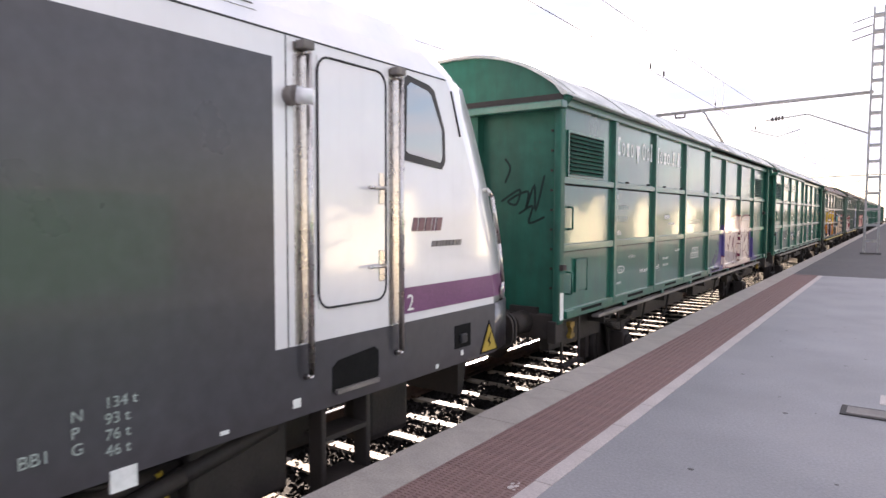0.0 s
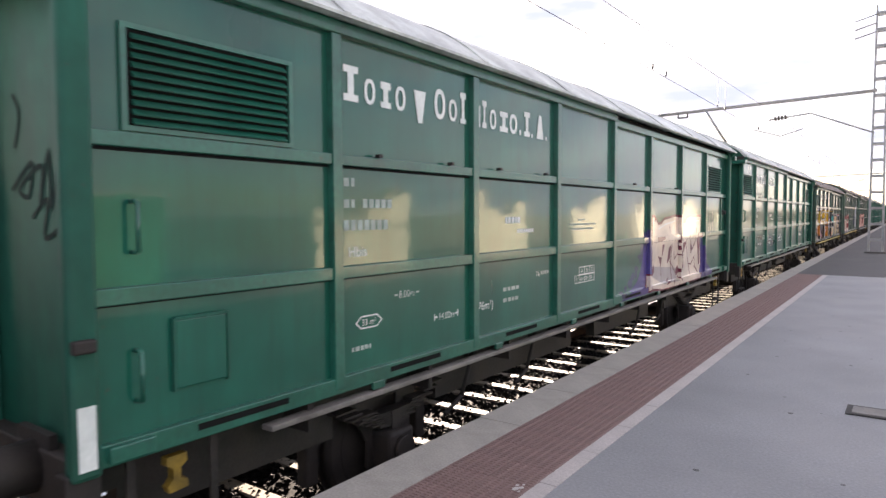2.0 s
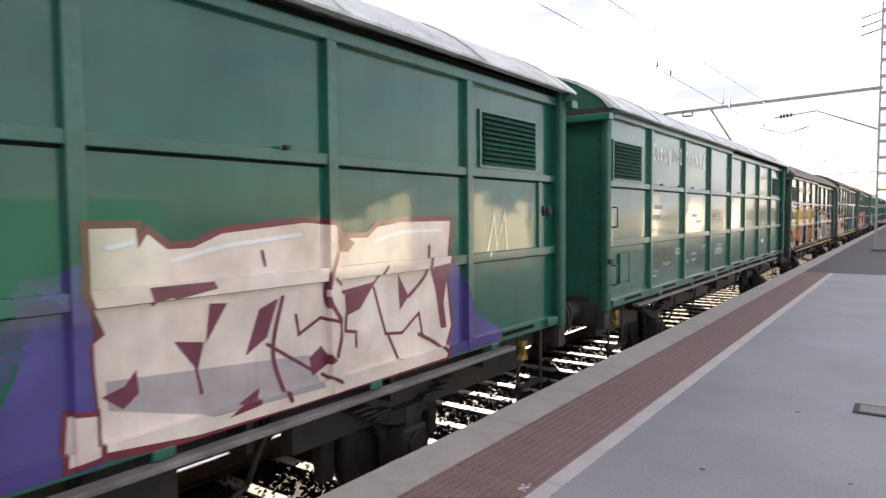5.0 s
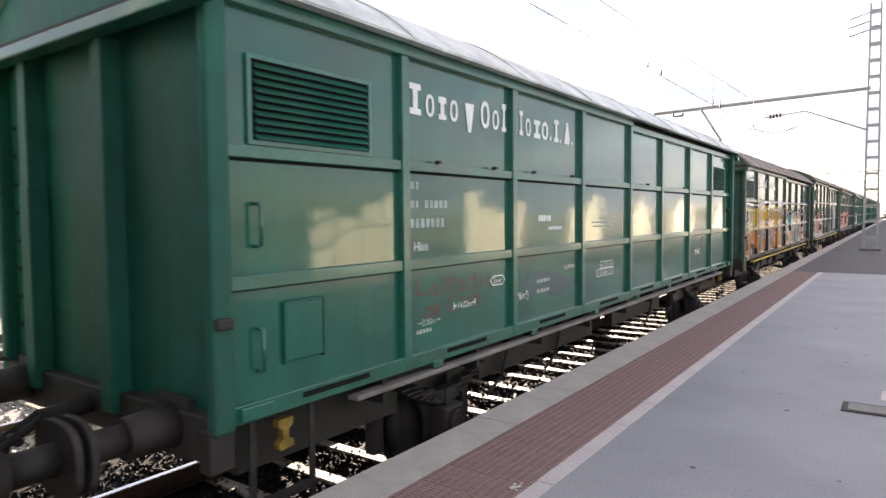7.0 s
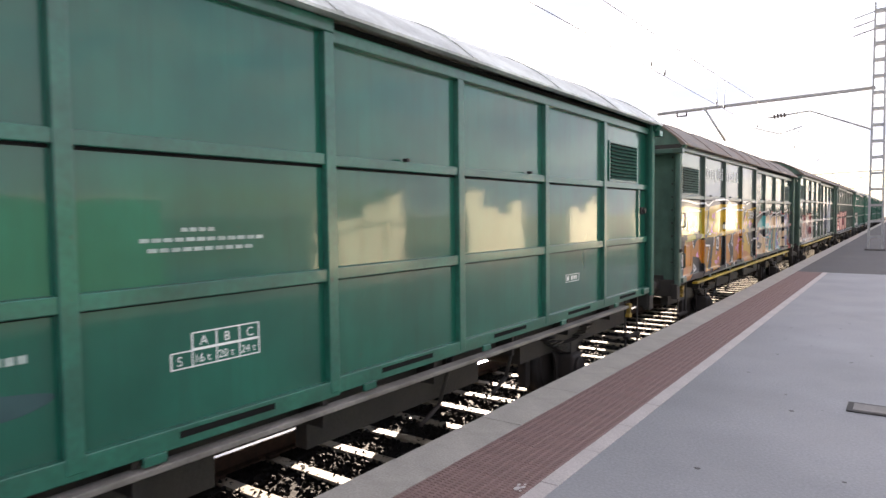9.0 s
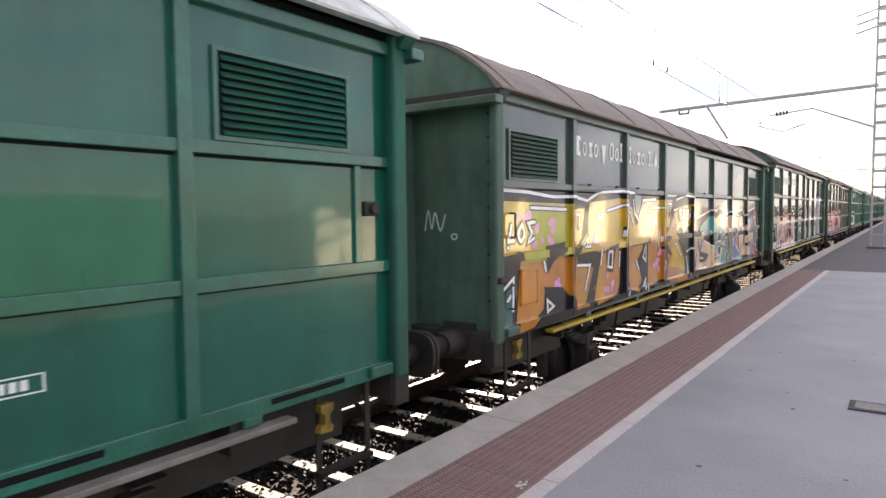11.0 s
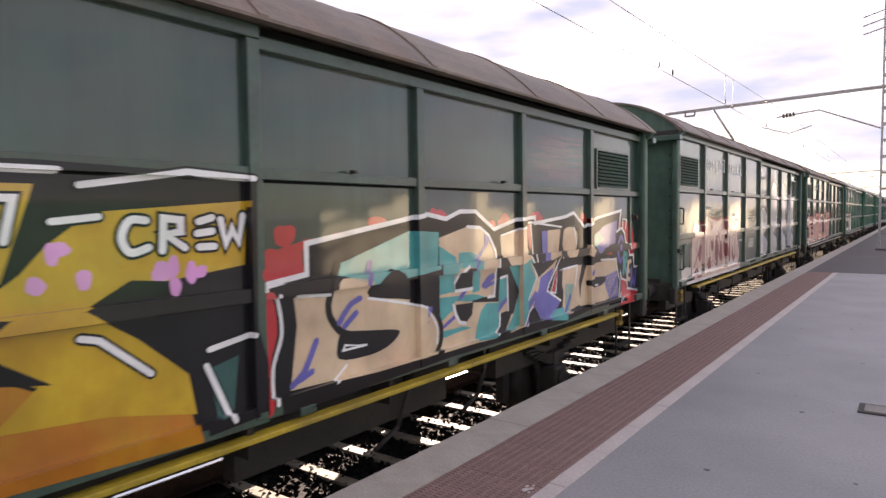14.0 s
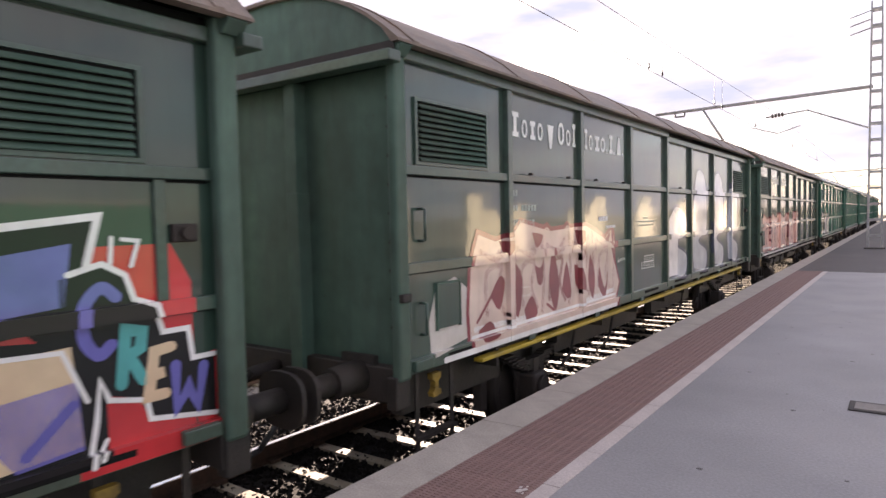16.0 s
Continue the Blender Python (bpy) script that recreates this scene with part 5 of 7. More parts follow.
def small_marks(w, seed):
    """Worn stencilled tables and lines that every wagon carries."""
    r = random.Random(seed)
    polys = dashes(1.62, 2.39, 0.055, (0.05, 0.03), 0.02) + dashes(1.62, 2.25, 0.055, (0.05, 0.03), 0.02) + dashes(1.80, 2.25, 0.06, (0.045,) * 5, 0.018)
    polys += dashes(1.62, 2.10, 0.07, (0.045,) * 7, 0.02)
    lay(w, "stencil_mark", None, polys, 2, "worn white stencilled wagon data", FAINT, kind="stuff")
    lay(w, "brand_block", None, dashes(3.70, 2.12, 0.06, (0.035, 0.05, 0.05, 0.03, 0.05), 0.015) + dashes(3.92, 2.03, 0.035, (0.03,) * 8, 0.011), 2, "pale blocks of a brand mark", LETTER, kind="stuff")
    lay(w, "stencil_mark", None, dashes(5.08, 2.08, 0.02, (0.05,) * 12, 0.012) + dashes(5.12, 2.03, 0.02, (0.05,) * 10, 0.013) + dashes(5.30, 2.13, 0.02, (0.04,) * 4, 0.012), 2, "lines of small white stencil marks", FAINT, kind="stuff")
    lay(w, "stencil_mark", None, dashes(3.66, 1.50, 0.035, (0.06, 0.05, 0.07, 0.05), 0.02) + dashes(3.66, 1.40, 0.035, (0.07, 0.05, 0.04, 0.06), 0.02) + dashes(4.40, 1.60, 0.035, (0.035,) * 4, 0.012), 2, "lines of small white stencil marks", FAINT, kind="stuff")
    grid = hollow(5.22, 1.43, 0.55, 0.09, 0.010) + hollow(5.34, 1.52, 0.43, 0.09, 0.010)
    for k in range(3):
        grid += dashes(5.34 + 0.145 * k, 1.43, 0.18, (0.008,), 0)
    lay(w, "load_table", None, grid, 2, "white stencilled load table", LETTER)
    for k, (a, b) in enumerate((("A", "16 t"), ("B", "20 t"), ("C", "24 t"))):
        wording(w, a, 5.39 + 0.145 * k, 1.538, 0.07, LETTER, "load_letter", "white letter of the load table")
        wording(w, b, 5.352 + 0.145 * k, 1.450, 0.062, LETTER, "load_figure", "white figure of the load table")
    wording(w, "S", 5.255, 1.448, 0.07, LETTER, "load_letter", "white letter of the load table")
    wording(w, "Hbis", 1.655, 1.925, 0.10, LETTER, "type_mark", "white stencilled type letters")
    if seed == 1:
        oval, length, short = 2.76, 2.18, 1.70
    else:
        oval, length, short = 1.72, 2.60, 2.12
    zo, zl, zs = (1.56, 1.42, 1.345) if seed == 1 else (1.435, 1.375, 1.60)
    edge = [(oval, zo + 0.04), (oval + 0.05, zo), (oval + 0.21, zo), (oval + 0.26, zo + 0.04), (oval + 0.21, zo + 0.08), (oval + 0.05, zo + 0.08), (oval, zo + 0.04)]
    lay(w, "stencil_ring", None, stroke(edge, 0.010), 3, "oval white stencil", LETTER)
    wording(w, "33 m\u00b2", oval + 0.055, zo + 0.018, 0.062, LETTER, "area_mark", "white stencilled area mark")
    wording(w, "8.00m", short + 0.05, zs, 0.075, FAINT, "length_mark", "worn white stencilled length mark")
    lay(w, "length_arrow", None, dashes(short, zs + 0.02, 0.012, (0.04,), 0) + dashes(short + 0.25, zs + 0.02, 0.012, (0.04,), 0), 3, "white arrows of the length mark", FAINT, kind="stuff")
    wording(w, "(76m\u00b3)", 3.20, 1.375, 0.105, LETTER, "volume_mark", "white stencilled volume mark")
    wording(w, "14.02m", length + 0.055, zl, 0.075, LETTER, "length_mark", "white stencilled length mark")
    lay(w, "length_arrow", None, dashes(length, zl + 0.02, 0.014, (0.045,), 0) + dashes(length, zl, 0.055, (0.012,), 0) + dashes(length + 0.285, zl + 0.02, 0.014, (0.045,), 0) + dashes(length + 0.32, zl, 0.055, (0.012,), 0), 2, "white arrows of the length mark", LETTER, kind="stuff")
    wording(w, "16", 4.30, 1.585, 0.075, LETTER, "weight_mark", "white stencilled weight figure")
    lay(w, "stencil_mark", None, dashes(1.68, 1.29, 0.03, (0.02, 0.04, 0.03, 0.03, 0.02), 0.012), 2, "short white stencil mark", FAINT, kind="stuff")


def scrawl(w, rgb, lines, width, label, shift, name="scrawl"):
    """Sprayed or chalked lines on the wagon's end: (x, z) points."""
    dull = LETTER if rgb == CHALK else paint("marker_paint", rgb, 0.8, vary=0.25, scale=8, bump=0.05, spec=0.15)
    for pts in lines:
        bm = bmesh.new()
        for q in stroke(pts, width):
            bm.faces.new([bm.verts.new((x + shift, -0.0305, z)) for x, z in q])
        part(name, bm, dull, w, label)


def smooth(points, n=6):
    """A curve through the points."""
    out = []
    p = [points[0]] + list(points) + [points[-1]]
    for i in range(1, len(p) - 2):
        for k in range(n):
            t = k / n
            out.append(tuple(0.5 * ((2 * p[i][j]) + (-p[i - 1][j] + p[i + 1][j]) * t + (2 * p[i - 1][j] - 5 * p[i][j] + 4 * p[i + 1][j] - p[i + 2][j]) * t * t
                                    + (-p[i - 1][j] + 3 * p[i][j] - 3 * p[i + 1][j] + p[i + 2][j]) * t ** 3) for j in (0, 1)))
    return out + [points[-1]]


def ringed(w, poly, fill, level, line=0.05, edge=(0.012, 0.012, 0.014), name="graffiti_letter"):
    """A letter field with a sprayed outline round it."""
    lay(w, name, fill, [poly], level)
    lay(w, "graffiti_outline", edge, stroke(poly + poly[:1], line), level + 1)


SQUAT = 0.93


def unsquat(points):
    return [(y, 1.1 + (z - 1.1) / SQUAT) for y, z in points]


def orange_piece(w):
    u = unsquat
    lay(w, "graffiti_base", INK, [u([(0.01, 2.42), (1.0, 2.40), (1.55, 2.43), (2.3, 2.46), (3.2, 2.44), (4.2, 2.43), (5.2, 2.46), (6.32, 2.43), (6.30, 1.6), (6.45, 1.12), (0.01, 1.05)])], 0, "black outline of the orange graffiti piece")
    lay(w, "graffiti_letter", MUSTARD, [u(p) for p in (
        [(0.01, 2.30), (1.5, 2.28), (1.5, 1.74), (0.42, 1.74), (0.40, 1.82), (0.01, 1.80)],
        [(1.52, 2.22), (2.0, 2.24), (2.05, 2.30), (3.0, 2.36), (3.22, 2.34), (3.16, 1.9), (3.10, 1.72), (1.75, 1.72), (1.66, 1.80), (1.52, 1.82)],
        [(3.34, 2.26), (3.44, 2.24), (3.60, 1.98), (3.86, 2.28), (4.10, 2.34), (4.74, 2.36), (4.74, 1.80), (3.20, 1.74), (3.24, 1.95)],
        [(4.86, 2.36), (5.22, 2.36), (5.08, 1.95), (4.88, 1.94)], [(5.26, 2.10), (5.45, 2.24), (6.28, 2.30), (6.26, 1.95), (5.80, 1.90), (5.30, 1.78), (4.92, 1.82), (5.15, 1.98)])], 1, "mustard yellow graffiti letters", split=True)
    lay(w, "graffiti_letter", OLIVE, [u(p) for p in ([(0.48, 2.27), (1.48, 2.26), (1.48, 1.86), (1.0, 1.80), (0.62, 1.90)], [(0.45, 1.80), (1.46, 1.84), (1.46, 1.72), (0.44, 1.70)], [(1.62, 2.0), (1.92, 2.1), (1.86, 1.76), (1.62, 1.80)])], 2, "olive green fade in the graffiti", split=True)
    lay(w, "graffiti_letter", ORANGE, [u(p) for p in (
        [(0.40, 1.73), (1.50, 1.71), (1.50, 1.22), (1.20, 1.30), (0.90, 1.40), (0.88, 1.22), (0.60, 1.08), (0.30, 1.06)],
        [(1.55, 1.70), (2.10, 1.70), (2.20, 1.30), (1.95, 1.12), (1.60, 1.12), (1.52, 1.30)],
        [(2.16, 1.10), (2.34, 1.62), (2.46, 1.70), (3.10, 1.71), (3.06, 1.36), (2.90, 1.16)],
        [(3.22, 1.72), (3.90, 1.74), (3.66, 1.50), (3.84, 1.24), (3.60, 1.10), (3.36, 1.16)],
        [(4.10, 1.76), (4.72, 1.80), (4.72, 1.18), (4.06, 1.14)], [(4.94, 1.62), (5.20, 1.48), (5.60, 1.40), (5.85, 1.44), (5.95, 1.06), (4.98, 1.10), (5.04, 1.44)])], 1, "orange lower half of the graffiti letters", split=True)
    lay(w, "graffiti_letter", MUSTARD, [u(p) for p in ([(4.92, 1.66), (5.10, 1.80), (5.40, 1.80), (5.64, 1.66), (5.90, 1.42), (5.94, 1.20), (5.50, 1.30), (5.02, 1.34), (5.20, 1.50)],)], 2)
    lay(w, "graffiti_shape", INK, [u(p) for p in (
        [(0.01, 1.78), (0.40, 1.83), (0.31, 1.06), (0.01, 1.05)], [(0.92, 1.85), (1.38, 1.88), (1.36, 1.78), (1.10, 1.68), (0.96, 1.56)], [(0.88, 1.44), (1.30, 1.40), (1.66, 1.18), (1.40, 1.08), (0.60, 1.06), (0.96, 1.26)],
        [(1.62, 1.68), (1.80, 1.84), (1.98, 1.96), (2.0, 2.28), (1.90, 2.24), (1.80, 1.90), (1.66, 1.80)], [(1.66, 1.72), (2.20, 1.74), (2.36, 1.70), (2.06, 1.10), (1.92, 1.14), (2.14, 1.54), (1.70, 1.62)],
        [(2.52, 1.76), (2.86, 1.80), (2.76, 1.44), (2.56, 1.46)], [(3.02, 1.72), (3.14, 1.72), (3.40, 1.12), (2.98, 1.10)], [(3.64, 1.54), (4.08, 1.84), (4.08, 1.10), (3.70, 1.10), (3.86, 1.32)],
        [(5.40, 1.80), (5.62, 1.92), (5.80, 1.90), (5.74, 1.78), (5.66, 1.68), (6.30, 1.60), (6.30, 1.10), (5.98, 1.08), (5.92, 1.40), (5.78, 1.52), (5.64, 1.64)], [(4.66, 1.66), (4.90, 1.74), (5.26, 1.50), (4.92, 1.56), (4.90, 1.16), (4.80, 1.16), (4.82, 1.52)])], 3, "black inner shapes of the graffiti", split=True)
    lay(w, "graffiti_shape", (0.03, 0.10, 0.09), [u(p) for p in ([(0.01, 1.42), (0.24, 1.50), (0.24, 1.08), (0.01, 1.06)], [(6.02, 1.42), (6.20, 1.46), (6.16, 1.16), (6.06, 1.14)], [(3.50, 2.42), (3.56, 2.14), (3.62, 2.08), (3.84, 2.40)])], 4, "dark green fill in the graffiti", split=True)
    lines = [[(0.01, 2.40), (0.5, 2.39), (1.1, 2.35), (1.55, 2.36)], [(1.6, 2.36), (1.95, 2.32), (2.3, 2.42), (3.0, 2.45), (3.4, 2.43)], [(3.46, 2.34), (3.52, 2.16), (3.60, 2.12), (3.66, 2.06), (3.86, 2.34), (4.4, 2.36)],
             [(4.8, 2.42), (5.3, 2.42)], [(5.4, 2.36), (5.9, 2.44), (6.3, 2.42)], [(0.60, 2.24), (1.40, 2.22)], [(1.60, 2.18), (1.74, 2.16), (1.72, 2.02)], [(2.54, 2.20), (3.16, 2.28), (3.14, 2.02), (3.10, 1.88)],
             [(3.30, 2.18), (3.36, 2.18), (3.48, 2.02)], [(4.16, 2.24), (4.70, 2.24)], [(5.00, 2.30), (5.14, 2.30), (5.10, 2.12)], [(5.28, 2.20), (5.48, 2.22)], [(5.38, 1.68), (5.46, 1.66), (5.70, 1.46)], [(1.64, 1.60), (2.04, 1.58), (1.90, 1.30)],
             [(2.40, 1.74), (2.36, 1.56)], [(2.62, 1.70), (2.58, 1.52), (2.72, 1.50), (2.74, 1.70), (2.62, 1.70)], [(2.98, 1.68), (2.96, 1.50)], [(3.86, 1.56), (3.98, 1.72), (3.98, 1.50), (3.86, 1.56)], [(3.58, 1.54), (3.70, 1.40)], [(4.56, 1.84), (4.54, 1.66)],
             [(0.01, 1.46), (0.26, 1.58), (0.25, 1.28)], [(0.15, 1.38), (0.20, 1.42)], [(0.95, 1.30), (1.10, 1.22), (0.96, 1.18), (0.95, 1.30)], [(3.18, 1.20), (3.28, 1.26), (3.22, 1.10)], [(3.86, 1.12), (3.98, 1.26), (3.98, 1.08)], [(6.02, 1.52), (6.28, 1.56)], [(6.0, 1.44), (6.14, 1.12)],
             [(1.84, 1.80), (1.98, 1.90), (1.96, 1.80), (1.84, 1.80)], [(0.88, 1.70), (0.92, 1.60)]]
    [lay(w, "graffiti_edging", INK, stroke(u(l), 0.060), 4) for l in lines]
    [lay(w, "graffiti_highlight", CHALK, stroke(u(l), 0.034), 5) for l in lines]
    dots = []
    r = random.Random(4)
    for cy, cz, sy, sz, n in ((0.85, 2.00, 0.28, 0.14, 10), (1.24, 1.42, 0.10, 0.09, 6), (2.30, 1.95, 0.12, 0.20, 8), (2.66, 1.32, 0.16, 0.10, 6), (4.25, 1.98, 0.20, 0.16, 9), (4.58, 1.80, 0.06, 0.24, 6), (4.46, 1.46, 0.14, 0.16, 6), (4.86, 1.34, 0.10, 0.14, 5), (5.30, 2.0, 0.14, 0.10, 4), (5.85, 1.92, 0.24, 0.06, 6), (0.48, 2.18, 0.12, 0.05, 4)):
        for k in range(n):
            dots.append(u(blot(cy + r.uniform(-sy, sy), cz + r.uniform(-sz, sz), r.uniform(0.025, 0.055), r.uniform(0.030, 0.058), k, 12)))
    lay(w, "graffiti_dots", PINK, dots, 2.5, "pink dots in the graffiti", kind="stuff")
    # small words in strokes
    los = [[(0.22, 2.08), (0.17, 1.93), (0.27, 1.93)], smooth([(0.42, 2.08), (0.35, 2.0), (0.40, 1.92), (0.47, 1.99), (0.42, 2.08)]), [(0.68, 2.10), (0.54, 2.09), (0.62, 2.0), (0.54, 1.90), (0.66, 1.94)]]
    los += [[(0.16 - 0.06 * k, 1.96 - 0.03 * j), (0.161 - 0.06 * k, 1.96 - 0.03 * j)] for k in (0, 0) for j in (0, 3)]
    crew = [smooth([(5.70, 2.20), (5.62, 2.20), (5.58, 2.12), (5.62, 2.05), (5.71, 2.07)]), [(5.78, 2.05), (5.79, 2.21), (5.88, 2.20), (5.88, 2.14), (5.80, 2.13), (5.90, 2.06)], [(6.06, 2.21), (5.98, 2.19)], [(6.06, 2.14), (5.97, 2.13)], [(6.07, 2.06), (5.98, 2.06)], [(6.11, 2.20), (6.14, 2.07), (6.18, 2.15), (6.22, 2.08), (6.25, 2.22)]]
    [lay(w, "graffiti_word_edge", INK, stroke(u(l), 0.070), 5) for l in los + crew]
    [lay(w, "graffiti_word", CHALK, stroke(u(l), 0.040), 6) for l in los + crew]


def teal_piece(w):
    u = unsquat
    r = random.Random(8)
    splash = [[(6.36, 1.98), (6.7, 2.06), (6.72, 1.84), (6.36, 1.84)], [(11.86, 2.10), (12.3, 2.10), (12.41, 1.9), (12.41, 1.06), (11.8, 1.06), (11.8, 1.5)]]
    for cy, cz, ry, rz, n in ((6.56, 1.92, 0.16, 0.10, 7), (6.80, 2.00, 0.10, 0.10, 4), (6.64, 2.08, 0.09, 0.06, 2), (7.0, 2.04, 0.12, 0.06, 4), (7.42, 2.14, 0.12, 0.08, 4), (8.12, 2.20, 0.10, 0.06, 4), (9.0, 2.14, 0.12, 0.06, 4), (9.75, 2.17, 0.14, 0.05, 4), (11.0, 2.13, 0.25, 0.06, 5)):
        for k in range(n):
            splash.append(blot(cy + r.uniform(-ry, ry), cz + r.uniform(-rz, rz) * 0.6, r.uniform(0.04, 0.09), r.uniform(0.03, 0.07), k))
    lay(w, "graffiti_base", RED, [u(p) for p in splash], 0, "red background of the graffiti", kind="stuff")
    hull = u([(6.42, 1.80), (6.76, 1.84), (6.76, 2.03), (7.95, 2.20), (8.20, 2.16), (8.40, 2.22), (8.62, 2.22), (8.92, 2.06), (9.3, 2.14), (9.66, 2.16), (9.66, 2.10), (10.36, 2.16), (10.56, 2.20), (10.84, 2.04), (11.2, 2.14), (11.92, 2.22), (11.82, 1.86), (11.95, 1.5), (11.95, 1.12), (10.9, 1.12), (10.2, 1.07), (9.0, 1.08), (8.06, 1.08), (6.50, 1.04)])
    lay(w, "graffiti_edging", CHALK, stroke(hull[:17], 0.075), 1, "white edging of the graffiti piece")
    lay(w, "graffiti_base", INK, [hull], 2, "black outline of the turquoise graffiti piece")
    fill = [
        (BEIGE, [(10.20, 1.60), (10.62, 1.62), (10.60, 1.42), (10.46, 1.14), (10.30, 1.14), (10.32, 1.34)]), (TEAL, [(10.34, 1.46), (10.56, 1.44), (10.44, 1.16), (10.32, 1.16)]), (BEIGE, blot(10.46, 1.90, 0.19, 0.19)),
        (BEIGE, [(10.88, 1.62), (11.80, 1.66), (11.84, 1.20), (11.40, 1.16), (10.70, 1.18), (10.74, 1.40)]), (VIOLET, [(11.0, 1.90), (11.4, 2.06), (11.82, 2.12), (11.78, 1.84), (11.36, 1.80), (11.20, 1.72)]), (TEAL, [(11.0, 1.92), (11.24, 2.0), (11.40, 1.90), (11.12, 1.80)]),
        (TEAL, [(11.30, 1.64), (11.74, 1.62), (11.66, 1.46), (11.50, 1.50)]), (BEIGE, [(10.92, 1.86), (11.10, 1.78), (11.0, 1.70), (10.88, 1.74)])]
    for k, (c, p) in enumerate(fill):
        lay(w, "graffiti_letter", c, [u(p)], 3 + (k % 2))
    lay(w, "graffiti_shape", INK, [u(blot(11.16, 1.41, 0.28, 0.065, 0))], 5, "black inner shapes of the graffiti", split=True)
    lay(w, "graffiti_shape", RED, [u(p) for p in ([(11.45, 1.72), (11.62, 1.74), (11.66, 1.70)], [(6.40, 1.62), (6.48, 1.60), (6.42, 1.10), (6.37, 1.10)])], 5, "small red fields in the graffiti", split=True)
    lines = [[(10.62, 1.88), (10.56, 2.06)],
             [(10.20, 1.62), (10.64, 1.64), (10.58, 1.42)], [(11.30, 1.66), (11.76, 1.64), (11.86, 1.4)], [(11.08, 1.38), (11.20, 1.37)]]
    [lay(w, "graffiti_highlight", CHALK, stroke(u(l), 0.024), 6) for l in lines]
    [lay(w, "graffiti_outline", INK, stroke(u(l), 0.07), 5) for l in ([(10.24, 1.68), (10.70, 1.70)], smooth([(10.24, 1.90), (10.3, 2.08), (10.5, 2.14), (10.68, 2.04), (10.70, 1.86), (10.56, 1.70)]), smooth([(10.9, 1.68), (11.3, 1.70), (11.5, 1.78)]))]
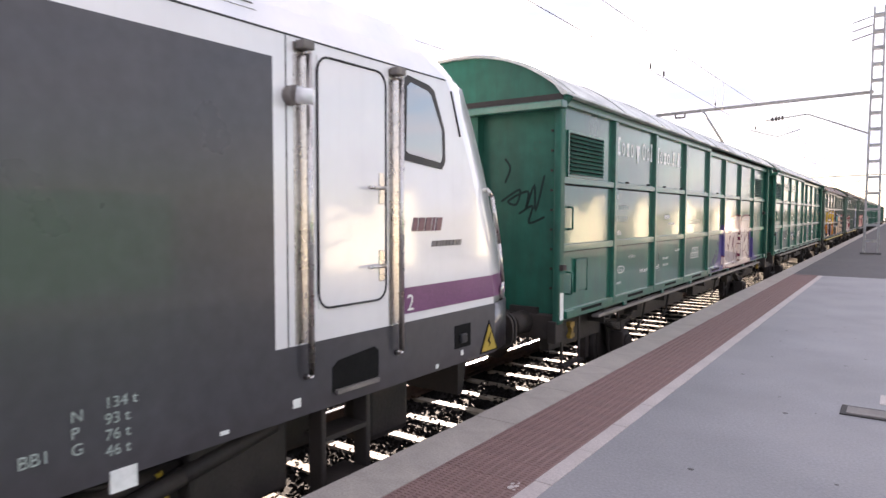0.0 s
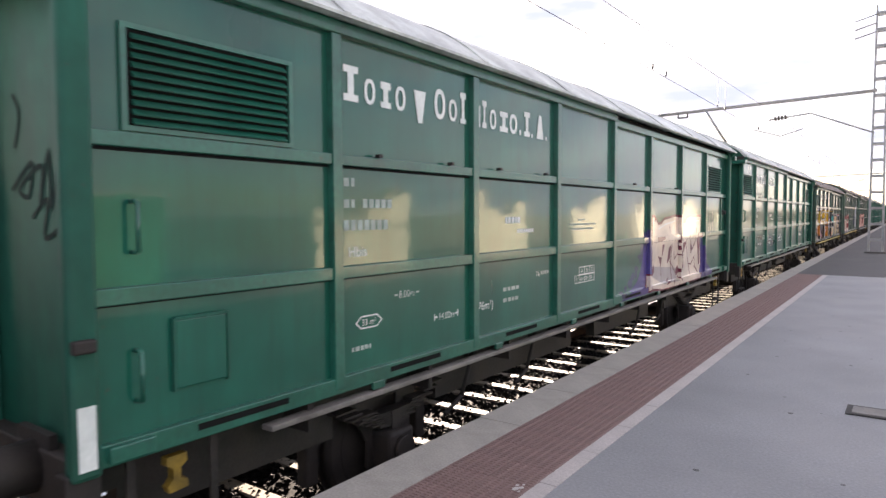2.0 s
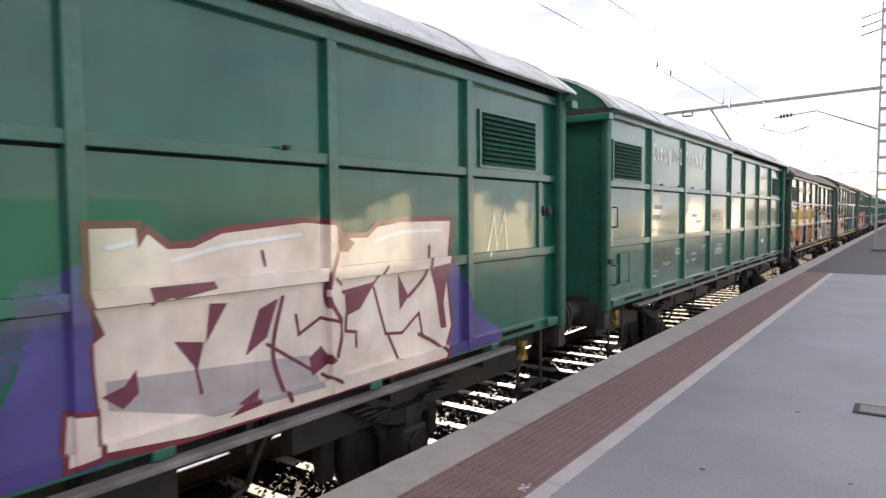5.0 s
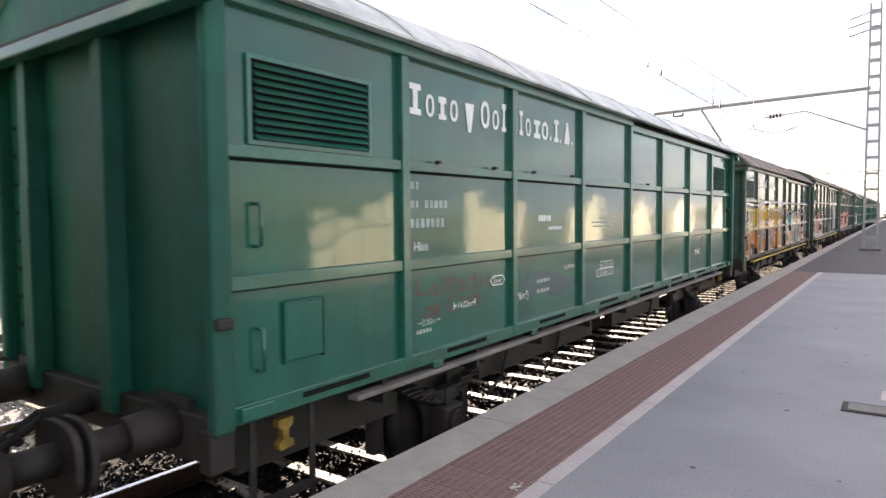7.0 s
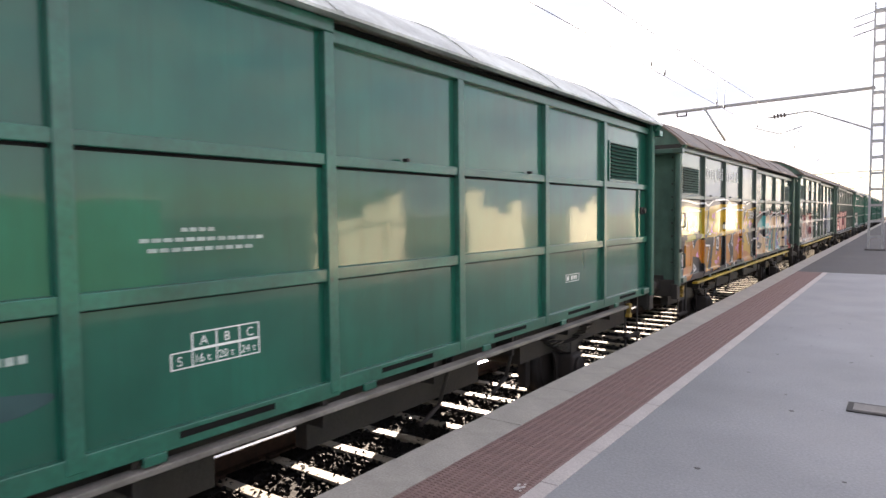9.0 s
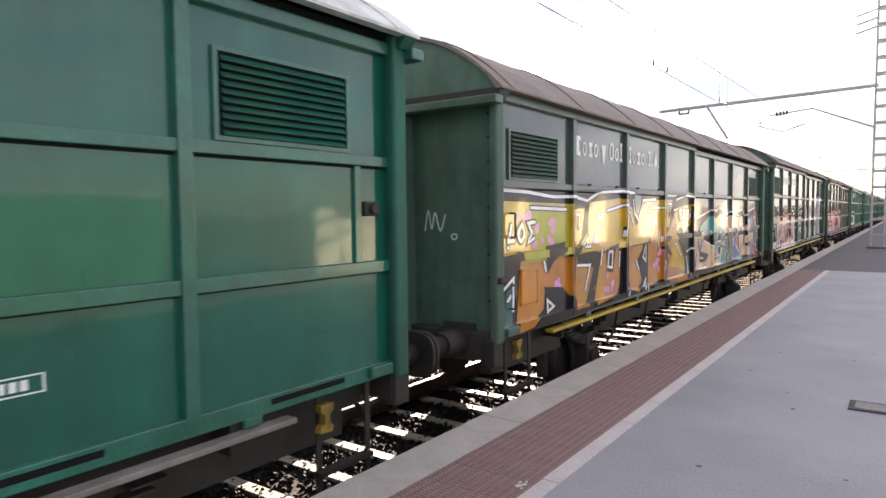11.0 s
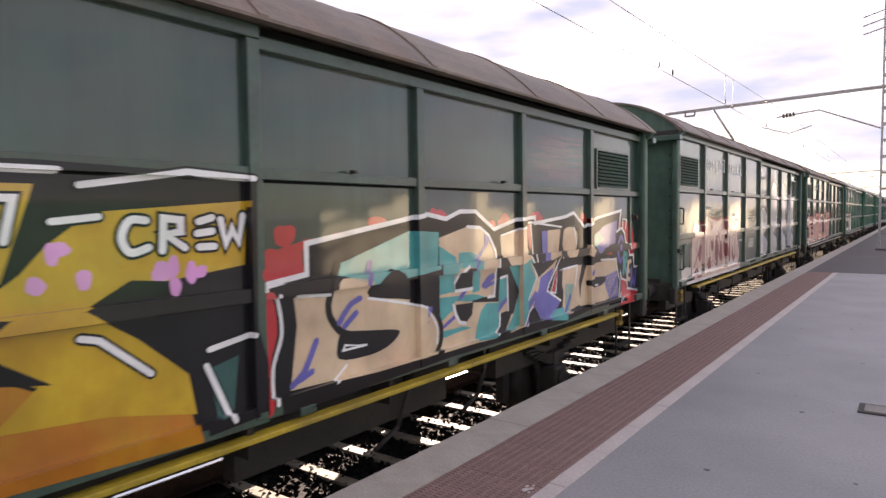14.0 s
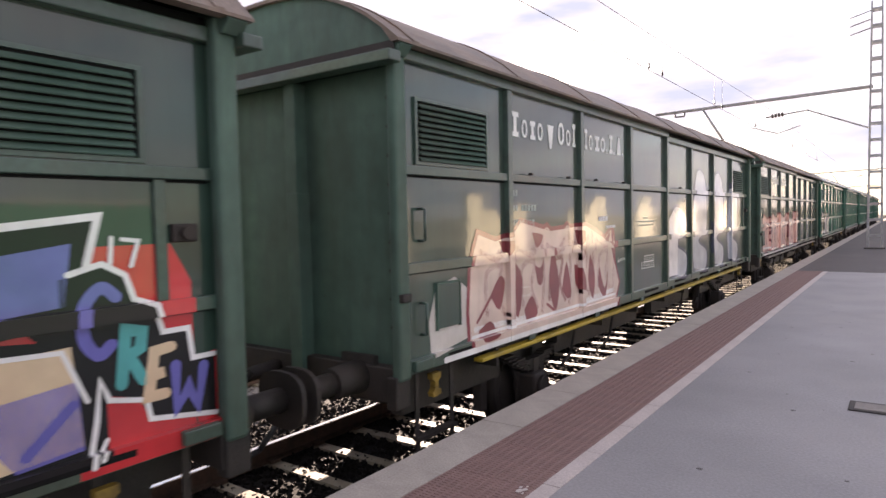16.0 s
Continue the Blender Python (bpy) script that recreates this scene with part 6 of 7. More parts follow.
    fields = [
        (BEIGE, 3, [(8.1, 2.03), (8.49, 2.11), (8.68, 2.1), (8.82, 2.04), (8.92, 1.91), (8.94, 1.8), (8.92, 1.49), (8.57, 1.5), (8.56, 1.47), (8.98, 1.43), (9.01, 1.64), (9.13, 1.65), (9.14, 1.33), (9.01, 1.32), (8.99, 1.21), (8.88, 1.12), (8.58, 1.13), (8.1, 1.13)]),
        (TEAL, 4, [(8.1, 1.97), (8.32, 1.87), (8.35, 1.8), (8.31, 1.71), (8.3, 1.59), (8.1, 1.58)]),
        (TEAL, 4, [(8.37, 1.9), (8.55, 1.9), (8.69, 1.85), (8.69, 1.69), (8.67, 1.56), (8.56, 1.55), (8.58, 1.76), (8.46, 1.78), (8.35, 1.77)]),
        (TEAL, 4, [(8.1, 1.56), (8.58, 1.54), (8.76, 1.5), (8.55, 1.48), (8.31, 1.51), (8.27, 1.44), (8.1, 1.36)]),
        (TEAL, 4, [(8.78, 1.44), (8.98, 1.42), (9.0, 1.62), (9.13, 1.64), (9.14, 1.43), (8.98, 1.33), (8.99, 1.21), (8.88, 1.12), (8.59, 1.14), (8.62, 1.25), (8.69, 1.38)]),
        (TEAL, 4, [(8.1, 1.29), (8.31, 1.29), (8.41, 1.29), (8.54, 1.26), (8.33, 1.25), (8.1, 1.23)]),
        (VIOLET, 5, [(8.76, 2.05), (8.82, 2.04), (8.83, 1.97), (8.71, 1.87), (8.59, 1.76), (8.57, 1.69), (8.55, 1.72), (8.6, 1.83), (8.75, 1.94)]),
        (VIOLET, 5, [(8.43, 1.59), (8.48, 1.59), (8.43, 1.53), (8.34, 1.5), (8.37, 1.55)]),
        (VIOLET, 5, [(8.1, 1.32), (8.29, 1.4), (8.31, 1.37), (8.1, 1.29), (8.1, 1.26)]),
        (VIOLET, 5, [(8.96, 1.34), (9.01, 1.41), (9.14, 1.47), (9.14, 1.42), (9.03, 1.37), (8.99, 1.33)]),
        (INK, 6, [(8.31, 1.68), (8.36, 1.73), (8.45, 1.77), (8.57, 1.76), (8.56, 1.6), (8.31, 1.59)]),
        (INK, 6, [(8.31, 1.48), (8.57, 1.47), (8.55, 1.37), (8.45, 1.31), (8.38, 1.33), (8.32, 1.41)]),
        (INK, 6, [(8.94, 1.79), (8.98, 1.79), (8.97, 1.44), (8.56, 1.47), (8.56, 1.49), (8.91, 1.48)]),
        (INK, 6, [(9.01, 1.83), (9.17, 1.73), (9.35, 1.49), (9.24, 1.29), (9.14, 1.29), (9.14, 1.65), (9.01, 1.64), (8.97, 1.76)]),
        (INK, 6, [(9.02, 1.32), (9.21, 1.3), (9.1, 1.16), (8.97, 1.13), (8.99, 1.21)]),
        (BEIGE, 3, [(9.02, 2.01), (9.24, 2.05), (9.43, 2.1), (9.43, 1.89), (9.55, 1.8), (9.74, 1.58), (10.04, 1.69), (10.2, 1.78), (9.95, 1.49), (9.66, 1.3), (9.4, 1.15), (9.12, 1.13), (9.1, 1.21), (9.35, 1.49), (9.17, 1.73), (9.04, 1.85)]),
        (TEAL, 4, [(9.17, 1.73), (9.35, 1.74), (9.55, 1.78), (9.69, 1.56), (9.53, 1.33), (9.37, 1.16), (9.1, 1.14), (9.24, 1.27), (9.36, 1.49)]),
        (VIOLET, 4, [(9.81, 2.04), (9.94, 2.04), (9.94, 1.73), (9.83, 1.72)]),
        (BEIGE, 3, [(9.94, 2.04), (10.23, 2.05), (10.18, 1.78), (9.92, 1.73)]),
        (VIOLET, 5, [(9.78, 1.58), (10.07, 1.66), (9.91, 1.42), (10.22, 1.29), (10.02, 1.12), (9.78, 1.16), (9.63, 1.32), (9.74, 1.47)]),
        (TEAL, 5, [(10.06, 1.22), (10.31, 1.22), (10.32, 1.08), (9.94, 1.13)]),
        (VIOLET, 5, [(9.47, 1.31), (9.67, 1.46), (9.73, 1.42), (9.56, 1.29), (9.42, 1.15), (9.37, 1.16)]),
        (INK, 6, [(9.5, 1.26), (9.63, 1.29), (9.78, 1.16), (9.46, 1.16)]),
        (RED, 6, [(9.5, 2.15), (9.6, 2.13), (9.62, 1.83), (9.54, 1.9)]),
        (INK, 6, [(9.93, 1.43), (10.18, 1.71), (10.28, 1.67), (10.24, 1.3), (10.1, 1.34)]),
        (RED, 7, [(10.0, 1.41), (10.15, 1.67), (10.11, 1.39)]),
    ]
    for c, level, p in fields:
        lay(w, "graffiti_letter", c, [u(p)], level)
    for wd, p in (
            (0.03, [(8.49, 2.11), (8.68, 2.1), (8.82, 2.03), (8.93, 1.89), (8.95, 1.79), (8.9, 1.49), (8.8, 1.49)]),
            (0.03, [(8.3, 1.66), (8.38, 1.74), (8.46, 1.78)]),
            (0.03, [(8.31, 1.59), (8.55, 1.59)]),
            (0.034, [(8.28, 1.48), (8.31, 1.4), (8.36, 1.33), (8.45, 1.31)]),
            (0.024, [(9.01, 1.64), (9.13, 1.65), (9.14, 1.33)]),
            (0.024, [(9.0, 1.32), (8.99, 1.21), (8.91, 1.14)]),
            (0.02, [(9.03, 2.02), (9.41, 2.08)]),
            (0.022, [(9.46, 2.12), (9.58, 2.13), (9.62, 1.83), (9.66, 1.74)]),
            (0.02, [(9.58, 2.13), (10.25, 2.07)]),
            (0.02, [(9.54, 1.8), (9.71, 1.6), (9.47, 1.31), (9.37, 1.16)]),
            (0.024, [(10.22, 1.75), (9.95, 1.49), (9.92, 1.43), (10.22, 1.3)]),
            (0.02, [(10.0, 1.41), (10.15, 1.67), (10.11, 1.39), (10.0, 1.41)]),
            (0.022, [(9.6, 1.3), (9.48, 1.22), (9.42, 1.15)]),
    ):
        lay(w, "graffiti_highlight", CHALK, stroke(u(p), wd), 7)
    for p in (
            [(8.72, 1.6), (8.81, 1.66), (8.89, 1.68)],
            [(8.73, 1.59), (8.82, 1.63), (8.9, 1.66)],
            [(8.76, 1.58), (8.84, 1.6), (8.9, 1.61)],
    ):
        lay(w, "graffiti_slash", VIOLET, stroke(u(p), 0.035), 5)
    # the first letter: pale body, turquoise head, black cuts and white edges, in true heights
    body = smooth([(6.63, 1.77), (6.94, 1.75), (7.01, 1.86), (7.31, 1.81), (7.29, 1.70), (7.75, 1.62), (8.01, 1.51), (8.10, 1.30), (8.03, 1.14)], 3) + [(7.3, 1.14), (6.59, 1.17), (6.65, 1.59)]
    lay(w, "graffiti_letter", BEIGE, [body], 4, "pale beige graffiti letter")
    lay(w, "graffiti_letter", TEAL, [[(7.01, 1.96), (7.73, 2.17), (8.10, 2.15), (8.08, 1.84), (7.63, 1.80), (7.31, 1.79), (7.0, 1.88)]], 4, "turquoise head of the letter")
    for p in (smooth([(7.01, 1.49), (7.30, 1.45), (7.60, 1.40), (7.50, 1.31), (7.30, 1.27), (6.99, 1.30), (7.01, 1.49)], 4)[:-1], [(7.29, 1.73), (7.40, 1.82), (7.52, 1.89), (7.64, 1.84), (7.72, 1.70), (8.03, 1.68), (8.02, 1.56), (7.75, 1.62)]):
        lay(w, "graffiti_shape", INK, [p], 6, "black cut in the letter")
    for wd, p in ((0.055, [(7.00, 1.96), (6.94, 1.80), (6.91, 1.64), (7.00, 1.50), (7.12, 1.44)]), (0.05, [(7.74, 1.60), (7.98, 1.52), (8.10, 1.38), (8.10, 1.22), (8.02, 1.12)])):
        lay(w, "graffiti_outline", INK, stroke(smooth(p), wd), 6)
    for wd, p in ((0.022, [(6.66, 1.775), (6.93, 1.755)]), (0.022, smooth([(7.28, 1.69), (7.75, 1.585), (7.95, 1.50), (8.05, 1.36), (8.05, 1.22)])), (0.016, [(7.05, 1.385), (7.26, 1.35), (7.03, 1.35), (7.05, 1.385)]), (0.026, smooth([(6.50, 1.80), (6.53, 1.56), (6.46, 1.34), (6.46, 1.12)])), (0.022, [(6.94, 1.15), (7.06, 1.24)])):
        lay(w, "graffiti_highlight", CHALK, stroke(p, wd), 7)
    lay(w, "graffiti_shape", RED, [smooth([(6.40, 1.83), (6.47, 1.80), (6.50, 1.56), (6.43, 1.34), (6.43, 1.10), (6.36, 1.10), (6.37, 1.50)], 3)], 5, "red flank of the graffiti letter")
    for p in ([(6.60, 1.20), (6.70, 1.28), (6.80, 1.46)], [(6.64, 1.22), (6.76, 1.26)], [(7.00, 1.55), (7.10, 1.66), (7.20, 1.70)], [(7.05, 1.52), (7.16, 1.60)], [(7.26, 1.80), (7.30, 1.95)], [(7.90, 1.42), (7.98, 1.52)]):
        lay(w, "graffiti_slash", VIOLET, stroke(smooth(p), 0.045), 7)
    marks = [[(10.34, 1.16), (10.46, 1.32)], [(10.96, 1.52), (11.06, 1.60)], [(11.60, 1.22), (11.80, 1.40)]]
    [lay(w, "graffiti_slash", VIOLET, stroke(u(l), 0.050), 5) for l in marks]
    lay(w, "graffiti_base", INK, [u([(11.76, 1.96), (11.94, 2.02), (12.06, 1.96), (12.10, 1.84), (12.20, 1.80), (12.24, 1.66), (12.38, 1.66), (12.40, 1.50), (12.53, 1.50), (12.53, 1.18), (12.16, 1.24), (12.10, 1.36), (11.96, 1.40), (11.86, 1.52), (11.76, 1.62)])], 3, "black ground of the small graffiti word")
    edge = u([(11.80, 1.98), (11.95, 2.02), (12.06, 1.96), (12.10, 1.84), (12.20, 1.80), (12.24, 1.66), (12.38, 1.66), (12.40, 1.50), (12.53, 1.50)])
    lay(w, "graffiti_highlight", CHALK, stroke(edge, 0.030), 4)
    lay(w, "graffiti_highlight", CHALK, stroke(u([(12.53, 1.18), (12.16, 1.24), (12.14, 1.34), (11.96, 1.38), (11.92, 1.48), (11.90, 1.30), (11.86, 1.10)]), 0.028), 4)
    crew = [(VIOLET, smooth([(12.01, 1.86), (11.94, 1.91), (11.86, 1.82), (11.86, 1.68), (11.92, 1.60), (11.98, 1.64)])), (TEAL, [(12.02, 1.44), (12.05, 1.70), (12.13, 1.68), (12.12, 1.60), (12.06, 1.57), (12.13, 1.44)]), (BEIGE, [(12.28, 1.58), (12.19, 1.57), (12.17, 1.46), (12.24, 1.46), (12.17, 1.45), (12.15, 1.35), (12.24, 1.35)]), (VIOLET, [(12.30, 1.48), (12.30, 1.26), (12.37, 1.36), (12.42, 1.25), (12.46, 1.45)])]
    for c, l in crew:
        lay(w, "graffiti_word", c, stroke(u(l), 0.060), 5)
    for l in ([(12.00, 2.14), (11.99, 2.02)], [(12.05, 2.13), (12.13, 2.12), (12.09, 2.00)], [(11.90, 2.08), (11.87, 2.00)], [(11.94, 1.20), (11.90, 1.12)]):
        lay(w, "graffiti_number", CHALK, stroke(u(l), 0.022), 6)
    for c, p in ((BEIGE, [(10.14, 1.62), (10.76, 1.64), (10.68, 1.45), (10.72, 1.20), (10.26, 1.14), (10.30, 1.40)]), (VIOLET, [(11.35, 1.45), (11.82, 1.50), (11.84, 1.18), (11.56, 1.16)])):
        lay(w, "graffiti_letter", c, [u(p)], 4)
    lay(w, "graffiti_shape", RED, [u([(12.42, 1.06), (12.54, 1.06), (12.54, 1.52), (12.42, 1.50)])], 1)


def purple_piece(w):
    haze = (0.070, 0.052, 0.21)
    for p in (smooth([(7.86, 2.02), (7.66, 1.84), (7.58, 1.52), (7.40, 1.28), (7.05, 1.15), (6.66, 1.07)]) + [(7.92, 1.07)], [(10.66, 1.86), (10.86, 1.76), (11.02, 1.40), (11.5, 1.16), (11.4, 1.07), (10.6, 1.07)], [(8.5, 1.14), (9.1, 1.10), (9.1, 1.05), (8.5, 1.05)]):
        lay(w, "graffiti_base", haze, [p], 0, "violet fade behind the graffiti")
    r = random.Random(12)
    cloud = [blot(7.70 - 0.9 * (k / 14) ** 2 + r.uniform(-0.07, 0.05), 1.90 - 0.76 * k / 14 + r.uniform(-0.04, 0.04), r.uniform(0.04, 0.10), r.uniform(0.03, 0.07), k) for k in range(15)]
    lay(w, "graffiti_haze", (0.040, 0.052, 0.11), cloud, 0, "faded violet overspray", kind="stuff")
    body = [(7.88, 2.15), (8.12, 2.15), (8.13, 2.05), (8.18, 2.12), (8.28, 2.04), (8.42, 2.04), (8.6, 2.11), (9.2, 2.16), (9.4, 2.14), (9.5, 2.05), (9.75, 2.05), (9.85, 2.12), (10.1, 2.15), (10.72, 2.15),
            (10.66, 1.70), (10.72, 1.30), (10.60, 1.07), (9.05, 1.06), (8.40, 1.07), (7.93, 1.12), (7.90, 1.62), (7.96, 1.66), (7.88, 1.86)]
    lay(w, "graffiti_outline", (0.17, 0.025, 0.04), stroke(body + body[:1], 0.075), 1, "dark red outline of the graffiti")
    lay(w, "graffiti_letter", (0.76, 0.63, 0.54), [body], 2, "pale beige graffiti letters")
    lay(w, "graffiti_shape", (0.42, 0.36, 0.36), [[(7.95, 1.44), (8.45, 1.40), (9.2, 1.34), (9.3, 1.12), (8.5, 1.14), (7.96, 1.30)]], 3, "greyish lower shade of the letters")
    dark = (0.17, 0.03, 0.055)
    for p in ([(8.16, 1.86), (8.19, 1.76), (8.26, 1.82), (8.52, 1.86), (8.54, 1.82), (8.3, 1.79)], [(8.51, 1.74), (8.62, 1.73), (8.48, 1.53)], [(8.30, 1.57), (8.47, 1.54), (8.43, 1.40), (8.46, 1.27), (8.44, 1.26), (8.41, 1.42)],
              [(8.83, 1.67), (8.97, 1.72), (8.88, 1.50), (8.73, 1.42)], [(7.93, 1.37), (8.04, 1.40), (8.10, 1.47), (8.11, 1.35), (8.03, 1.29)], [(9.52, 1.69), (9.80, 1.72), (9.66, 1.57), (9.53, 1.54)], [(10.06, 1.78), (10.18, 1.60), (10.08, 1.51)],
              [(9.20, 1.32), (9.30, 1.38), (9.40, 1.27), (9.22, 1.20)], [(9.42, 2.14), (9.62, 2.02), (9.56, 1.96), (9.42, 1.97)], [(8.58, 1.11), (8.82, 1.22), (8.80, 1.13)], [(10.45, 1.80), (10.70, 1.82), (10.62, 1.5), (10.66, 1.3), (10.58, 1.3), (10.52, 1.6)]):
        lay(w, "graffiti_shape", dark, [p], 4, "dark red inner shape of the graffiti")
    for l in ([(8.88, 1.46), (9.22, 1.24)], [(9.10, 1.60), (9.12, 1.48), (9.30, 1.56), (9.42, 1.52)], [(9.40, 1.80), (9.50, 1.70), (9.80, 1.73), (9.92, 1.84)], [(9.53, 1.55), (9.52, 1.44), (9.62, 1.42), (9.62, 1.32)], [(9.80, 1.70), (9.92, 1.36), (10.1, 1.34), (10.3, 1.46), (10.34, 1.30)], [(8.86, 2.0), (8.88, 1.92)], [(9.30, 1.20), (9.44, 1.12)], [(9.95, 1.34), (10.05, 1.16)]):
        lay(w, "graffiti_line", dark, stroke(l, 0.022), 4)
    for l in ([(11.28, 1.84), (11.40, 2.20), (11.44, 1.90), (11.58, 2.22), (11.62, 1.88)],):
        lay(w, "graffiti_line", (0.62, 0.62, 0.50), stroke(l, 0.030), 2, "pale sprayed line")
    tab = [(7.76, 1.10), (7.90, 1.11), (7.90, 1.30), (7.78, 1.32)]
    lay(w, "graffiti_outline", (0.17, 0.025, 0.04), stroke(tab + tab[:1], 0.05), 3)
    lay(w, "graffiti_shape", (0.66, 0.54, 0.48), [tab], 4, "small pale sprayed block")
    for l in ([(7.98, 2.06), (8.10, 2.08)], [(8.30, 1.98), (8.60, 2.04), (9.15, 2.09)], [(9.80, 2.02), (10.10, 2.08), (10.60, 2.08)]):
        lay(w, "graffiti_highlight", CHALK, stroke(l, 0.024), 5)
    for l in ([(9.02, 1.10), (8.92, 1.40), (9.0, 1.72)], [(9.42, 1.96), (9.34, 1.70), (9.44, 1.50), (9.40, 1.30)], [(10.18, 1.60), (10.40, 1.76), (10.44, 1.96)], [(10.30, 1.30), (10.50, 1.20), (10.62, 1.12)]):
        lay(w, "graffiti_line", dark, stroke(smooth(l), 0.030), 5)


def pink_piece(w, y0, y1, fill, edge, ghost, seed):
    r = random.Random(seed)
    shapes, cuts = [], []
    n = 5
    for k in range(n):
        y, wd = y0 + (y1 - y0) * k / n, (y1 - y0) / n
        b = r.uniform(1.95, 2.15)
        shapes.append(smooth([(y, 1.14), (y - 0.06, 1.6), (y + 0.05, b), (y + wd * 0.5, b - 0.1), (y + wd, b), (y + wd * 1.05, 1.5), (y + wd * 0.9, 1.16), (y + wd * 0.4, 1.2), (y, 1.14)], 4))
        cuts.append(smooth([(y + wd * r.uniform(0.2, 0.4), 1.35), (y + wd * 0.3, 1.7), (y + wd * 0.7, 1.75), (y + wd * 0.6, 1.5), (y + wd * 0.8, 1.3)], 4))
        cuts.append(smooth([(y + wd * 0.95, 1.25), (y + wd * 1.02, 1.6), (y + wd * 0.96, 2.0)], 4))
        cuts.append(smooth([(y + wd * 0.15, 1.9), (y + wd * 0.5, 1.82), (y + wd * 0.8, 1.95)], 3))
    [lay(w, "graffiti_edging", edge, stroke(p, 0.09), 1) for p in shapes]
    lay(w, "graffiti_letter", fill, shapes, 2, "pale pink graffiti letters", split=True)
    [lay(w, "graffiti_shape", edge, stroke(p, 0.06), 3) for p in cuts]
    lay(w, "graffiti_slash", CHALK, [q for p in ([(y0 - 0.5, 1.08), (y1, 1.08)], [(y0, 1.24), (y0 + 1.0, 1.22)], [(y1 - 0.9, 1.22), (y1, 1.26)]) for q in stroke(p, 0.05)], 3, "white sprayed lines")
    if ghost:
        loops = []
        for k in range(4):
            y = 6.75 + k * 1.35
            top = 2.3 if k == 0 else 2.9
            loops.append(smooth([(y, 1.2), (y - 0.1, 1.8), (y + 0.2, top), (y + 0.8, top - 0.1), (y + 0.9, 1.9), (y + 0.35, 1.7), (y + 0.9, 1.5), (y + 0.8, 1.15), (y, 1.2)], 5))
        lay(w, "graffiti_letter", (0.50, 0.52, 0.56), loops, 1, "pale silver graffiti letters", split=True)
        lay(w, "graffiti_outline", (0.06, 0.07, 0.11), [q for p in loops for q in stroke(p, 0.05)], 2, "dark outline of the silver letters")
        lay(w, "graffiti_slash", CHALK, [[(6.65, 1.2), (7.1, 1.2), (7.15, 2.1), (6.9, 2.25), (6.65, 2.1)]], 3, "white patch of sprayed paint")


def squat(w, k):
    """An older, lower body: everything above the sill is lowered in proportion."""
    for ob in w.children_recursive:
        if ob.type == "MESH" and ob.data.users == 1:
            for v in ob.data.vertices:
                if v.co.z > 3.445:
                    v.co.z = 3.445 + (v.co.z - 3.445) * 1.24
                if v.co.z > 1.1:
                    v.co.z = 1.1 + (v.co.z - 1.1) * k
        elif ob.name.startswith("slat"):
            ob.location.z = 1.1 + (ob.location.z - 1.1) * k


for i, w in enumerate(wagons):
    company_sign(w)
    if i in (0, 1, 3):
        small_marks(w, i)
purple_piece(wagons[0])
scrawl(wagons[0], CHALK, [smooth(blot(0.02, 3.02, 0.06, 0.07)), [(0.0, 2.92), (0.02, 2.85)], smooth([(-0.22, 2.52), (-0.22, 2.74), (-0.12, 2.54), (-0.12, 2.78)]), smooth([(0.0, 2.80), (-0.06, 2.74), (0.0, 2.68), (-0.08, 2.60), (0.02, 2.56)]), smooth([(0.12, 2.78), (0.05, 2.70), (0.10, 2.62), (0.04, 2.54)]), smooth([(0.34, 2.86), (0.22, 2.80), (0.32, 2.66), (0.24, 2.54)]), smooth([(-0.18, 2.42), (0.0, 2.46), (-0.06, 2.32), (0.16, 2.40), (0.26, 2.40)])], 0.062, "white sprayed tag on the wagon's end", -0.28)
scrawl(wagons[0], (0.016, 0.03, 0.026), [smooth([(0.72, 2.80), (0.78, 2.70), (0.72, 2.55)]), smooth([(0.68, 2.34), (0.90, 2.46), (0.86, 2.30), (0.76, 2.34), (1.0, 2.44), (0.98, 2.26), (1.08, 2.50), (1.10, 2.24), (1.2, 2.6)]), smooth([(0.9, 2.2), (1.06, 2.28), (1.02, 2.1), (1.2, 2.16)])], 0.026, "dark sprayed tag on the wagon's end", -0.10)
END = Euler((math.pi / 2, 0, 0)).to_matrix().to_4x4()
wording(wagons[0], "25-5-", 0, 0, 0.20, FAINT, "chalk_figures", "chalked figures on the wagon's end", turn=pose(-0.62, -0.0305, 1.69) @ END)
wording(wagons[0], "ANX", 0, 0, 0.29, FAINT, "chalk_letters", "chalked letters on the wagon's end", turn=pose(-0.64, -0.0305, 1.31) @ END)
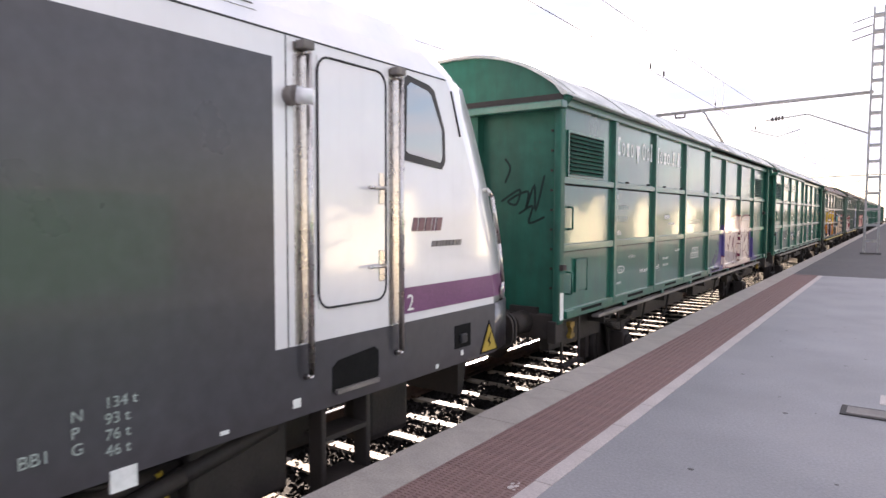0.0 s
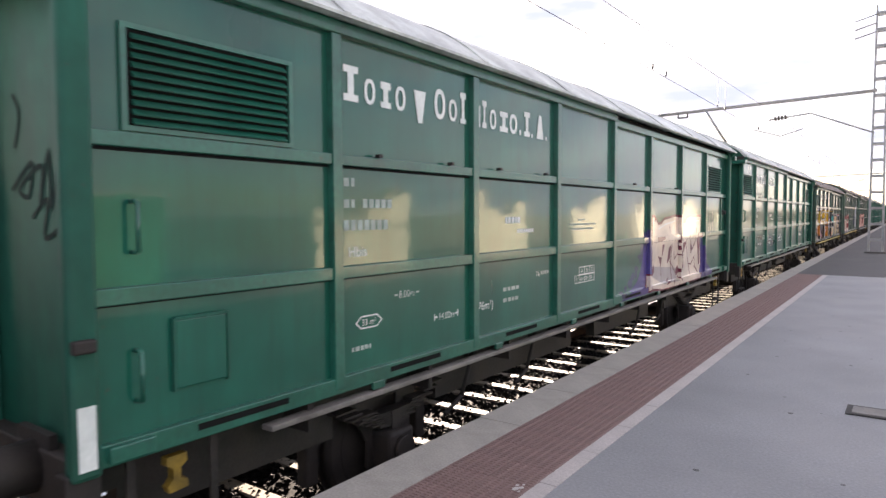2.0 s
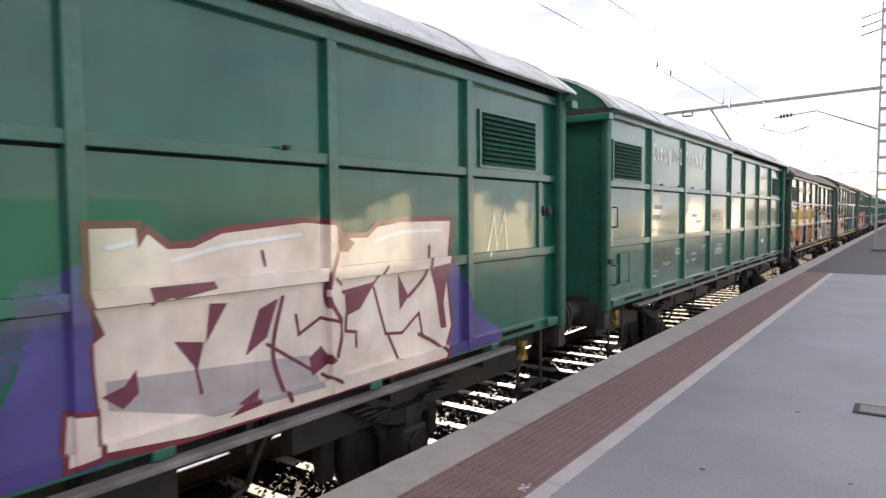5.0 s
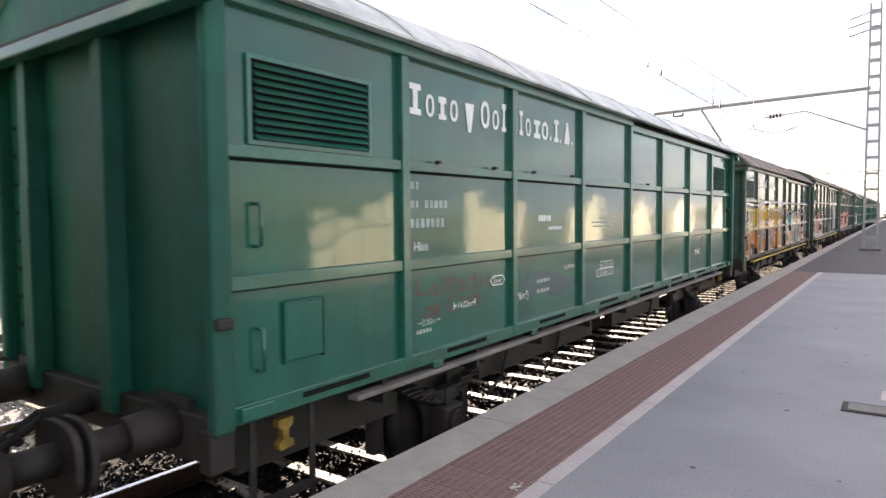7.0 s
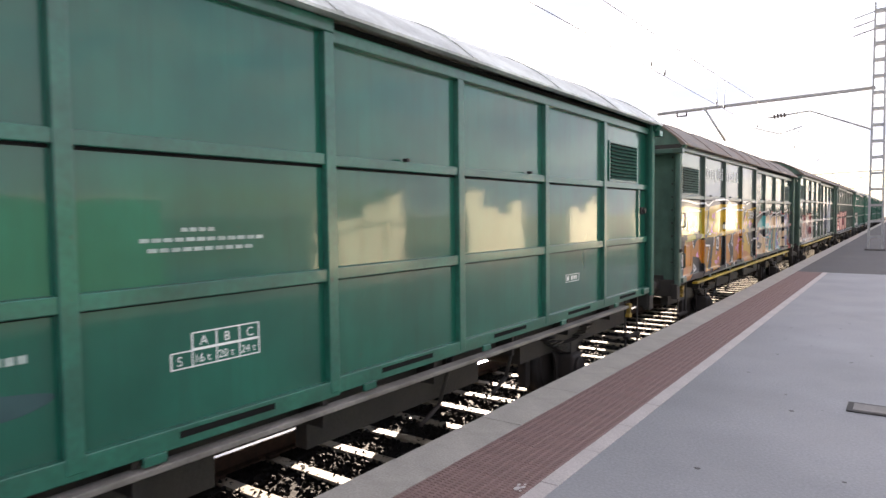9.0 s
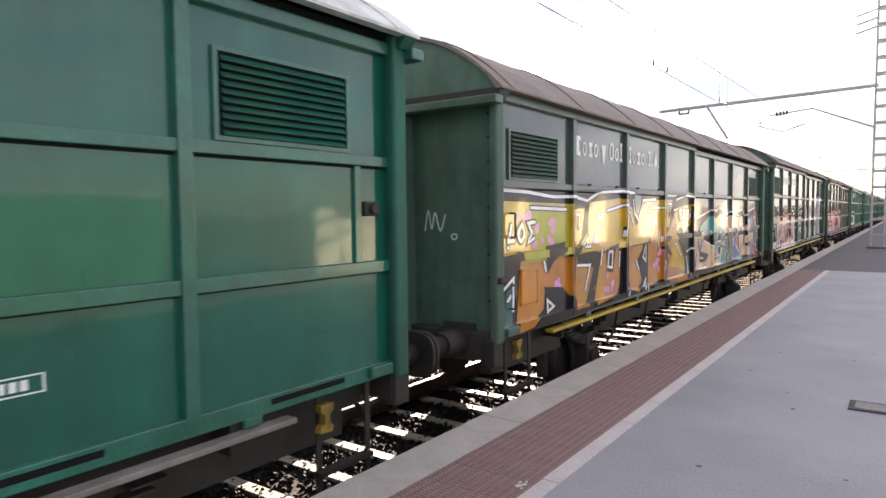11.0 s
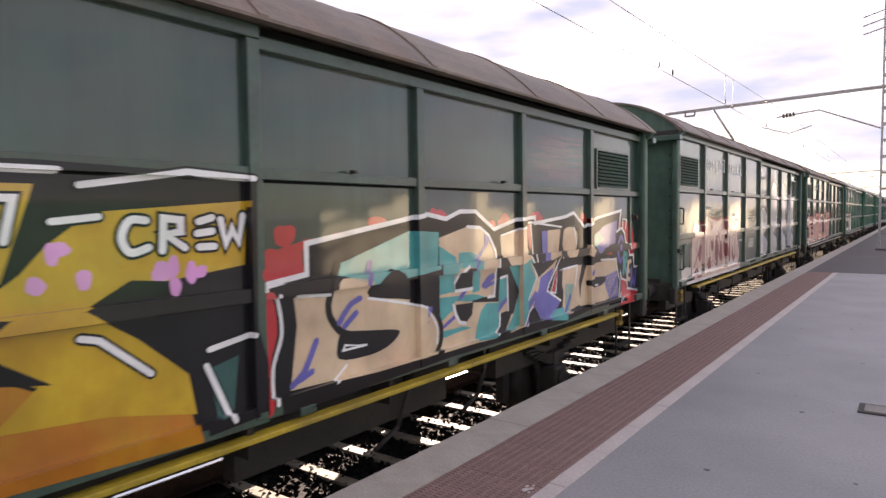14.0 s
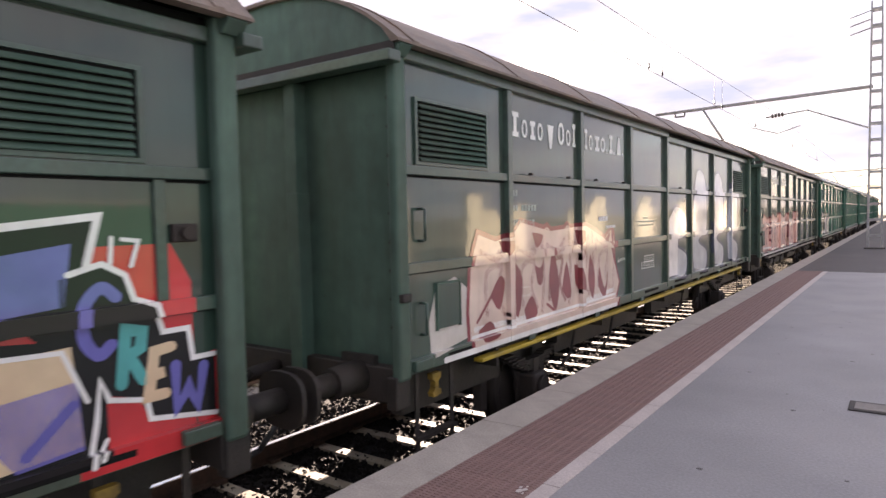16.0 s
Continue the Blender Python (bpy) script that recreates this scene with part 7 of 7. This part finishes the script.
for p in (smooth([(1.71, 1.70), (1.70, 1.60), (1.80, 1.60)]), smooth([(1.93, 1.64), (1.87, 1.62), (1.87, 1.57), (1.93, 1.58), (1.94, 1.65), (1.97, 1.57)]), smooth([(2.06, 1.57), (2.07, 1.67), (2.12, 1.66), (2.13, 1.58), (2.15, 1.66), (2.20, 1.66), (2.21, 1.57)]), smooth([(2.27, 1.62), (2.30, 1.66), (2.34, 1.60), (2.29, 1.56), (2.27, 1.62)]),
          smooth([(2.40, 1.56), (2.41, 1.66), (2.46, 1.65), (2.48, 1.56)]), smooth([(2.54, 1.70), (2.55, 1.57), (2.60, 1.57)]), smooth([(2.62, 1.57), (2.64, 1.65), (2.70, 1.62), (2.72, 1.56), (2.78, 1.60)]),
          smooth([(1.86, 1.48), (1.80, 1.46), (1.80, 1.41), (1.87, 1.42), (1.88, 1.50), (1.91, 1.40)]), smooth([(1.94, 1.44), (1.99, 1.46), (1.96, 1.49), (1.93, 1.43), (1.99, 1.40)]), smooth([(2.22, 1.52), (2.14, 1.54), (2.10, 1.46), (2.14, 1.41), (2.20, 1.42)]), smooth([(2.26, 1.40), (2.27, 1.50), (2.33, 1.49)]), smooth([(2.38, 1.50), (2.39, 1.41)]), smooth([(2.44, 1.41), (2.45, 1.50), (2.49, 1.49), (2.50, 1.42), (2.52, 1.50), (2.57, 1.49), (2.58, 1.40)])):
    lay(wagons[1], "scribble", (0.095, 0.058, 0.044), stroke(p, 0.026), 1, "worn red handwriting")
haze = [blot(3.5, 1.52, 0.16, 0.05, 1), blot(3.75, 1.57, 0.22, 0.05, 2), blot(4.05, 1.50, 0.3, 0.07, 3), blot(3.6, 1.44, 0.2, 0.05, 2), blot(4.4, 1.43, 0.26, 0.06, 1), blot(4.1, 1.38, 0.2, 0.05, 3)]
lay(wagons[1], "faded_spray", (0.024, 0.072, 0.076), haze, 0, "faded violet haze of sprayed paint", kind="stuff")
part("paint_smear", one_box(SIDE + 0.010, SIDE + 0.0145, -0.10, -0.02, 1.07, 1.36), LETTER, wagons[0], "white paint smear")
plate = hollow(9.92, 1.445, 0.36, 0.085, 0.010) + dashes(9.95, 1.465, 0.045, (0.06,), 0) + dashes(10.06, 1.465, 0.045, (0.03, 0.02, 0.03, 0.03), 0.014)
lay(wagons[1], "stencil_plate", None, plate, 2, "white stencilled frame with worn marks", LETTER)
r = random.Random(21)
for k in range(34):
    y, z, l, h = 9.56 + r.uniform(0, 0.5), 2.66 + 0.50 * (k + 0.5) / 34, r.uniform(0.45, 1.25), r.uniform(0.012, 0.030)
    streak_line = [(y + l * i / 6, z + r.uniform(-0.006, 0.006)) for i in range(7) if y + l * i / 6 < 10.86]
    lay(wagons[2], "rust_streak", ((0.088, 0.058, 0.045), (0.060, 0.052, 0.042), (0.105, 0.062, 0.046))[k % 3], stroke(streak_line, h), k % 2, "brown weathered streak")
orange_piece(wagons[2])
teal_piece(wagons[2])
scrawl(wagons[2], (0.50, 0.55, 0.46), [smooth([(-0.36, 2.9), (-0.30, 2.70), (-0.24, 2.9), (-0.16, 2.72), (-0.10, 2.9), (0.0, 2.74)]), smooth([(-0.36, 2.62), (0.0, 2.58), (0.2, 2.60)]), smooth([(-0.2, 2.5), (-0.1, 2.3), (0.0, 2.5), (0.0, 2.2)]), smooth(blot(-0.22, 2.18, 0.07, 0.08)), smooth([(-0.3, 2.0), (0.1, 1.98), (-0.1, 1.88), (0.1, 1.84)]), smooth([(-0.2, 1.6), (-0.18, 1.78), (-0.08, 1.6), (-0.06, 1.78), (0.04, 1.62), (0.08, 1.8)])], 0.030, "pale chalked tag on the wagon's end", -0.27)
scrawl(wagons[2], (0.55, 0.60, 0.58), [smooth([(0.72, 2.1), (0.76, 2.30), (0.80, 2.12), (0.84, 2.28), (0.90, 2.1), (0.96, 2.26)]), smooth(blot(1.06, 2.04, 0.03, 0.03))], 0.014, "thin white tag on the wagon's end", -0.25)
squat(wagons[2], SQUAT)
pink_piece(wagons[3], 0.95, 4.15, (0.68, 0.50, 0.42), (0.22, 0.04, 0.05), True, 3)
for p in ([(0.88, 1.10), (0.86, 1.40), (0.90, 1.80), (1.02, 2.05), (1.30, 1.98), (1.60, 2.02), (1.78, 2.14), (2.4, 2.04), (3.3, 2.08), (3.8, 1.94), (4.08, 1.80), (4.34, 1.34), (4.2, 1.10)],):
    lay(wagons[3], "graffiti_outline", (0.24, 0.04, 0.05), stroke(p + p[:1], 0.09), 2)
    lay(wagons[3], "graffiti_letter", (0.66, 0.50, 0.43), [p], 3, "pale pink ground of the graffiti letters")
for p in ([(1.20, 1.50), (1.36, 1.66), (1.46, 1.60), (1.36, 1.36)], [(1.62, 1.80), (1.80, 1.60), (1.70, 1.24), (1.56, 1.50)], [(1.82, 1.30), (1.98, 1.42), (2.10, 1.24), (1.90, 1.16)], [(2.05, 1.72), (2.16, 1.68), (2.24, 1.74), (2.20, 1.52), (2.10, 1.54)], [(2.44, 1.90), (2.60, 1.50), (2.50, 1.20), (2.36, 1.50)],
          [(2.66, 1.40), (2.78, 1.70), (2.90, 1.36), (2.80, 1.30)], [(2.98, 1.66), (3.12, 1.60), (3.22, 1.36), (3.02, 1.42)], [(3.42, 1.76), (3.56, 1.50), (3.50, 1.22), (3.36, 1.44)], [(3.70, 1.60), (3.86, 1.30), (3.98, 1.56), (3.88, 1.20), (3.66, 1.36)], [(1.00, 1.22), (1.20, 1.28), (1.30, 1.14), (1.04, 1.12)], [(1.36, 1.98), (1.48, 1.84), (1.60, 1.96)], [(2.0, 2.04), (2.1, 1.88), (2.24, 2.0)], [(3.0, 2.04), (3.1, 1.86), (3.24, 2.0)]):
    lay(wagons[3], "graffiti_shape", (0.24, 0.05, 0.055), [smooth(p + p[:1], 3)], 4, "dark red inner shape of the graffiti")
for l in ([(0.98, 1.30), (1.36, 1.62)], [(0.90, 1.18), (4.2, 1.20)], [(2.30, 1.30), (2.46, 1.22)], [(3.16, 1.80), (3.30, 1.60)]):
    lay(wagons[3], "graffiti_line", CHALK if l[0][0] == 0.90 else (0.24, 0.05, 0.055), stroke(l, 0.03), 5)
lay(wagons[3], "graffiti_patch", (0.55, 0.50, 0.46), [[(0.32, 1.12), (0.9, 1.2), (0.86, 1.6), (0.66, 1.72), (0.40, 1.66), (0.30, 1.4)]], 0, "pale sprayed patch")
lay(wagons[3], "graffiti_patch", (0.10, 0.10, 0.10), [[(0.44, 1.36), (0.66, 1.34), (0.66, 1.66), (0.44, 1.66)]], 2, "dark sprayed field")
pink_piece(wagons[4], 0.6, 7.4, SALMON, (0.22, 0.06, 0.07), False, 5)
pink_piece(wagons[5], 0.8, 3.6, (0.55, 0.52, 0.46), (0.10, 0.12, 0.10), False, 6)


# ---- what moves: the whole train, rolling towards the camera ----
def motions():
    for thing, y in train:
        walk(thing, [(t, pose(AXIS_X, y - s, RAIL_Z)) for t, s in TRAVEL])


motions()
